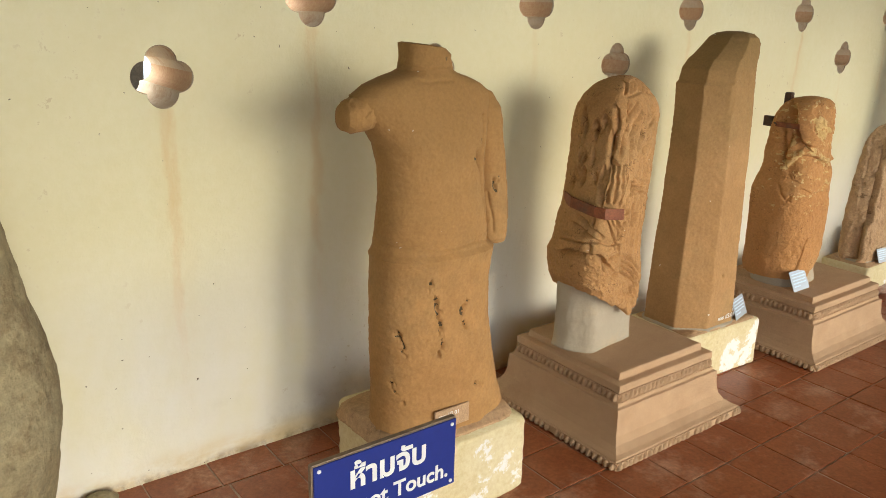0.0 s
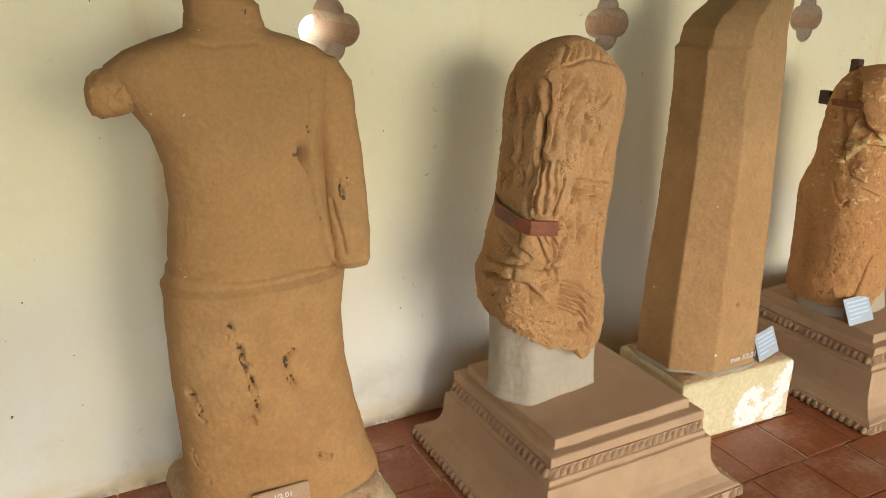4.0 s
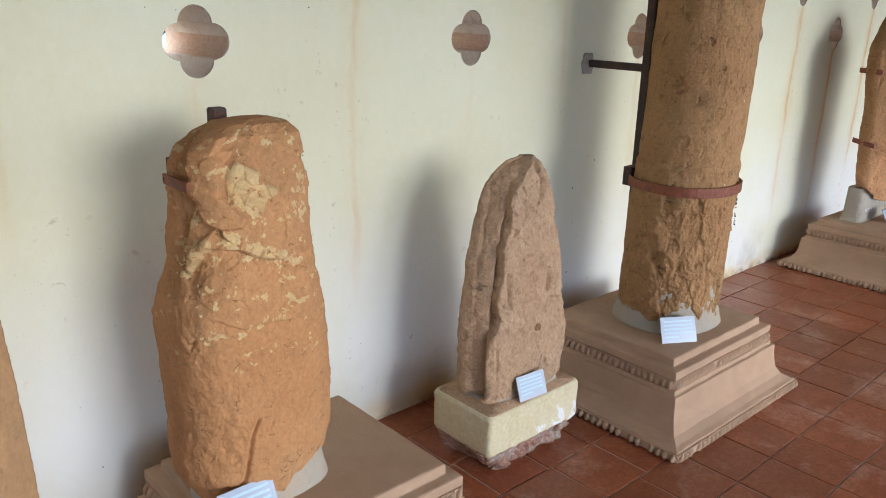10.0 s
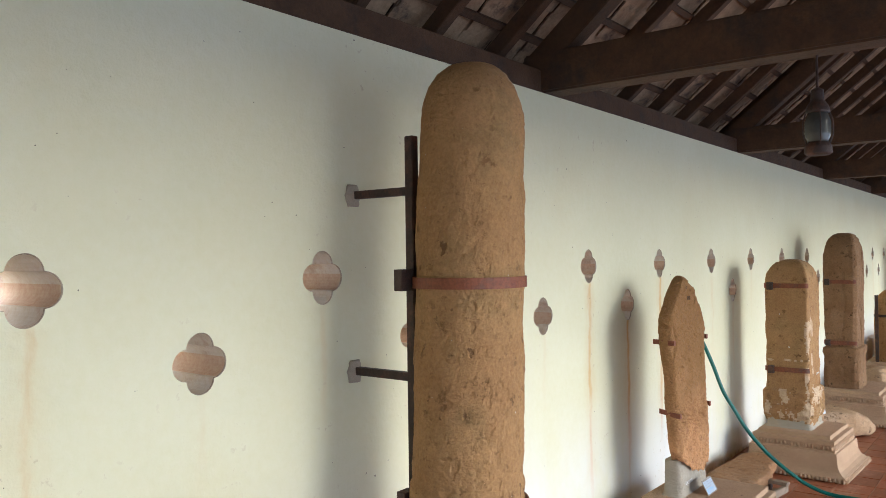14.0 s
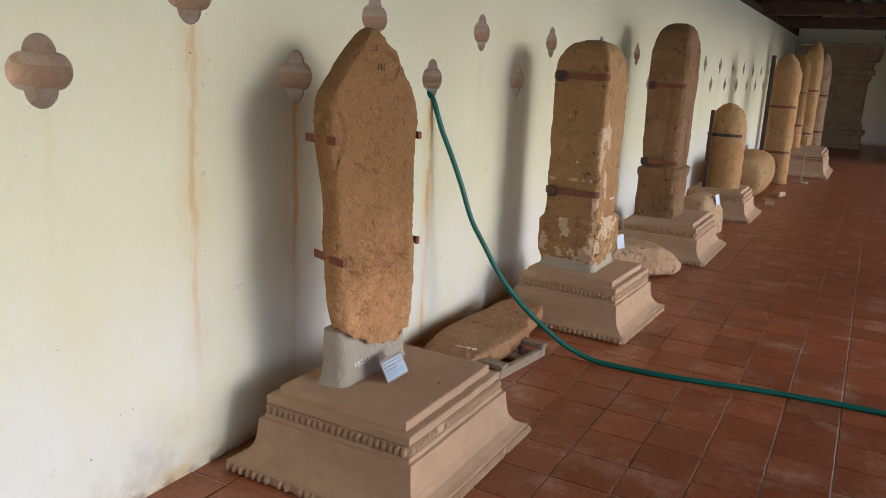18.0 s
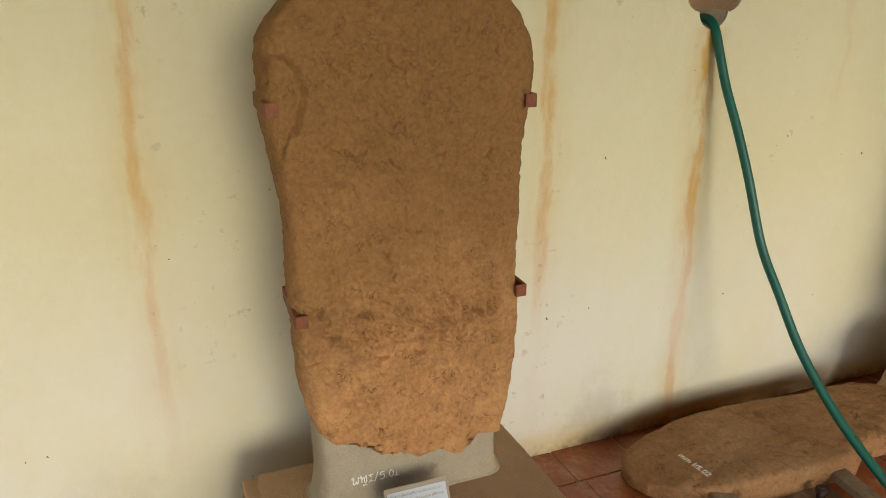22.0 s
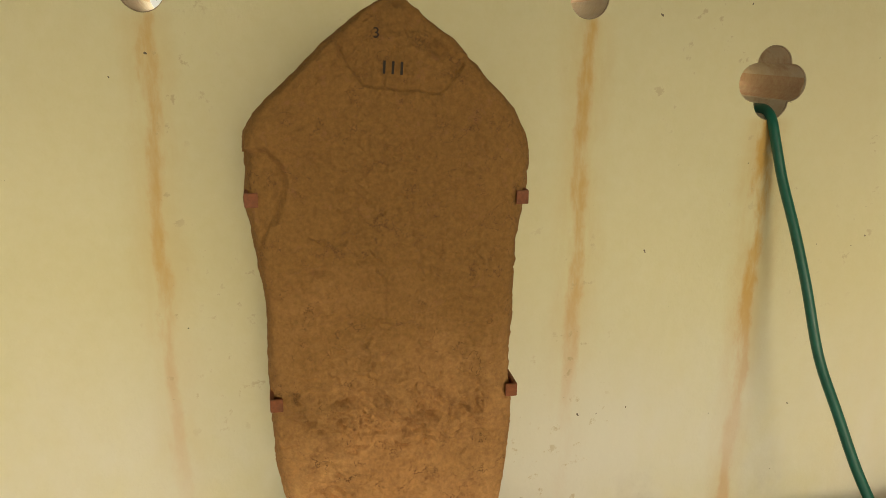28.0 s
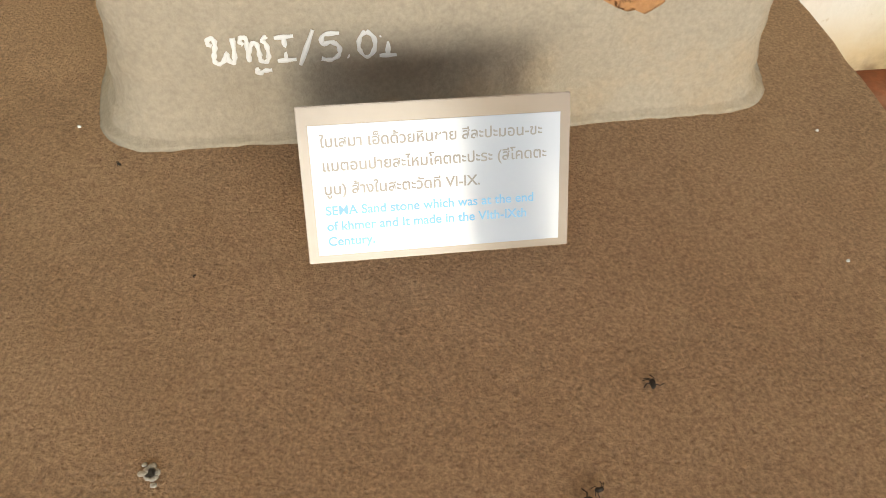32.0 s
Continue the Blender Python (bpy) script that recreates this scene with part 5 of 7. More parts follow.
text_part("second_number", "mm I/57", 0.03, pose(0.120, -0.168, 0.055, 90, 0, 46), WHITE, t)
card(2.68, -0.635, 0.264, tilt=22, rz=14)

# torso fragment
pedestal(3.395, -0.515, 0.315, 0.275, "moulded tan pedestal carrying a broken torso")
t = thing("torso_fragment", 3.255, -0.505, 0.335, "broken red-tan sandstone torso with a ragged upper part", "statue fragment")
sculpt("cement_foot", [(0, 0.005, 0, 0.188, 0.140), (0.03, 0.005, 0, 0.180, 0.134), (0.09, 0.005, 0, 0.170, 0.122), (0.20, 0.005, 0, 0.165, 0.11)], 3.0, CEMENT, t, "smooth grey cement foot", n=120, rows=40, rough=0.003)


def torso_wear(f, q):
    # the flake left standing high on the chest, and the pale break beside it
    f.plate([(-0.183, 0.974), (-0.161, 0.989), (-0.132, 0.995), (-0.107, 0.987), (-0.108, 0.968), (-0.117, 0.944), (-0.103, 0.936), (-0.114, 0.903), (-0.121, 0.861), (-0.1, 0.837), (-0.062, 0.798), (-0.077, 0.775), (-0.123, 0.775), (-0.158, 0.793), (-0.176, 0.821), (-0.182, 0.88)], 0.022, 0.006)
    scar = f.inside([(-0.094, 0.905), (-0.073, 0.936), (-0.027, 0.905), (-0.025, 0.88), (0.019, 0.863), (0.019, 0.837), (-0.013, 0.827), (-0.024, 0.793), (-0.062, 0.806), (-0.102, 0.844)], 0.008)
    f.d += scar * (0.006 + 0.018 * facets(q[0] * 19 + 2, q[1] * 19, q[2] * 19))
    f.plate([(-0.09, 1.007), (0.011, 1.016), (0.03, 0.993), (0.073, 0.938), (0.029, 0.871), (-0.025, 0.909), (-0.07, 0.942), (-0.1, 0.928)], -0.010, 0.02)
    f.lip([(-0.193, 0.97), (-0.187, 0.886), (-0.175, 0.81), (-0.127, 0.764)], 0.045, 0.028).lip([(-0.249, 0.902), (-0.253, 0.798), (-0.227, 0.669)], 0.035, 0.018)
    f.cut([(-0.218, 0.827), (-0.24, 0.745), (-0.243, 0.68)], 0.010, 0.020)
    f.swell(-0.273, 0.898, 0.030, 0.07, 0.010)
    # rim over the belly
    rim, _ = f.away([(-0.244, 0.665), (-0.19, 0.718), (-0.138, 0.747), (-0.08, 0.735), (-0.014, 0.703), (0.049, 0.68), (0.097, 0.695)])
    f.d += 0.014 * np.exp(-(rim / 0.022) ** 2) * (1 + 0.7 * facets(q[0] * 24, q[1] * 24, q[2] * 24))
    f.lip([(-0.212, 0.67), (-0.153, 0.722), (-0.088, 0.716), (0.013, 0.678), (0.1, 0.682)], 0.05, 0.016)
    f.cut([(-0.272, 0.565), (-0.261, 0.523), (-0.237, 0.491), (-0.21, 0.479)], 0.005, 0.008).cut([(-0.069, 0.281), (-0.092, 0.225), (-0.093, 0.183), (-0.117, 0.115)], 0.005, 0.014).cut([(-0.232, 0.476), (-0.21, 0.504)], 0.006, 0.010).cut([(0.021, 0.542), (0.052, 0.563)], 0.012, 0.014)
    f.lip([(-0.144, 0.552), (-0.093, 0.531), (-0.018, 0.523), (0.068, 0.516)], 0.03, 0.008).lip([(-0.207, 0.615), (-0.204, 0.596), (-0.171, 0.588)], 0.03, 0.007)
    f.d += 0.005 * step(f.z, 0.56, 0.64) * facets(q[0] * 26, q[1] * 26, q[2] * 26)
    f.d += 0.003 * step(f.z, 0.42, 0.25) * layered(q[0] * 18, q[1] * 18, q[2] * 18, 5, 0.6)
    side, _ = f.away([(0.102, 0.917), (0.114, 0.842), (0.103, 0.76), (0.076, 0.691), (0.067, 0.626)])
    gap, _ = f.away([(-0.195, 0.959), (-0.194, 0.871), (-0.227, 0.732), (-0.244, 0.665)])
    speck = layered(q[0] * 42, q[1] * 42, q[2] * 60, 4, 0.65)
    edge = np.maximum.reduce([np.exp(-(rim / 0.030) ** 2), np.exp(-(side / 0.018) ** 2), 0.9 * np.exp(-(gap / 0.022) ** 2)])
    worn = edge * step(speck, -0.05, 0.15)
    chips = step(speck, 0.75, 0.85) * step(f.z, 0.36, 0.46)
    return np.maximum.reduce([scar * step(speck, -0.9, -0.6), worn, chips])


sculpt("torso", [(0.065, 0, 0.005, 0.19, 0.14), (0.125, 0, 0.005, 0.203, 0.15), (0.265, 0.002, 0.005, 0.206, 0.152), (0.44, 0, 0.005, 0.207, 0.152), (0.52, -0.003, 0.005, 0.203, 0.15), (0.565, -0.006, 0.005, 0.194, 0.146), (0.62, -0.006, 0.005, 0.18, 0.138), (0.68, 0, 0.005, 0.168, 0.13), (0.765, 0.008, 0.005, 0.162, 0.124), (0.86, 0.006, 0.005, 0.156, 0.12), (0.925, 0.003, 0.005, 0.148, 0.112), (0.955, 0.01, 0.005, 0.136, 0.106), (0.985, 0.026, 0.005, 0.112, 0.095), (1.008, 0.036, 0.005, 0.082, 0.07), (1.018, 0.04, 0.005, 0.03, 0.03)], [(-1, 1), (-1.0, -0.35), (-0.82, -0.78), (-0.45, -1), (0.45, -1), (0.86, -0.72), (1.0, -0.3), (0.95, 1)], [STONE_FLAKED, STONE_FRESH], t, n=400, rows=420, rounding=0.03, rough=0.006, freq=8, broken=0.0015, grain=24, carve=torso_wear, seed=21, rag=lambda x: np.interp(x, [-0.2, 0.0, 0.04, 0.2], [-0.03, -0.03, 0.01, 0.05]))
box_part("iron_upright", -0.02, 0.02, 0.105, 0.14, 0.2, 1.03, IRON_DARK, t)
box_part("iron_bracket", -0.118, -0.092, 0.135, 0.185, 0.850, 0.905, IRON_DARK, t, 0.002, "open dark iron box bracket")
tube("iron_tie", [(-0.105, 0.15, 0.877), (-0.170, 0.07, 0.875)], 0.006, IRON_DARK, t)
box_part("iron_strap", -0.172, -0.166, -0.055, 0.08, 0.862, 0.888, IRON, t, 0.001)
card(3.14, -0.692, 0.337, w=0.155, h=0.11, tilt=26, rz=0)

# relief slab
b = thing("cream_block", 4.33, -0.46, 0, "small cream painted block standing on broken brick", "block")
stone("block", [(0.10, 0, 0, 0.24, 0.145, 20), (0.115, 0, 0, 0.246, 0.152, 26), (0.25, 0, 0, 0.246, 0.152, 26), (0.262, 0, 0, 0.24, 0.147, 22)], WHITEWASH, b, 0.003, 9, n=150, rows=30, seed=15)
stone("dusty_top", [(0.258, 0, 0, 0.236, 0.143, 20), (0.2655, 0, 0, 0.234, 0.141, 20)], STONE_PALE, b, 0.002, 9, n=120, rows=3, label="bare brown mortar top")
sculpt("brick_bed", [(0.0, 0.02, 0, 0.17, 0.10), (0.03, 0.01, 0, 0.20, 0.125), (0.07, 0, 0, 0.222, 0.14), (0.108, 0, 0, 0.240, 0.15)], [(-1, 1), (-1, -1), (1, -1), (1, 1)], BRICK, b, "crumbling red brick and mortar", n=200, rows=50, rounding=0.03, rough=0.014, freq=13, broken=0.020, grain=16, seed=4)
t = thing("relief_slab", 4.345, -0.455, 0.264, "broken grey-tan relief slab tapering to a point", "relief slab")


def seated_relief(f, q):
    edge = [(-0.216, 0.031), (-0.228, 0.124), (-0.215, 0.245), (-0.158, 0.318), (-0.181, 0.398), (-0.149, 0.496), (-0.161, 0.572), (-0.115, 0.635), (-0.123, 0.741), (-0.048, 0.821), (-0.006, 0.868)]
    d, side = f.away(edge)
    # a deep channel runs along the outline of the seated figure
    f.d -= 0.052 * np.where(side < 0, np.clip(1 - d / 0.085, 0, 1) ** 1.1, np.clip(1 - d / 0.012, 0, 1))
    f.d += 0.010 * np.where(side > 0, step(d, 0.0, 0.02), 0) * step(f.z, 0.62, 0.56)
    f.lip([(-0.322, 0.12), (-0.269, 0.306), (-0.249, 0.511), (-0.173, 0.793)], 0.03, 0.010)
    f.cut([(-0.034, 0.861), (-0.076, 0.814), (-0.108, 0.769)], 0.014, 0.026).cut([(0.013, 0.837), (0.058, 0.79), (0.041, 0.732)], 0.012, 0.020)
    f.cut([(-0.121, 0.487), (-0.12, 0.417), (-0.103, 0.358)], 0.010, 0.016).cut([(0.083, 0.464), (0.084, 0.388)], 0.009, 0.016).cut([(0.093, 0.344), (0.139, 0.339)], 0.007, 0.014).cut([(0.002, 0.447), (0.017, 0.412)], 0.006, 0.006)
    f.swell(-0.01, 0.567, 0.05, 0.03, 0.010).swell(-0.026, 0.141, 0.09, 0.06, 0.010)
    f.cut([(-0.173, 0.21), (-0.169, 0.097)], 0.007, 0.008).cut([(-0.079, 0.097), (-0.08, 0.028)], 0.006, 0.007).cut([(-0.064, 0.364), (0.039, 0.353)], 0.005, 0.006)
    f.cut([(0.032, 0.25), (0.035, 0.242)], 0.017, 0.005)
    head = f.inside([(-0.11, 0.758), (-0.05, 0.783), (0.022, 0.736), (0.046, 0.631), (-0.022, 0.595), (-0.103, 0.618)], 0.02)
    f.d += head * (0.006 + 0.012 * facets(q[0] * 20, q[1] * 20, q[2] * 20))
    f.d += 0.0035 * layered(q[0] * 36, q[1] * 36, q[2] * 36, 4, 0.6)
    stain = np.hypot(f.x - 0.032, f.z - 0.247)
    return step(stain, 0.019, 0.015) * step(layered(q[0] * 40, q[1] * 40, q[2] * 40, 2), -0.6, -0.3)


sculpt("slab", [(0, 0, 0, 0.2, 0.08), (0.03, 0, 0, 0.218, 0.084), (0.13, 0.002, 0, 0.228, 0.086), (0.2, 0.003, 0, 0.227, 0.086), (0.27, -0.004, 0, 0.218, 0.085), (0.336, -0.01, 0, 0.207, 0.084), (0.486, -0.01, 0, 0.19, 0.083), (0.58, -0.013, 0, 0.172, 0.081), (0.636, -0.016, 0, 0.158, 0.079), (0.68, -0.01, 0, 0.15, 0.078), (0.736, -0.006, 0, 0.134, 0.074), (0.78, -0.006, 0, 0.112, 0.068), (0.82, 0, 0, 0.085, 0.06), (0.85, 0.015, 0, 0.052, 0.05), (0.868, 0.025, 0, 0.018, 0.02)], [(-0.9, 1), (-1, 0.7), (-0.95, -0.75), (-0.75, -1), (0.7, -1), (0.96, -0.7), (1, 0.6), (0.9, 1)], [STONE_PALE, STONE_DARK], t, n=340, rows=360, rounding=0.014, rough=0.005, freq=9, broken=0.002, grain=16, carve=seated_relief, seed=33)
sculpt("mortar_patch", [(0.0, 0.0, -0.005, 0.20, 0.095), (0.012, 0.0, -0.005, 0.19, 0.085)], 5.0, CEMENT, t, n=60, rows=4, rough=0.006, freq=20)
card(4.32, -0.600, 0.266, w=0.135, h=0.09, tilt=20, rz=-5)

# tall column
pedestal(5.225, -0.52, 0.345, 0.305, "large moulded tan pedestal carrying a tall column")
t = thing("stone_column", 5.25, -0.545, 0.335, "tall round tan stone column strapped with iron to the wall", "column")
sculpt("cement_foot", [(0, 0.005, 0.0, 0.236, 0.218), (0.04, 0.005, 0, 0.223, 0.207), (0.08, 0.006, 0, 0.212, 0.197), (0.30, 0.01, 0, 0.196, 0.185)], 2.4, CEMENT, t, "smooth grey cement foot", n=140, rows=50, rounding=0, rough=0.004)


def column_wear(f, q):
    low = step(f.z, 0.66 + 0.04 * layered(q[0] * 9, q[1] * 9, q[2] * 0, 2), 0.58)
    f.d += low * (0.011 * facets(q[0] * 15, q[1] * 15, q[2] * 10) + 0.007 * layered(q[0] * 20, q[1] * 20, q[2] * 15, 4, 0.6))
    f.d -= 0.004 * step(layered(q[0] * 26, q[1] * 26, q[2] * 26, 3), 0.5, 0.6)
    f.cut([(0.0, 1.90), (0.06, 1.93)], 0.006, 0.006).cut([(0.02, 1.36), (0.09, 1.42)], 0.006, 0.006).cut([(0.12, 1.28), (0.122, 1.25)], 0.005, 0.010).cut([(-0.04, 0.76), (0.10, 0.73), (0.19, 0.74)], 0.004, 0.005)
    crown = step(f.z, 1.7, 2.1) * step(f.x, -0.05, 0.1) * step(layered(q[0] * 19, q[1] * 19, q[2] * 11, 4), 0.12, 0.22)
    f.d -= 0.003 * crown
    return crown


sculpt("shaft", [(0.04, 0.005, 0, 0.214, 0.200), (0.25, 0.008, 0, 0.222, 0.206), (0.50, 0.018, 0, 0.219, 0.206), (0.58, 0.024, 0, 0.213, 0.205), (0.64, 0.034, 0, 0.214, 0.206), (0.685, 0.036, 0, 0.213, 0.206), (0.70, 0.038, 0, 0.202, 0.200), (1.06, 0.055, 0, 0.198, 0.198), (1.4, 0.066, 0, 0.199, 0.198), (1.73, 0.084, 0, 0.196, 0.194), (2.04, 0.102, 0, 0.191, 0.188), (2.10, 0.104, 0, 0.182, 0.18), (2.16, 0.104, 0, 0.160, 0.158), (2.205, 0.104, 0, 0.13, 0.128), (2.235, 0.104, 0, 0.09, 0.09), (2.25, 0.104, 0, 0.03, 0.03)], 2.2, [STONE_COLUMN, STONE_PALE], t, n=320, rows=480, rounding=0, rough=0.005, freq=7, carve=column_wear, seed=41, rag=lambda x: np.interp(x, [-0.22, 0.0, 0.10, 0.22], [0.02, 0.0, 0.03, 0.10]))
strap(t, 0.026, 0, 0.605, 0.222, 0.215, 2.3, name="iron_strap", w=0.04)
strap(t, 0.068, 0, 1.425, 0.206, 0.205, 2.1, name="iron_strap", w=0.04)
box_part("iron_upright", -0.025, 0.012, 0.195, 0.235, 0.28, 1.985, IRON_DARK, t)
for z in (0.625, 1.445):
    box_part("iron_block", -0.135, -0.07, 0.16, 0.20, z - 0.05, z + 0.03, IRON_DARK, t, 0.002)
for z in (1.04, 1.76):
    box_part("wall_arm", -0.005, 0.025, 0.22, 0.545, z, z + 0.032, IRON_DARK, t, 0.002)
    stone("mortar_dab", [(z - 0.03, 0, 0.54, 0.03, 0.012, 2.2), (z + 0.016, 0, 0.54, 0.045, 0.016, 2.2), (z + 0.06, 0, 0.54, 0.025, 0.01, 2.2)], CEMENT, t, 0.008, 25, n=24, rows=8)
text_part("ink_number", "D.C 139", 0.035, pose(0.185, -0.165, 0.42, 90, -80, 40), INK, t)
card(5.03, -0.755, 0.337, w=0.155, h=0.105, tilt=25, rz=-30)


# leaf-shaped boundary stone
pedestal(7.878, -0.525, 0.340, 0.288, "moulded tan pedestal carrying a leaf-shaped boundary stone")
t = thing("boundary_stone", 7.888, -0.41, 0.335, "leaf-shaped red-brown sandstone boundary stone with a pointed top", "boundary stone")
sculpt("cement_foot", [(0, 0.0, 0.018, 0.254, 0.072), (0.006, 0, 0.018, 0.246, 0.066), (0.02, 0, 0.018, 0.239, 0.062), (0.05, 0, 0.018, 0.235, 0.060), (0.09, 0.0, 0.018, 0.235, 0.060), (0.15, 0, 0.018, 0.236, 0.056), (0.22, 0, 0.018, 0.236, 0.050)], [(-0.97, 1), (-1, 0.6), (-0.97, -0.75), (-0.9, -1), (0.9, -1), (0.97, -0.75), (1, 0.6), (0.97, 1)], CEMENT, t, "smooth grey cement foot", n=240, rows=90, rounding=0.022, rough=0.0025, freq=9, seed=5)


def leaf_wear(f, q):
    rs = random.Random(12)
    # crescent flake scars, thickest in a belt low on the slab
    for k in range(180):
        z = rs.gauss(0.45, 0.05) if k % 3 == 0 else rs.uniform(0.16, 1.15)
        x, a, r = rs.uniform(-0.21, 0.21), rs.uniform(2.2, 4.1), rs.uniform(0.006, 0.020)
        f.lip([(x + r * math.cos(a + 0.6 * j), z + 0.7 * r * math.sin(a + 0.6 * j)) for j in range(4)], rs.uniform(0.008, 0.018), rs.uniform(0.005, 0.010) * (1.6 if k % 3 == 0 else 1.0))
    # the sunk panel at the top, and the hollow on one shoulder
    f.lip([(0.148, 1.23), (0.132, 1.207), (0.105, 1.177), (0.007, 1.179), (-0.058, 1.197), (-0.095, 1.23), (-0.116, 1.276)], 0.030, 0.012)
    f.cut([(0.081, 1.271), (0.1, 1.258)], 0.011, 0.020)
    f.lip([(-0.34, 1.050), (-0.257, 1.054), (-0.238, 1.032), (-0.230, 0.985), (-0.236, 0.945), (-0.250, 0.915)], 0.095, 0.018)
    f.swell(-0.242, 1.098, 0.045, 0.03, 0.006)
    f.cut([(-0.264, 0.347), (-0.237, 0.352), (-0.221, 0.36)], 0.004, 0.010).cut([(0.092, 0.474), (0.102, 0.479)], 0.008, 0.010).cut([(-0.132, 0.286), (-0.125, 0.283)], 0.006, 0.010)
    f.lip([(-0.062, 0.436), (-0.14, 0.451), (-0.238, 0.451)], 0.02, 0.006)
    front = step(np.abs(f.x + 0.01), 0.245, 0.19)
    belt = front * np.exp(-((f.z - 0.46) / 0.055) ** 2)
    f.d += 0.007 * belt * facets(q[0] * 30, q[1] * 30, q[2] * 44)
    # thin skins of stone that have come away in steps
    skin = layered(q[0] * 13, q[1] * 13, q[2] * 17, 5, 0.62)
    for k in range(5):
        f.d -= (0.0018 * front + 0.0045 * belt) * step(skin, -0.50 + 0.24 * k, -0.47 + 0.24 * k)
    f.d += 0.003 * front + 0.007 * belt
    f.lip([(0.17, 0.405), (0.08, 0.409), (-0.04, 0.405), (-0.17, 0.410)], 0.02, 0.005)
    f.d -= 0.003 * step(layered(q[0] * 46, q[1] * 46, q[2] * 46, 3), 0.62, 0.75)
    f.d += 0.0016 * layered(q[0] * 40, q[1] * 40, q[2] * 40, 4, 0.62)


sculpt("slab", [(0.1, 0.002, 0, 0.236, 0.066), (0.159, 0.003, 0, 0.252, 0.066), (0.215, 0.003, 0, 0.26, 0.066), (0.272, 0.003, 0, 0.267, 0.066), (0.397, 0.005, 0, 0.274, 0.066), (0.525, 0.003, 0, 0.272, 0.066), (0.755, 0.002, 0, 0.28, 0.066), (0.862, -0.002, 0, 0.289, 0.066), (0.96, -0.001, 0, 0.305, 0.066), (1.045, 0, 0, 0.307, 0.066), (1.095, 0.001, 0, 0.3, 0.066), (1.135, 0.002, 0, 0.278, 0.066), (1.165, 0.003, 0, 0.252, 0.066), (1.225, 0.006, 0, 0.19, 0.066), (1.288, 0.01, 0, 0.124, 0.066), (1.34, 0.012, 0, 0.06, 0.055), (1.36, 0.014, 0, 0.03, 0.04), (1.37, 0.015, 0, 0.012, 0.02)], [(-0.97, 0.35), (-1, 0.15), (-1.0, -0.5), (-0.95, -0.90), (-0.86, -1), (0.84, -1), (0.95, -0.86), (1, -0.5), (1, 0.15), (0.97, 0.35)], STONE_RED, t, n=420, rows=460, rounding=0.010, rough=0.0045, freq=7, carve=leaf_wear, lean=0.045, seed=55, rag=lambda x: np.interp(x, [-0.226, -0.202, -0.17, -0.122, -0.091, -0.045, 0.005, 0.077, 0.112, 0.137, 0.162, 0.208], [0.127, 0.102, 0.084, 0.055, 0.031, 0.028, 0.016, 0.008, 0.001, 0.019, 0.039, 0.03]))
for sx, z, rise in ((-0.300, 0.962, 0.006), (0.296, 0.953, 0.002), (-0.269, 0.510, 0.022), (0.280, 0.506, 0.003)):
    e = 1 if sx > 0 else -1
    y = -0.066 + 0.045 * (z - 0.1)
    bm = bmesh.new()
    box(bm, sx - 0.004, sx + 0.004, y - 0.004, y + 0.125, z - 0.015, z + 0.015, 0.001)
    for v in bm.verts:
        v.co.z += rise * (v.co.y - y) / 0.12
    arm_ = part("iron_bracket", bm, IRON, t)
    box_part("bracket_tab", sx - 0.003 - (0.021 if e > 0 else 0), sx + 0.003 + (0.021 if e < 0 else 0), y - 0.010, y - 0.003, z - 0.015, z + 0.015, IRON, arm_, 0.001)


# the painted number, brushed by hand
STROKES = {
    "tho": [[(0.16, 0.62), (0.06, 0.70), (0.10, 0.86), (0.24, 0.84), (0.26, 0.66), (0.20, 0.40), (0.16, 0.14), (0.24, 0.02), (0.42, 0.10), (0.54, 0.36), (0.58, 0.10), (0.70, 0.04), (0.76, 0.30), (0.78, 0.86)]],
    "ho": [[(0.14, 0.62), (0.05, 0.72), (0.12, 0.86), (0.24, 0.78), (0.24, 0.40), (0.24, 0.04)], [(0.24, 0.30), (0.38, 0.62), (0.52, 0.62), (0.56, 0.30), (0.58, 0.06), (0.74, 0.02), (0.82, 0.22), (0.80, 0.56), (0.70, 0.74), (0.84, 0.86)], [(0.50, -0.20), (0.40, -0.28), (0.48, -0.38), (0.62, -0.30), (0.86, -0.28)]],
    "I": [[(0.02, 0.78), (0.58, 0.82)], [(0.30, 0.80), (0.30, 0.04)], [(0.04, 0.02), (0.60, 0.04)]],
    "/": [[(0.0, -0.16), (0.46, 1.0)]],
    "5": [[(0.66, 0.84), (0.20, 0.80), (0.14, 0.50), (0.40, 0.56), (0.62, 0.40), (0.60, 0.12), (0.36, -0.04), (0.08, 0.02)]],
    ".": [[(0.0, 0.06), (0.05, 0.03)]],
    "0": [[(0.30, 0.86), (0.10, 0.62), (0.10, 0.24), (0.30, 0.0), (0.52, 0.20), (0.54, 0.62), (0.30, 0.86)]],
    "1": [[(0.06, 0.66), (0.26, 0.84), (0.28, 0.04)], [(0.02, 0.02), (0.54, 0.02)]],
}


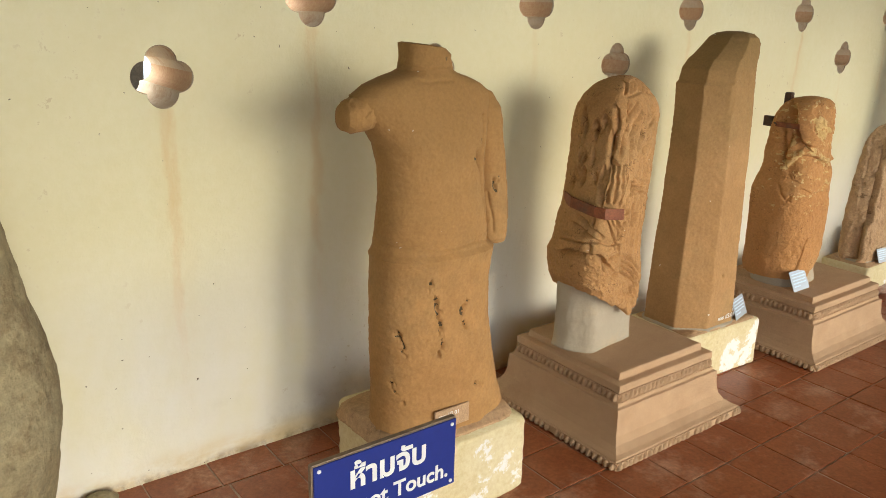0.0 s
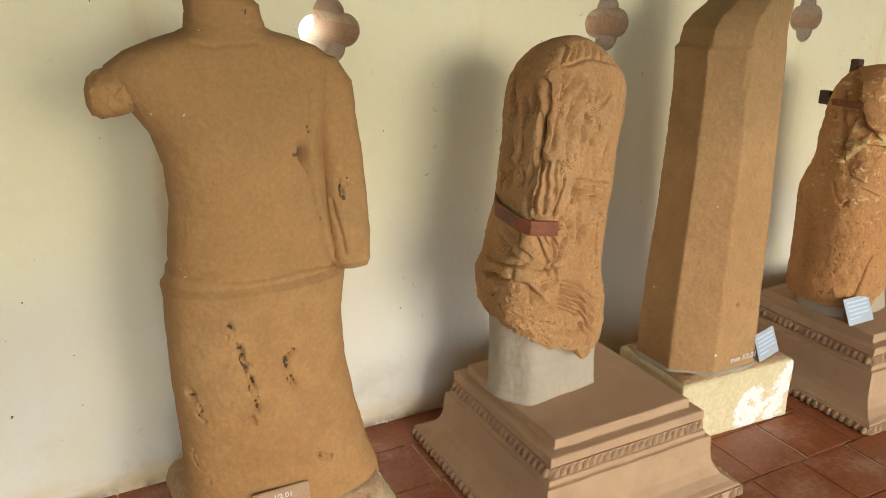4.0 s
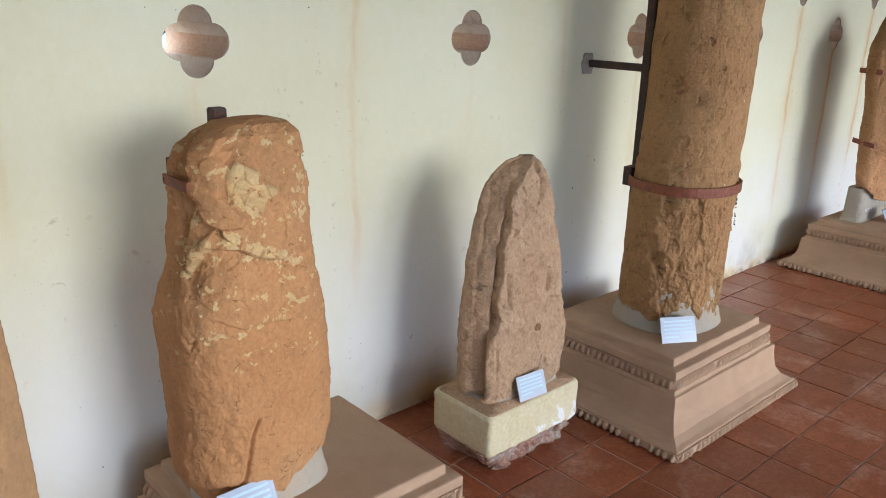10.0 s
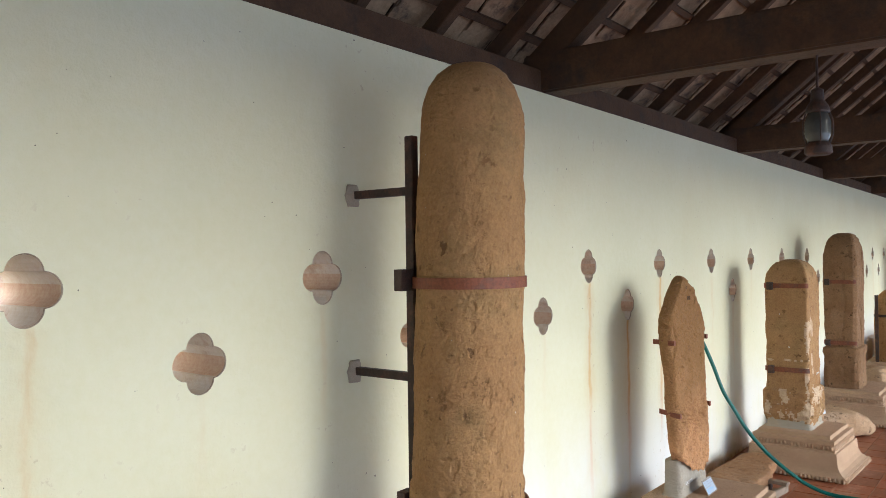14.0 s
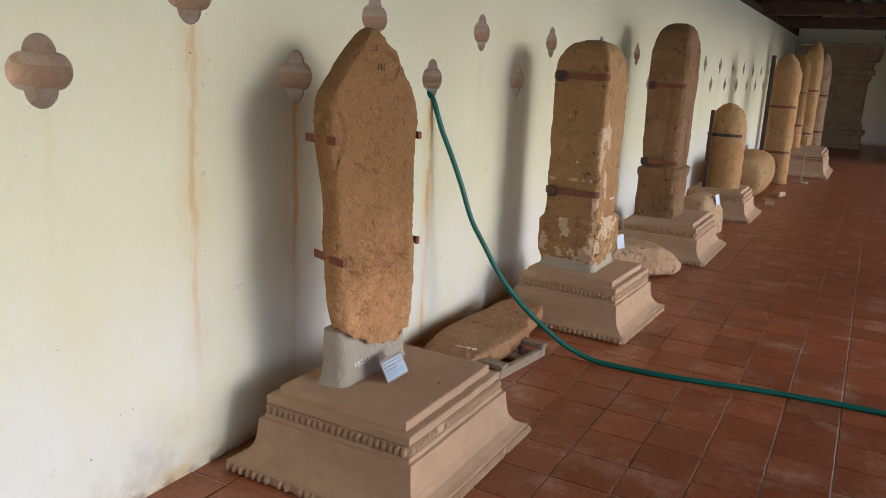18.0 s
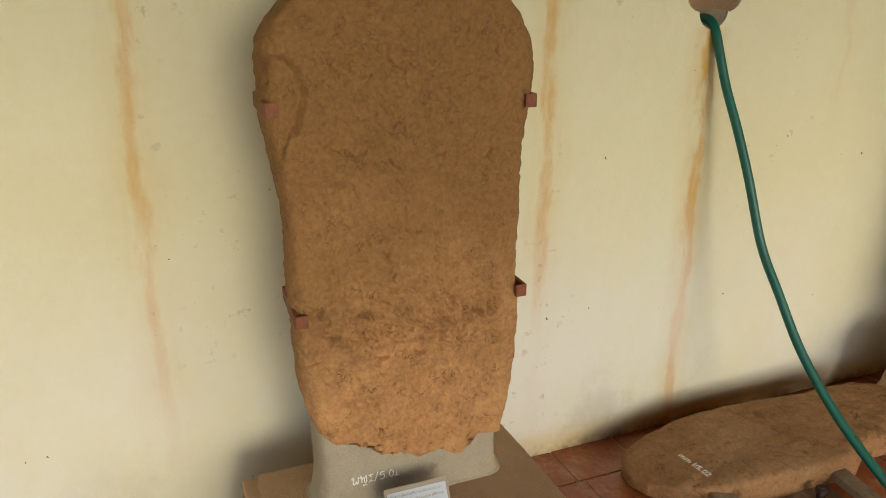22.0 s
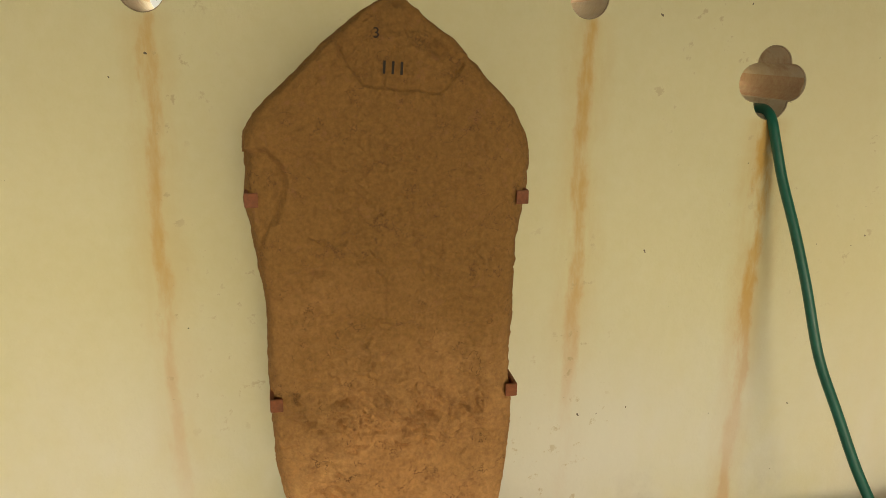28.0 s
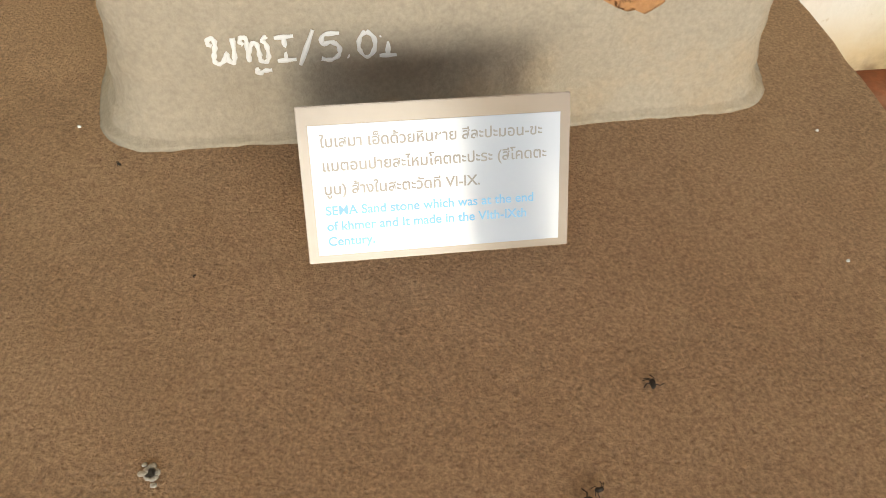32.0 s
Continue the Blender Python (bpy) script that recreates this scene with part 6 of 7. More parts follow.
def brushed(kind, m, size, r, parent):
    """One hand-painted character: flat paint strokes joined into one mesh."""
    bm = bmesh.new()
    for line in STROKES[kind]:
        pts = [Vector((x * size, y * size, 0)) for x, y in line]
        fine = []
        for k in range(len(pts) - 1):
            p0, p1, p2, p3 = [pts[max(0, min(len(pts) - 1, k + d))] for d in (-1, 0, 1, 2)]
            fine += [0.5 * (2 * p1 + (p2 - p0) * u + (2 * p0 - 5 * p1 + 4 * p2 - p3) * u * u + (3 * p1 - p0 - 3 * p2 + p3) * u ** 3) for u in (0.0, 0.25, 0.5, 0.75)]
        fine.append(pts[-1])
        rows_ = []
        for k, p in enumerate(fine):
            d = (fine[min(k + 1, len(fine) - 1)] - fine[max(k - 1, 0)]).normalized()
            side = Vector((-d.y, d.x, 0)) * r * (1 + 0.25 * math.sin(k * 1.7 + len(fine)))
            rows_.append([bm.verts.new(p + side), bm.verts.new(p + side * 0.4 + Vector((0, 0, 0.0006))), bm.verts.new(p - side * 0.4 + Vector((0, 0, 0.0006))), bm.verts.new(p - side)])
        for a, b in zip(rows_, rows_[1:]):
            for k in range(3):
                bm.faces.new((a[k], a[k + 1], b[k + 1], b[k]))
    ob = part("painted_character", bm, WHITE, parent)
    ob.matrix_basis = m
    return ob


run = 0.0
for ch, wide in (("tho", 0.92), ("ho", 1.02), ("I", 0.70), ("/", 0.56), ("5", 0.86), (".", 0.28), ("0", 0.66), ("1", 0.6)):
    brushed(ch, pose(-0.160 + run, -0.0432, 0.061, 86, 0, 0), 0.0215, 0.0015, t)
    run += 0.0215 * wide
text_part("top_number", "3", 0.030, pose(-0.035, -0.0165, 1.285, 87, 0, 0), INK, t)
text_part("ink_number", "111", 0.036, pose(-0.022, -0.0195, 1.216, 87, 4, 0), INK, t, bold=0.0008)


def main_card():
    w, h, tilt = 0.158, 0.094, 29
    t = thing("boundary_stone_card", 7.861, -0.577, 0.3385, "white laminated card with blue and dark print leaning on cement foot", "label card", rz=-0.4)
    m = pose(0, 0, 0, -tilt, 0, 0)
    sleeve = box_part("plastic_sleeve", -w / 2, w / 2, -0.0006, 0.0014, 0.0, h, SLEEVE, t, 0.0005, "clear plastic sleeve edge", m=m)
    paper = box_part("paper", -w / 2 + 0.006, w / 2 - 0.006, -0.0010, -0.0006, 0.005, h - 0.011, PLASTIC_CARD, t, 0, "glossy white paper", m=m)
    rows_ = [("ใบเสมา เฮ็ดด้วยหินชาย สีละปะมอน-ขะ", GREY_INK, 0.0088, 0.0705), ("แมตอนปายสะไหมโคตตะปะระ (สีโคดตะ", GREY_INK, 0.0088, 0.0565), ("บูน) ส้างในสะตะวัดที VI-IX.", GREY_INK, 0.0088, 0.0425), ("SEMA Sand stone which was at the end", BLUE_INK, 0.0078, 0.0300), ("of khmer and It made in the VIth-IXth", BLUE_INK, 0.0078, 0.0205), ("Century.", BLUE_INK, 0.0078, 0.0110)]
    for s, ink, size, z in rows_:
        text_part("text_line", s, size, m @ pose(-w / 2 + 0.012, -0.0012, z, 90, 0, 0), ink, paper, 0.0001, bold=0.0001)
    return t


SLEEVE = mat("clear_plastic", (0.27, 0.21, 0.15), (0.31, 0.245, 0.18), 9.0, 0.2, 0.0, 60, grain=0.05)
GREY_INK = mat("grey_ink", (0.20, 0.19, 0.18), (0.25, 0.24, 0.22), 9.0, 0.3, 0.0, 60)
BLUE_INK = mat("light_blue_ink", (0.10, 0.36, 0.62), (0.13, 0.40, 0.66), 9.0, 0.3, 0.0, 60)
main_card()

# dead insects, grains and a splash on the pedestal top
rb = random.Random(8)
SPLASH = mat("dried_lime", (0.52, 0.47, 0.40), (0.62, 0.58, 0.50), 200.0, 0.9, 0.2, 600)


def insect(x, y, r):
    t = thing("dead_insect", x, y, 0.3362, "tiny dark dead insect lying on the pedestal top", "insect remains", "specks on the pedestal", rz=rb.uniform(0, 360))
    stone("body", [(0, 0, 0, r, r * 0.5, 2.2), (r * 0.4, 0, 0, r * 0.9, r * 0.45, 2.2), (r * 0.75, 0, 0, r * 0.3, r * 0.2, 2)], INK, t, r * 0.25, 60, n=14, rows=5)
    for k in range(5):
        a = rb.uniform(0, 6.28)
        tube("leg", [(0, 0, r * 0.3), (math.cos(a) * r * 1.1, math.sin(a) * r * 1.1, r * 0.4), (math.cos(a + 0.4) * r * 1.8, math.sin(a + 0.4) * r * 1.8, 0.0004)], r * 0.09, INK, t)


for x, y, r in ((7.963, -0.68, 0.0055), (7.91, -0.739, 0.006), (7.826, -0.737, 0.004), (7.659, -0.474, 0.003), (7.714, -0.576, 0.0018), (7.918, -0.734, 0.004)):
    insect(x, y, 0.6 * r)
for x, y, r in ((8.15, -0.489, 0.0014), (8.113, -0.609, 0.0014), (7.772, -0.44, 0.0022), (7.627, -0.433, 0.0014)):
    t = thing("pale_grain", x, y, 0.3362, "tiny pale plaster grain on the pedestal top", "grain", "specks on the pedestal")
    stone("grain", [(0, 0, 0, r, r * 0.8, 2.2), (r * 0.8, 0, 0, r * 0.8, r * 0.6, 2.2), (r * 1.3, 0, 0, r * 0.3, r * 0.2, 2)], WHITE, t, r * 0.3, 60, n=10, rows=4)
t = thing("whitewash_splash", 7.7, -0.7, 0.3363, "dried whitewash splash on the pedestal top", "paint splash")
for k in range(16):
    a, d, r = rb.uniform(0, 6.28), abs(rb.gauss(0, 0.004)), rb.uniform(0.0008, 0.0028)
    stone("fleck", [(0, math.cos(a) * d, math.sin(a) * d, r, r * 0.8, 2.2), (0.0005, math.cos(a) * d, math.sin(a) * d, r * 0.6, r * 0.5, 2.2)], SPLASH, t, r * 0.3, 160, n=14, rows=2)

# flat stone on the floor, with a wooden tray frame
t = thing("fallen_slab", 9.22, -0.30, 0, "flat red-brown boundary slab lying propped on the tile floor", "fallen stone", rz=-4)
slab = [(-0.560, 0.05, -0.03, 0.03, 0.02, 4), (-0.53, 0.04, -0.025, 0.085, 0.035, 5), (-0.43, 0.01, -0.01, 0.145, 0.05, 6), (-0.3, 0, 0, 0.182, 0.06, 7), (-0.05, 0, 0.0, 0.185, 0.06, 8), (0.15, 0, 0.0, 0.175, 0.058, 8), (0.22, 0.02, 0.0, 0.15, 0.055, 8), (0.44, 0.03, 0.005, 0.14, 0.052, 8), (0.52, 0.03, 0.005, 0.11, 0.048, 6), (0.55, 0.03, 0.005, 0.09, 0.035, 5)]
o = stone("slab", slab, STONE_FALLEN, t, 0.009, 5, n=180, rows=180, seed=71, chip=0.0012)
o.matrix_basis = pose(0.02, -0.045, 0.082, 3, -2, 0) @ Matrix(((0, 0, 1, 0), (1, 0, 0, 0), (0, 1, 0, 0), (0, 0, 0, 1)))
text_part("painted_number", "mm I/5.02", 0.030, pose(-0.41, -0.070, 0.138, 2, 2, -78), WHITE, o.parent)
for k, (x_, y_) in enumerate(((-0.40, -0.02), (0.38, 0.0))):
    stone("prop_stone", [(0, x_, y_, 0.07, 0.12, 4), (0.03, x_, y_, 0.065, 0.11, 4)], BRICK, t, 0.006, 14, n=40, rows=4, seed=k)

t = thing("tray_frame", 9.06, -0.638, 0, "small weathered wooden frame with a bolt lying on the tiles", "wooden frame", rz=-7.3)
box_part("front_rail", -0.240, 0.240, 0.0, 0.032, 0, 0.052, WOOD, t)
box_part("back_rail", -0.240, 0.235, 0.235, 0.265, 0, 0.050, WOOD, t)
box_part("left_rail", -0.243, -0.170, -0.006, 0.275, 0.0535, 0.078, WOOD, t)
box_part("right_rail", 0.185, 0.246, -0.008, 0.270, 0.0535, 0.080, WOOD, t)
box_part("board", 0.03, 0.184, 0.034, 0.200, 0.010, 0.030, WOOD, t)
tube("bolt", [(0.11, 0.085, 0.028), (0.11, 0.085, 0.074)], 0.011, IRON_DARK, t)
tube("nut", [(0.11, 0.085, 0.056), (0.11, 0.085, 0.068)], 0.017, IRON_DARK, t)

# hose from the opening to the floor
hp = [(9.035, 0.30, 1.438), (9.04, 0.10, 1.430), (9.045, 0.03, 1.428), (9.048, -0.005, 1.400), (9.055, -0.03, 1.33), (9.068, -0.062, 1.23), (9.088, -0.115, 1.10), (9.107, -0.172, 0.95), (9.128, -0.237, 0.76), (9.153, -0.312, 0.62), (9.185, -0.41, 0.45), (9.23, -0.55, 0.28), (9.285, -0.72, 0.13), (9.32, -0.83, 0.06), (9.345, -0.95, 0.02), (9.355, -1.10, 0.014), (9.37, -1.30, 0.014), (9.415, -1.55, 0.014), (9.46, -1.75, 0.014), (9.505, -2.05, 0.014), (9.53, -2.40, 0.014), (9.50, -2.9, 0.014), (9.45, -3.4, 0.014), (9.45, -4.0, 0.014)]


def spline(pts, k=6):
    out = []
    for i in range(len(pts) - 1):
        p0, p1, p2, p3 = [Vector(pts[max(0, min(len(pts) - 1, i + d))]) for d in (-1, 0, 1, 2)]
        for j in range(k):
            u = j / k
            out.append(0.5 * (2 * p1 + (p2 - p0) * u + (2 * p0 - 5 * p1 + 4 * p2 - p3) * u * u + (3 * p1 - p0 - 3 * p2 + p3) * u ** 3))
    return out + [Vector(pts[-1])]


tagged(tube("garden_hose", spline(hp), 0.0145, HOSE), "green rubber garden hose hanging from a wall opening onto tiles", "hose")

# square stele
pedestal(10.210, -0.570, 0.300, 0.285, "moulded tan pedestal carrying a square stele", rz=-2)
t = thing("square_stele", 10.24, -0.49, 0.335, "square-edged tan stele with two red iron straps and worn base", "stele")
sculpt("cement_foot", [(0, 0, 0, 0.228, 0.196), (0.012, 0, 0, 0.218, 0.187), (0.06, 0, 0, 0.212, 0.181), (0.10, 0, 0, 0.200, 0.170)], [(-1, 1), (-1, -1), (1, -1), (1, 1)], CEMENT, t, "rough grey cement foot", n=160, rows=30, rounding=0.03, rough=0.006, freq=9, seed=4)


def stele_damage(f, q):
    base = step(f.z, 0.35, 0.32)
    f.d += base * (0.016 * facets(q[0] * 9, q[1] * 9, q[2] * 9) + 0.006 * layered(q[0] * 22, q[1] * 22, q[2] * 22, 4, 0.6))
    f.lip([(-0.30, 0.335), (-0.05, 0.352), (0.30, 0.345)], 0.04, 0.010)
    f.d -= 0.010 * base * step(f.x, -0.30, -0.24) * step(f.x, -0.12, -0.18)
    worn = layered(q[0] * 13, q[1] * 13, q[2] * 7, 5, 0.6)
    patch = step(worn, 0.12, 0.2) * step(np.abs(f.x + 0.14), 0.13, 0.06) * step(f.z, 1.05, 0.85)
    line = step(np.abs(f.z - 0.585 - 0.02 * (f.x + 0.3)), 0.014, 0.006) * step(f.x, -0.16, -0.2)
    f.d -= 0.003 * patch
    return np.maximum(np.maximum(patch, line * step(worn, -0.3, 0.0)), base * step(worn, 0.05, 0.2) * step(f.x, 0.22, 0.10))


sculpt("shaft", [(0.03, 0, 0, 0.200, 0.170), (0.07, 0, 0, 0.218, 0.186), (0.12, 0, 0, 0.236, 0.200), (0.31, 0, 0, 0.238, 0.200), (0.345, 0, 0, 0.214, 0.178), (0.6, 0, 0, 0.208, 0.172), (1.15, 0, 0, 0.217, 0.178), (1.25, 0, 0, 0.216, 0.177), (1.32, 0, 0, 0.200, 0.165), (1.38, 0, 0, 0.165, 0.140), (1.42, 0, 0, 0.118, 0.105), (1.445, 0, 0, 0.04, 0.04)], [(-1, 1), (-1, -1), (1, -1), (1, 1)], [STONE_COLUMN, STONE_WORN], t, n=240, rows=280, rounding=0.022, rough=0.006, freq=7, broken=0.002, grain=14, carve=stele_damage, seed=61)
for z in (0.50, 1.22):
    strap(t, 0, 0, z, 0.222, 0.185, 8, name="iron_strap", w=0.04, a0=90, a1=232)
    box_part("iron_block", -0.25, -0.20, 0.10, 0.15, z - 0.035, z + 0.03, IRON_DARK, t)
text_part("painted_number", "mm I/6", 0.035, pose(0.03, -0.18, 0.44, 90, 0, 0), WHITE, t)

# paw fragment
t = thing("paw_fragment", 11.45, -0.48, 0, "broken carved tan stone paw fragment lying on the floor", "stone fragment", rz=-12)
o = stone("block", [(-0.42, 0, 0, 0.20, 0.10, 5), (-0.2, 0, 0, 0.23, 0.13, 5), (0.15, 0, 0, 0.24, 0.13, 5), (0.33, 0, -0.03, 0.22, 0.10, 4), (0.42, 0, -0.06, 0.16, 0.05, 3)], STONE_PALE, t, 0.012, 7, n=90, rows=80, seed=83)
o.matrix_basis = pose(0.05, 0.0, 0.135, 0, 0, -32) @ Matrix(((0, 0, 1, 0), (1, 0, 0, 0), (0, 1, 0, 0), (0, 0, 0, 1)))
card(11.22, -0.52, 0.255, w=0.09, h=0.11, tilt=12, rz=-20)

# tall cracked pillar
pedestal(12.66, -0.565, 0.40, 0.285, "moulded tan pedestal carrying a tall cracked pillar")
t = thing("cracked_pillar", 12.60, -0.47, 0.335, "tall cracked tan pillar stele with iron straps, coloured as in shade", "stele")


def pillar_cracks(f, q):
    f.cut([(0.06, 0.46), (0.02, 0.75), (0.08, 1.0), (0.05, 1.22), (0.11, 1.52)], 0.008, 0.024).cut([(-0.36, 0.5), (-0.33, 0.9), (-0.36, 1.3)], 0.006, 0.014)
    low = step(f.z, 0.38, 0.30) * step(f.x, -0.12, -0.2)
    f.d += low * 0.020 * facets(q[0] * 10, q[1] * 10, q[2] * 8) - 0.010 * low


sculpt("shaft", [(0.0, 0, 0, 0.246, 0.176), (0.34, 0, 0, 0.244, 0.174), (0.39, 0, 0, 0.262, 0.186), (0.44, 0, 0, 0.260, 0.184), (0.455, 0, 0, 0.230, 0.156), (1.3, 0, 0, 0.254, 0.170), (1.46, 0.004, 0, 0.248, 0.165), (1.56, 0.02, 0, 0.215, 0.150), (1.64, 0.035, 0, 0.165, 0.128), (1.69, 0.045, 0, 0.11, 0.095), (1.71, 0.05, 0, 0.05, 0.05)], [(-1, 1), (-1, -0.8), (-0.86, -1), (0.86, -1), (1, -0.8), (1, 1)], STONE_DARK, t, n=200, rows=240, rounding=0.012, rough=0.006, freq=7, broken=0.002, grain=12, carve=pillar_cracks, seed=65)
for z in (0.50, 1.17):
    strap(t, 0, 0, z, 0.25, 0.172, 8, name="iron_strap", w=0.04, a0=90, a1=226)
    box_part("iron_block", -0.27, -0.22, 0.10, 0.15, z - 0.035, z + 0.03, IRON_DARK, t)
t = thing("moulding_fragment", 13.75, -0.62, 0, "broken tan stone moulding fragment on the floor", "stone fragment", rz=-10)
stone("block", [(0, 0, 0, 0.32, 0.20, 5), (0.22, 0, 0, 0.30, 0.19, 5), (0.36, 0.02, 0, 0.22, 0.13, 4), (0.40, 0.03, 0, 0.16, 0.08, 3)], STONE_PALE, t, 0.012, 7, n=70, rows=40, seed=87)
card(13.78, -0.80, 0.30, w=0.09, h=0.11, tilt=12, rz=-15)

# dark fragment leaning on the wall, and the round-topped post
t = thing("dark_stele_fragment", 14.15, -0.16, 0, "dark brown broken stele leaning against the cream wall", "stele")
o = stone("slab", [(0, 0, 0, 0.20, 0.08, 4), (0.9, 0, 0, 0.22, 0.08, 4), (1.1, 0.03, 0, 0.18, 0.07, 3.5), (1.18, 0.05, 0, 0.09, 0.05, 3)], STONE_GREY, t, 0.012, 6, n=60, rows=60, seed=90)
o.matrix_basis = pose(0, -0.06, 0, -4, 0, 0)
pedestal(15.1, -0.60, 0.31, 0.28, "moulded tan pedestal carrying a round-topped post")
t = thing("round_post", 15.06, -0.60, 0.335, "round-topped tan stone post with an iron bracket", "stele")
stone("post", soften([(0, 0, 0, 0.215, 0.21, 2.3), (0.5, 0, 0, 0.222, 0.215, 2.3), (0.75, 0, 0, 0.215, 0.205, 2.3), (0.88, 0, 0, 0.17, 0.165, 2.1), (0.95, 0, 0, 0.11, 0.11, 2), (0.98, 0, 0, 0.03, 0.03, 2)], 0.05), STONE, t, 0.006, 6, n=70, rows=70, seed=67)
box_part("iron_upright", -0.25, -0.215, 0.13, 0.17, 0.0, 0.9, IRON_DARK, t)
strap(t, 0, 0, 0.62, 0.228, 0.222, 2.3, name="iron_strap", w=0.035, a0=120, a1=235, material=IRON_DARK)
t = thing("stone_roller", 17.05, -0.62, 0, "barrel-shaped tan stone lying on the floor", "stone")
o = stone("barrel", [(-0.75, 0, 0, 0.22, 0.22, 2.2), (-0.7, 0, 0, 0.28, 0.28, 2.4), (0.0, 0, 0, 0.31, 0.31, 2.4), (0.7, 0, 0, 0.29, 0.29, 2.4), (0.76, 0, 0, 0.22, 0.22, 2.2)], STONE, t, 0.012, 5, n=70, rows=60, seed=69)
o.matrix_basis = pose(0, 0, 0.30, 0, 0, 0) @ Matrix(((0, 0, 1, 0), (1, 0, 0, 0), (0, 1, 0, 0), (0, 0, 0, 1)))
for x, y in ((16.4, -1.02), (17.3, -1.05)):
    t = thing("brick_chock", x, y, 0, "small tan brick lying on the floor beside a stone", "brick", "loose bricks", rz=random.uniform(-20, 20))
    box_part("brick", -0.14, 0.14, -0.06, 0.06, 0, 0.06, STONE_PALE, t, 0.006)

# far group of stones
pedestal(20.9, -0.88, 0.70, 0.50, "broad moulded tan pedestal under several tall stones", h=1.35)
far = [(18.9, -0.78, 0.0, 2.02, 0.20, 0.22, STONE, "tall tan stele with iron straps beside the wall"), (20.7, -0.83, 0.45, 1.62, 0.16, 0.15, STONE_RED, "carved red-tan stele standing on a broad pedestal"), (22.9, -0.86, 0.0, 2.42, 0.22, 0.17, STONE, "tall pointed tan stele beside the wall"), (24.6, -0.95, 0.0, 2.25, 0.2, 0.16, STONE_PALE, "tall pale tan stele near the gallery end")]
for k, (x, y, z, h, hx, hy, mt, lab) in enumerate(far):
    t = thing("far_stele", x, y, z, lab, "stele")
    stone("shaft", [(0, 0, 0, hx, hy, 3), (h * 0.85, 0, 0, hx, hy, 3), (h * 0.94, 0, 0, hx * 0.8, hy * 0.7, 2.6), (h, 0, 0, hx * 0.2, hy * 0.25, 2)], mt, t, 0.014, 5, n=60, rows=70, seed=101 + k)
    for zz in (0.25, 0.6):
        strap(t, 0, 0, h * zz, hx + 0.012, hy + 0.012, 3, name="iron_strap", w=0.04, a0=120, a1=240)
t = thing("iron_post", 18.55, -0.60, 0, "dark iron upright beside a tall stele", "post")
box_part("upright", -0.03, 0.03, -0.03, 0.03, 0, 1.98, IRON_DARK, t)
t = thing("thin_stand", 19.3, -1.18, 0, "thin grey metal stand with a round foot", "stand")
tube("pole", [(0, 0, 0.01), (0, 0, 0.75)], 0.012, WOOD, t)
tube("base", [(0, 0, 0.0), (0, 0, 0.02)], 0.12, WOOD, t)
tube("top_plate", [(-0.14, 0.03, 0.77), (0.14, -0.03, 0.75)], 0.012, WOOD, t)

# moulded masonry pier closing the gallery
t = thing("moulded_pier", 28.6, -0.9, 0, "peeling cream and brown moulded masonry pier at the gallery end", "pier")
t["kind"] = "structure"
pf = [(0.0, 0.10), (0.10, 0.10), (0.11, 0.06), (0.35, 0.05), (0.37, 0.12), (0.45, 0.12), (0.47, 0.04), (0.60, 0.02), (0.62, 0.0), (1.70, 0.0), (1.72, 0.04), (1.85, 0.06), (1.87, 0.12), (2.0, 0.13), (2.02, 0.07), (2.2, 0.09), (2.22, 0.18), (2.4, 0.24), (2.55, 0.25)]
stone("pier", [(z, 0, 0, 0.45 + o, 0.88 + o, 30) for z, o in pf], mat("peeling_pier_plaster", (0.42, 0.28, 0.15), (0.54, 0.41, 0.26), 2.0, 0.93, 0.4, 40, c=(0.40, 0.24, 0.12)), t, 0.012, 5, n=100, rows=80, seed=111, smooth=False)
tagged(box_part("lintel_wall", 28.3, 28.6, -2.0, 0.0, 2.62, 3.0, WALL, bevel=0.01), "short cream plaster wall above the end pier", "wall", kind="structure")


# hanging lanterns
def lantern(x, y, z):
    t = thing("hanging_lantern", x, y, z, "dark metal hanging lantern with a ribbed glass, under a tie beam", "lantern", "gallery lanterns")
    tube("rod", [(0, 0, 0.17), (0.0, 0, 0.42)], 0.006, IRON_DARK, t)
    stone("cap", [(0.07, 0, 0, 0.055, 0.055, 2), (0.10, 0, 0, 0.05, 0.05, 2), (0.13, 0, 0, 0.03, 0.03, 2), (0.18, 0, 0, 0.028, 0.028, 2), (0.19, 0, 0, 0.01, 0.01, 2)], IRON_DARK, t, 0.0, 1, n=24, rows=12)
    stone("glass", [(-0.07, 0, 0, 0.045, 0.045, 2), (-0.03, 0, 0, 0.058, 0.058, 2), (0.03, 0, 0, 0.058, 0.058, 2), (0.07, 0, 0, 0.045, 0.045, 2)], LAMP_GLASS, t, 0.0, 1, n=24, rows=10, label="dusty glass chimney")
    stone("base", [(-0.13, 0, 0, 0.05, 0.05, 2), (-0.12, 0, 0, 0.062, 0.062, 2), (-0.09, 0, 0, 0.06, 0.06, 2), (-0.07, 0, 0, 0.048, 0.048, 2)], IRON_DARK, t, 0.0, 1, n=24, rows=8)
    for k in range(4):
        a = k * math.pi / 2 + 0.4
        c, s = math.cos(a), math.sin(a)
        tube("guard_wire", [(c * 0.05, s * 0.05, -0.08), (c * 0.066, s * 0.066, -0.03), (c * 0.066, s * 0.066, 0.03), (c * 0.05, s * 0.05, 0.08)], 0.003, IRON_DARK, t)


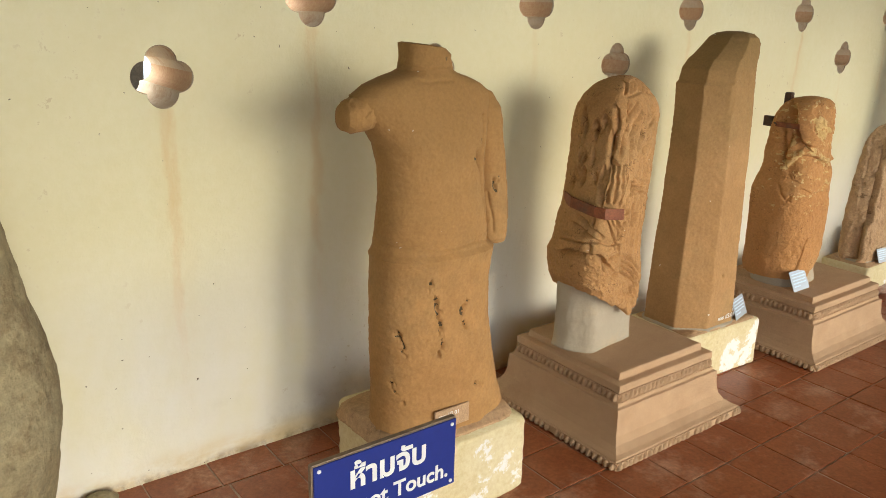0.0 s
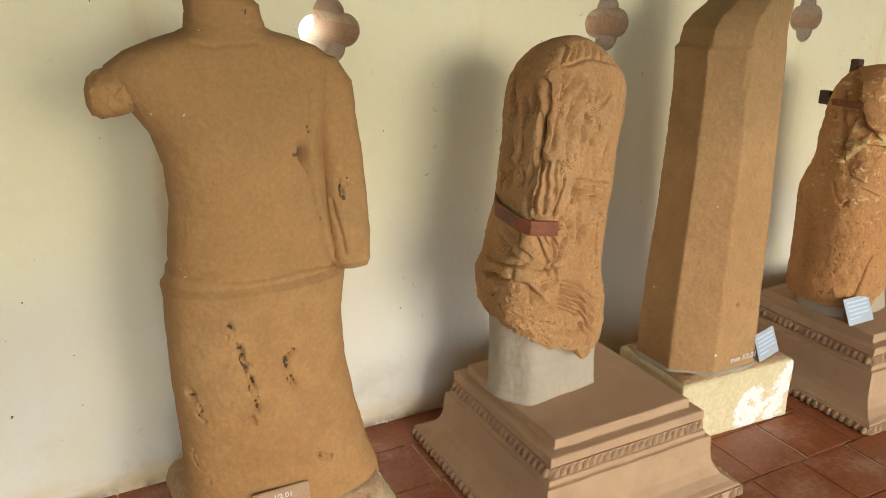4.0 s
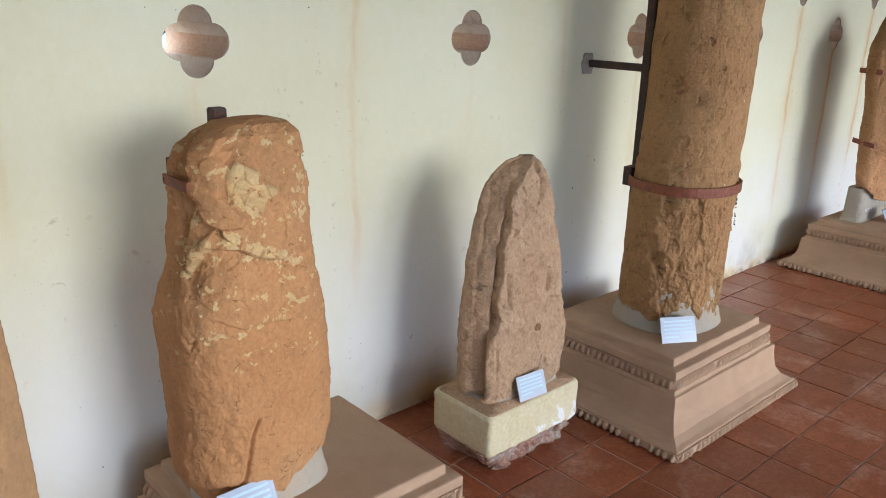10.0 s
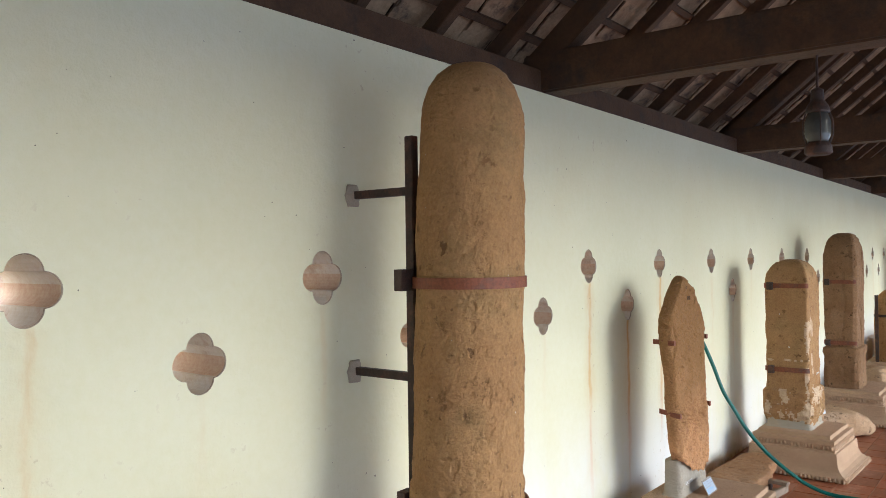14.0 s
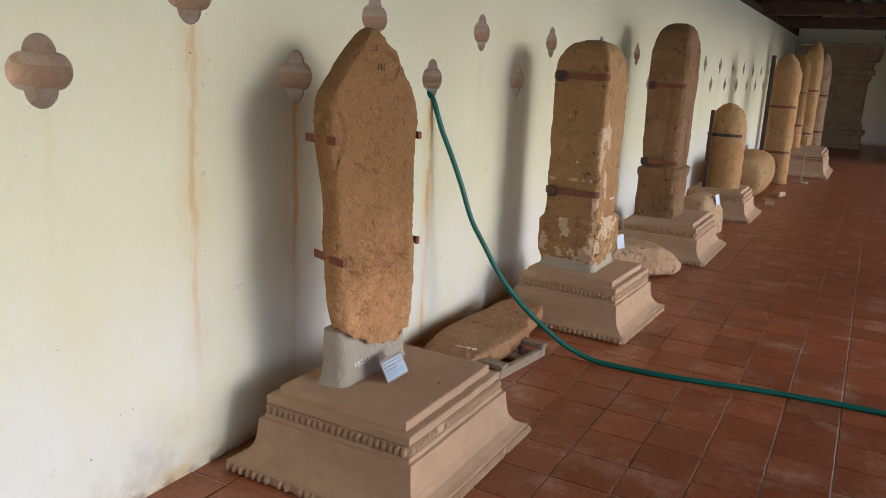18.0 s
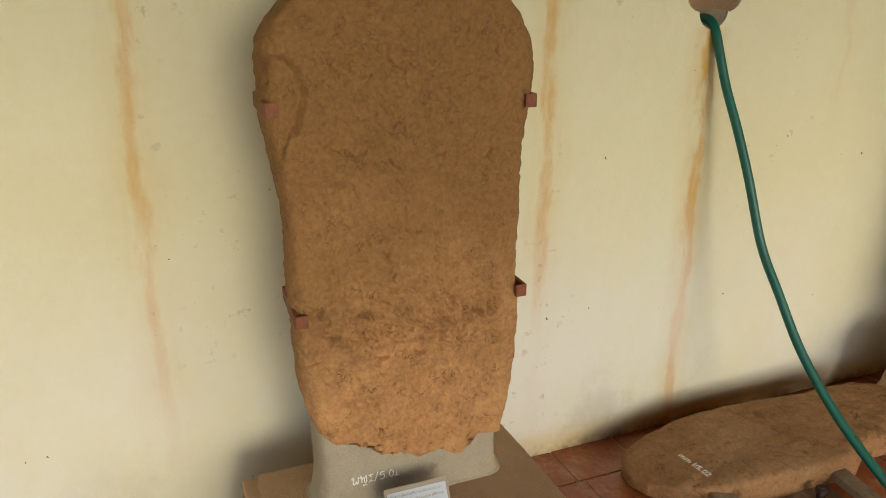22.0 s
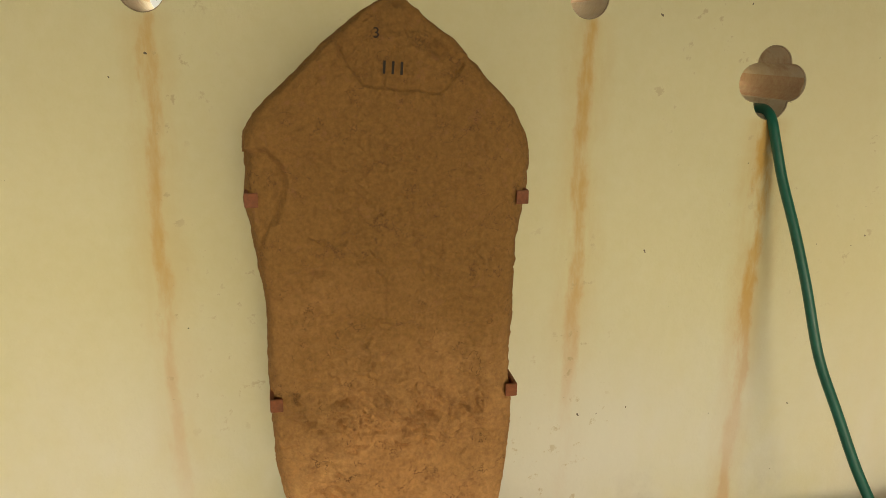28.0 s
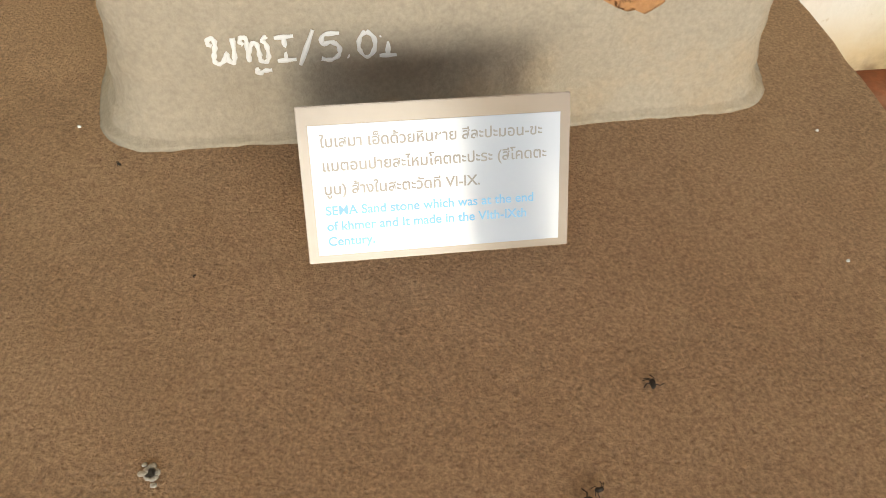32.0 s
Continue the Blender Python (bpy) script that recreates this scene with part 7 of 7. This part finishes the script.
LAMP_GLASS = mat("dusty_glass", (0.06, 0.06, 0.055), (0.09, 0.09, 0.08), 9.0, 0.25, 0.0, 60, grain=0.05)
lantern(6.96, -1.41, 2.44)
lantern(24.9, -1.9, 2.98)


# added emissive sheet behind the garden: bright haze that also lights the openings
HAZE = bpy.data.materials.new("hazy_glow_sheet")
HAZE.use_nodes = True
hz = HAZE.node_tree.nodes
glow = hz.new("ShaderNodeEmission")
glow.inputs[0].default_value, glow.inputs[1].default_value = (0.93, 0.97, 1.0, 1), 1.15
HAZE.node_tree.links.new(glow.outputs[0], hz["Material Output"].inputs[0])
tagged(obj("backdrop", [(-90, 13.5, -0.36), (110, 13.5, -0.36), (110, 13.5, 9), (-90, 13.5, 9)], [(0, 1, 2, 3)], HAZE), "pale glowing sheet standing in for hazy sky beyond the garden trees", "backdrop", kind="structure")


# garden seen through the openings
def garden():
    rg = random.Random(31)
    verts, faces = [], []
    for k in range(9000):
        x, y = rg.uniform(-2, 16), rg.uniform(2.2, 9.0)
        h, w, a = rg.uniform(0.15, 0.5), rg.uniform(0.006, 0.014), rg.uniform(0, 6.28)
        c, s_ = math.cos(a), math.sin(a)
        bx, by = rg.uniform(-0.12, 0.12), rg.uniform(-0.12, 0.12)
        i = len(verts)
        verts += [(x - c * w, y - s_ * w, -0.352), (x + c * w, y + s_ * w, -0.352), (x + bx * 0.4 + c * w * 0.7, y + by * 0.4 + s_ * w * 0.7, -0.35 + h * 0.6), (x + bx * 0.4 - c * w * 0.7, y + by * 0.4 - s_ * w * 0.7, -0.35 + h * 0.6), (x + bx, y + by, -0.35 + h)]
        faces += [(i, i + 1, i + 2, i + 3), (i + 3, i + 2, i + 4)]
    tagged(obj("grass", verts, faces, GRASS), "tall green and yellow garden grass outside the wall", "grass", kind="stuff")
    for x, y, h in ((-3.0, 11.5, 3.4), (3.2, 12, 3.8), (6.9, 11, 2.9), (9.6, 12, 3.6), (15.0, 11.5, 3.4), (21.0, 12, 3.8)):
        t = thing("garden_tree", x, y, -0.35, "leafy green tree standing in the garden outside", "tree", "garden trees")
        stone("trunk", [(0, 0, 0, 0.22, 0.22, 2), (0.3, 0, 0, 0.16, 0.16, 2), (h * 0.5, 0.1, 0, 0.11, 0.11, 2), (h * 0.85, 0.2, 0.1, 0.03, 0.03, 2)], BARK, t, 0.03, 3, n=16, rows=14, seed=x)
        for q in range(5):
            a = q * 1.26 + x
            z0 = h * (0.3 + 0.09 * q)
            tube("limb", [(0.05, 0, z0), (math.cos(a) * h * 0.12, math.sin(a) * h * 0.12, z0 + h * 0.12), (math.cos(a) * h * 0.24, math.sin(a) * h * 0.24, z0 + h * 0.2)], 0.045, BARK, t)
        verts, faces = [], []
        clumps = [(math.cos(q * 1.26 + x) * h * 0.24 * rg.uniform(0.5, 1.1), math.sin(q * 1.26 + x) * h * 0.24, h * (0.45 + 0.07 * q)) for q in range(8)]
        for k in range(1500):
            cx, cy, cz = rg.choice(clumps)
            r = h * 0.17
            p = Vector((rg.gauss(cx, r * 0.55), rg.gauss(cy, r * 0.55), rg.gauss(cz, r * 0.45)))
            u = Vector((rg.gauss(0, 1), rg.gauss(0, 1), rg.gauss(0, 0.6))).normalized() * rg.uniform(0.07, 0.15)
            w = u.cross(Vector((rg.gauss(0, 1), rg.gauss(0, 1), 1))).normalized() * 0.05
            i = len(verts)
            verts += [p - u, p + w, p + u, p - w]
            faces.append((i, i + 1, i + 2, i + 3))
        obj("crown", verts, faces, LEAF, t)


garden()


# ---- floor tiles ----
def build_tiles():
    size, joint = 0.25, 0.007
    rngt = random.Random(3)
    h = (size - joint) / 2
    bm_v = [(-h, -h, -0.012), (h, -h, -0.012), (h, h, -0.012), (-h, h, -0.012), (-h, -h, -0.0015), (h, -h, -0.0015), (h, h, -0.0015), (-h, h, -0.0015), (-h + 0.003, -h + 0.003, 0), (h - 0.003, -h + 0.003, 0), (h - 0.003, h - 0.003, 0), (-h + 0.003, h - 0.003, 0)]
    bm_f = [(0, 1, 5, 4), (1, 2, 6, 5), (2, 3, 7, 6), (3, 0, 4, 7), (4, 5, 9, 8), (5, 6, 10, 9), (6, 7, 11, 10), (7, 4, 8, 11), (8, 9, 10, 11)]
    me = bpy.data.meshes.new("floor_tile")
    me.from_pydata(bm_v, [], bm_f)
    me.materials.append(TILE)
    verts, faces = [], []
    for r in range(-1, 19):
        y = -0.18 - size * r - size / 2
        off = rngt.uniform(-0.05, 0.05) + 0.08
        for c in range(int((30.4 - X0) / size)):
            x = X0 + size / 2 + c * size + off
            dz, tx, ty = rngt.uniform(-0.0015, 0.0005), rngt.uniform(-0.25, 0.25), rngt.uniform(-0.25, 0.25)
            m = pose(x + rngt.uniform(-0.002, 0.002), y, dz, tx, ty, rngt.uniform(-0.3, 0.3))
            if 3.2 < x < 11.2 and 1 <= r <= 8:
                o = new("floor_tile", me)
                o.parent = floor
                o.matrix_basis = m
            else:
                k = len(verts)
                verts += [tuple(m @ Vector(v)) for v in bm_v]
                faces += [tuple(i + k for i in f_) for f_ in bm_f]
    rest = obj("floor_tile_field", verts, faces, TILE, floor)
    tagged(rest, kind="stuff")


build_tiles()
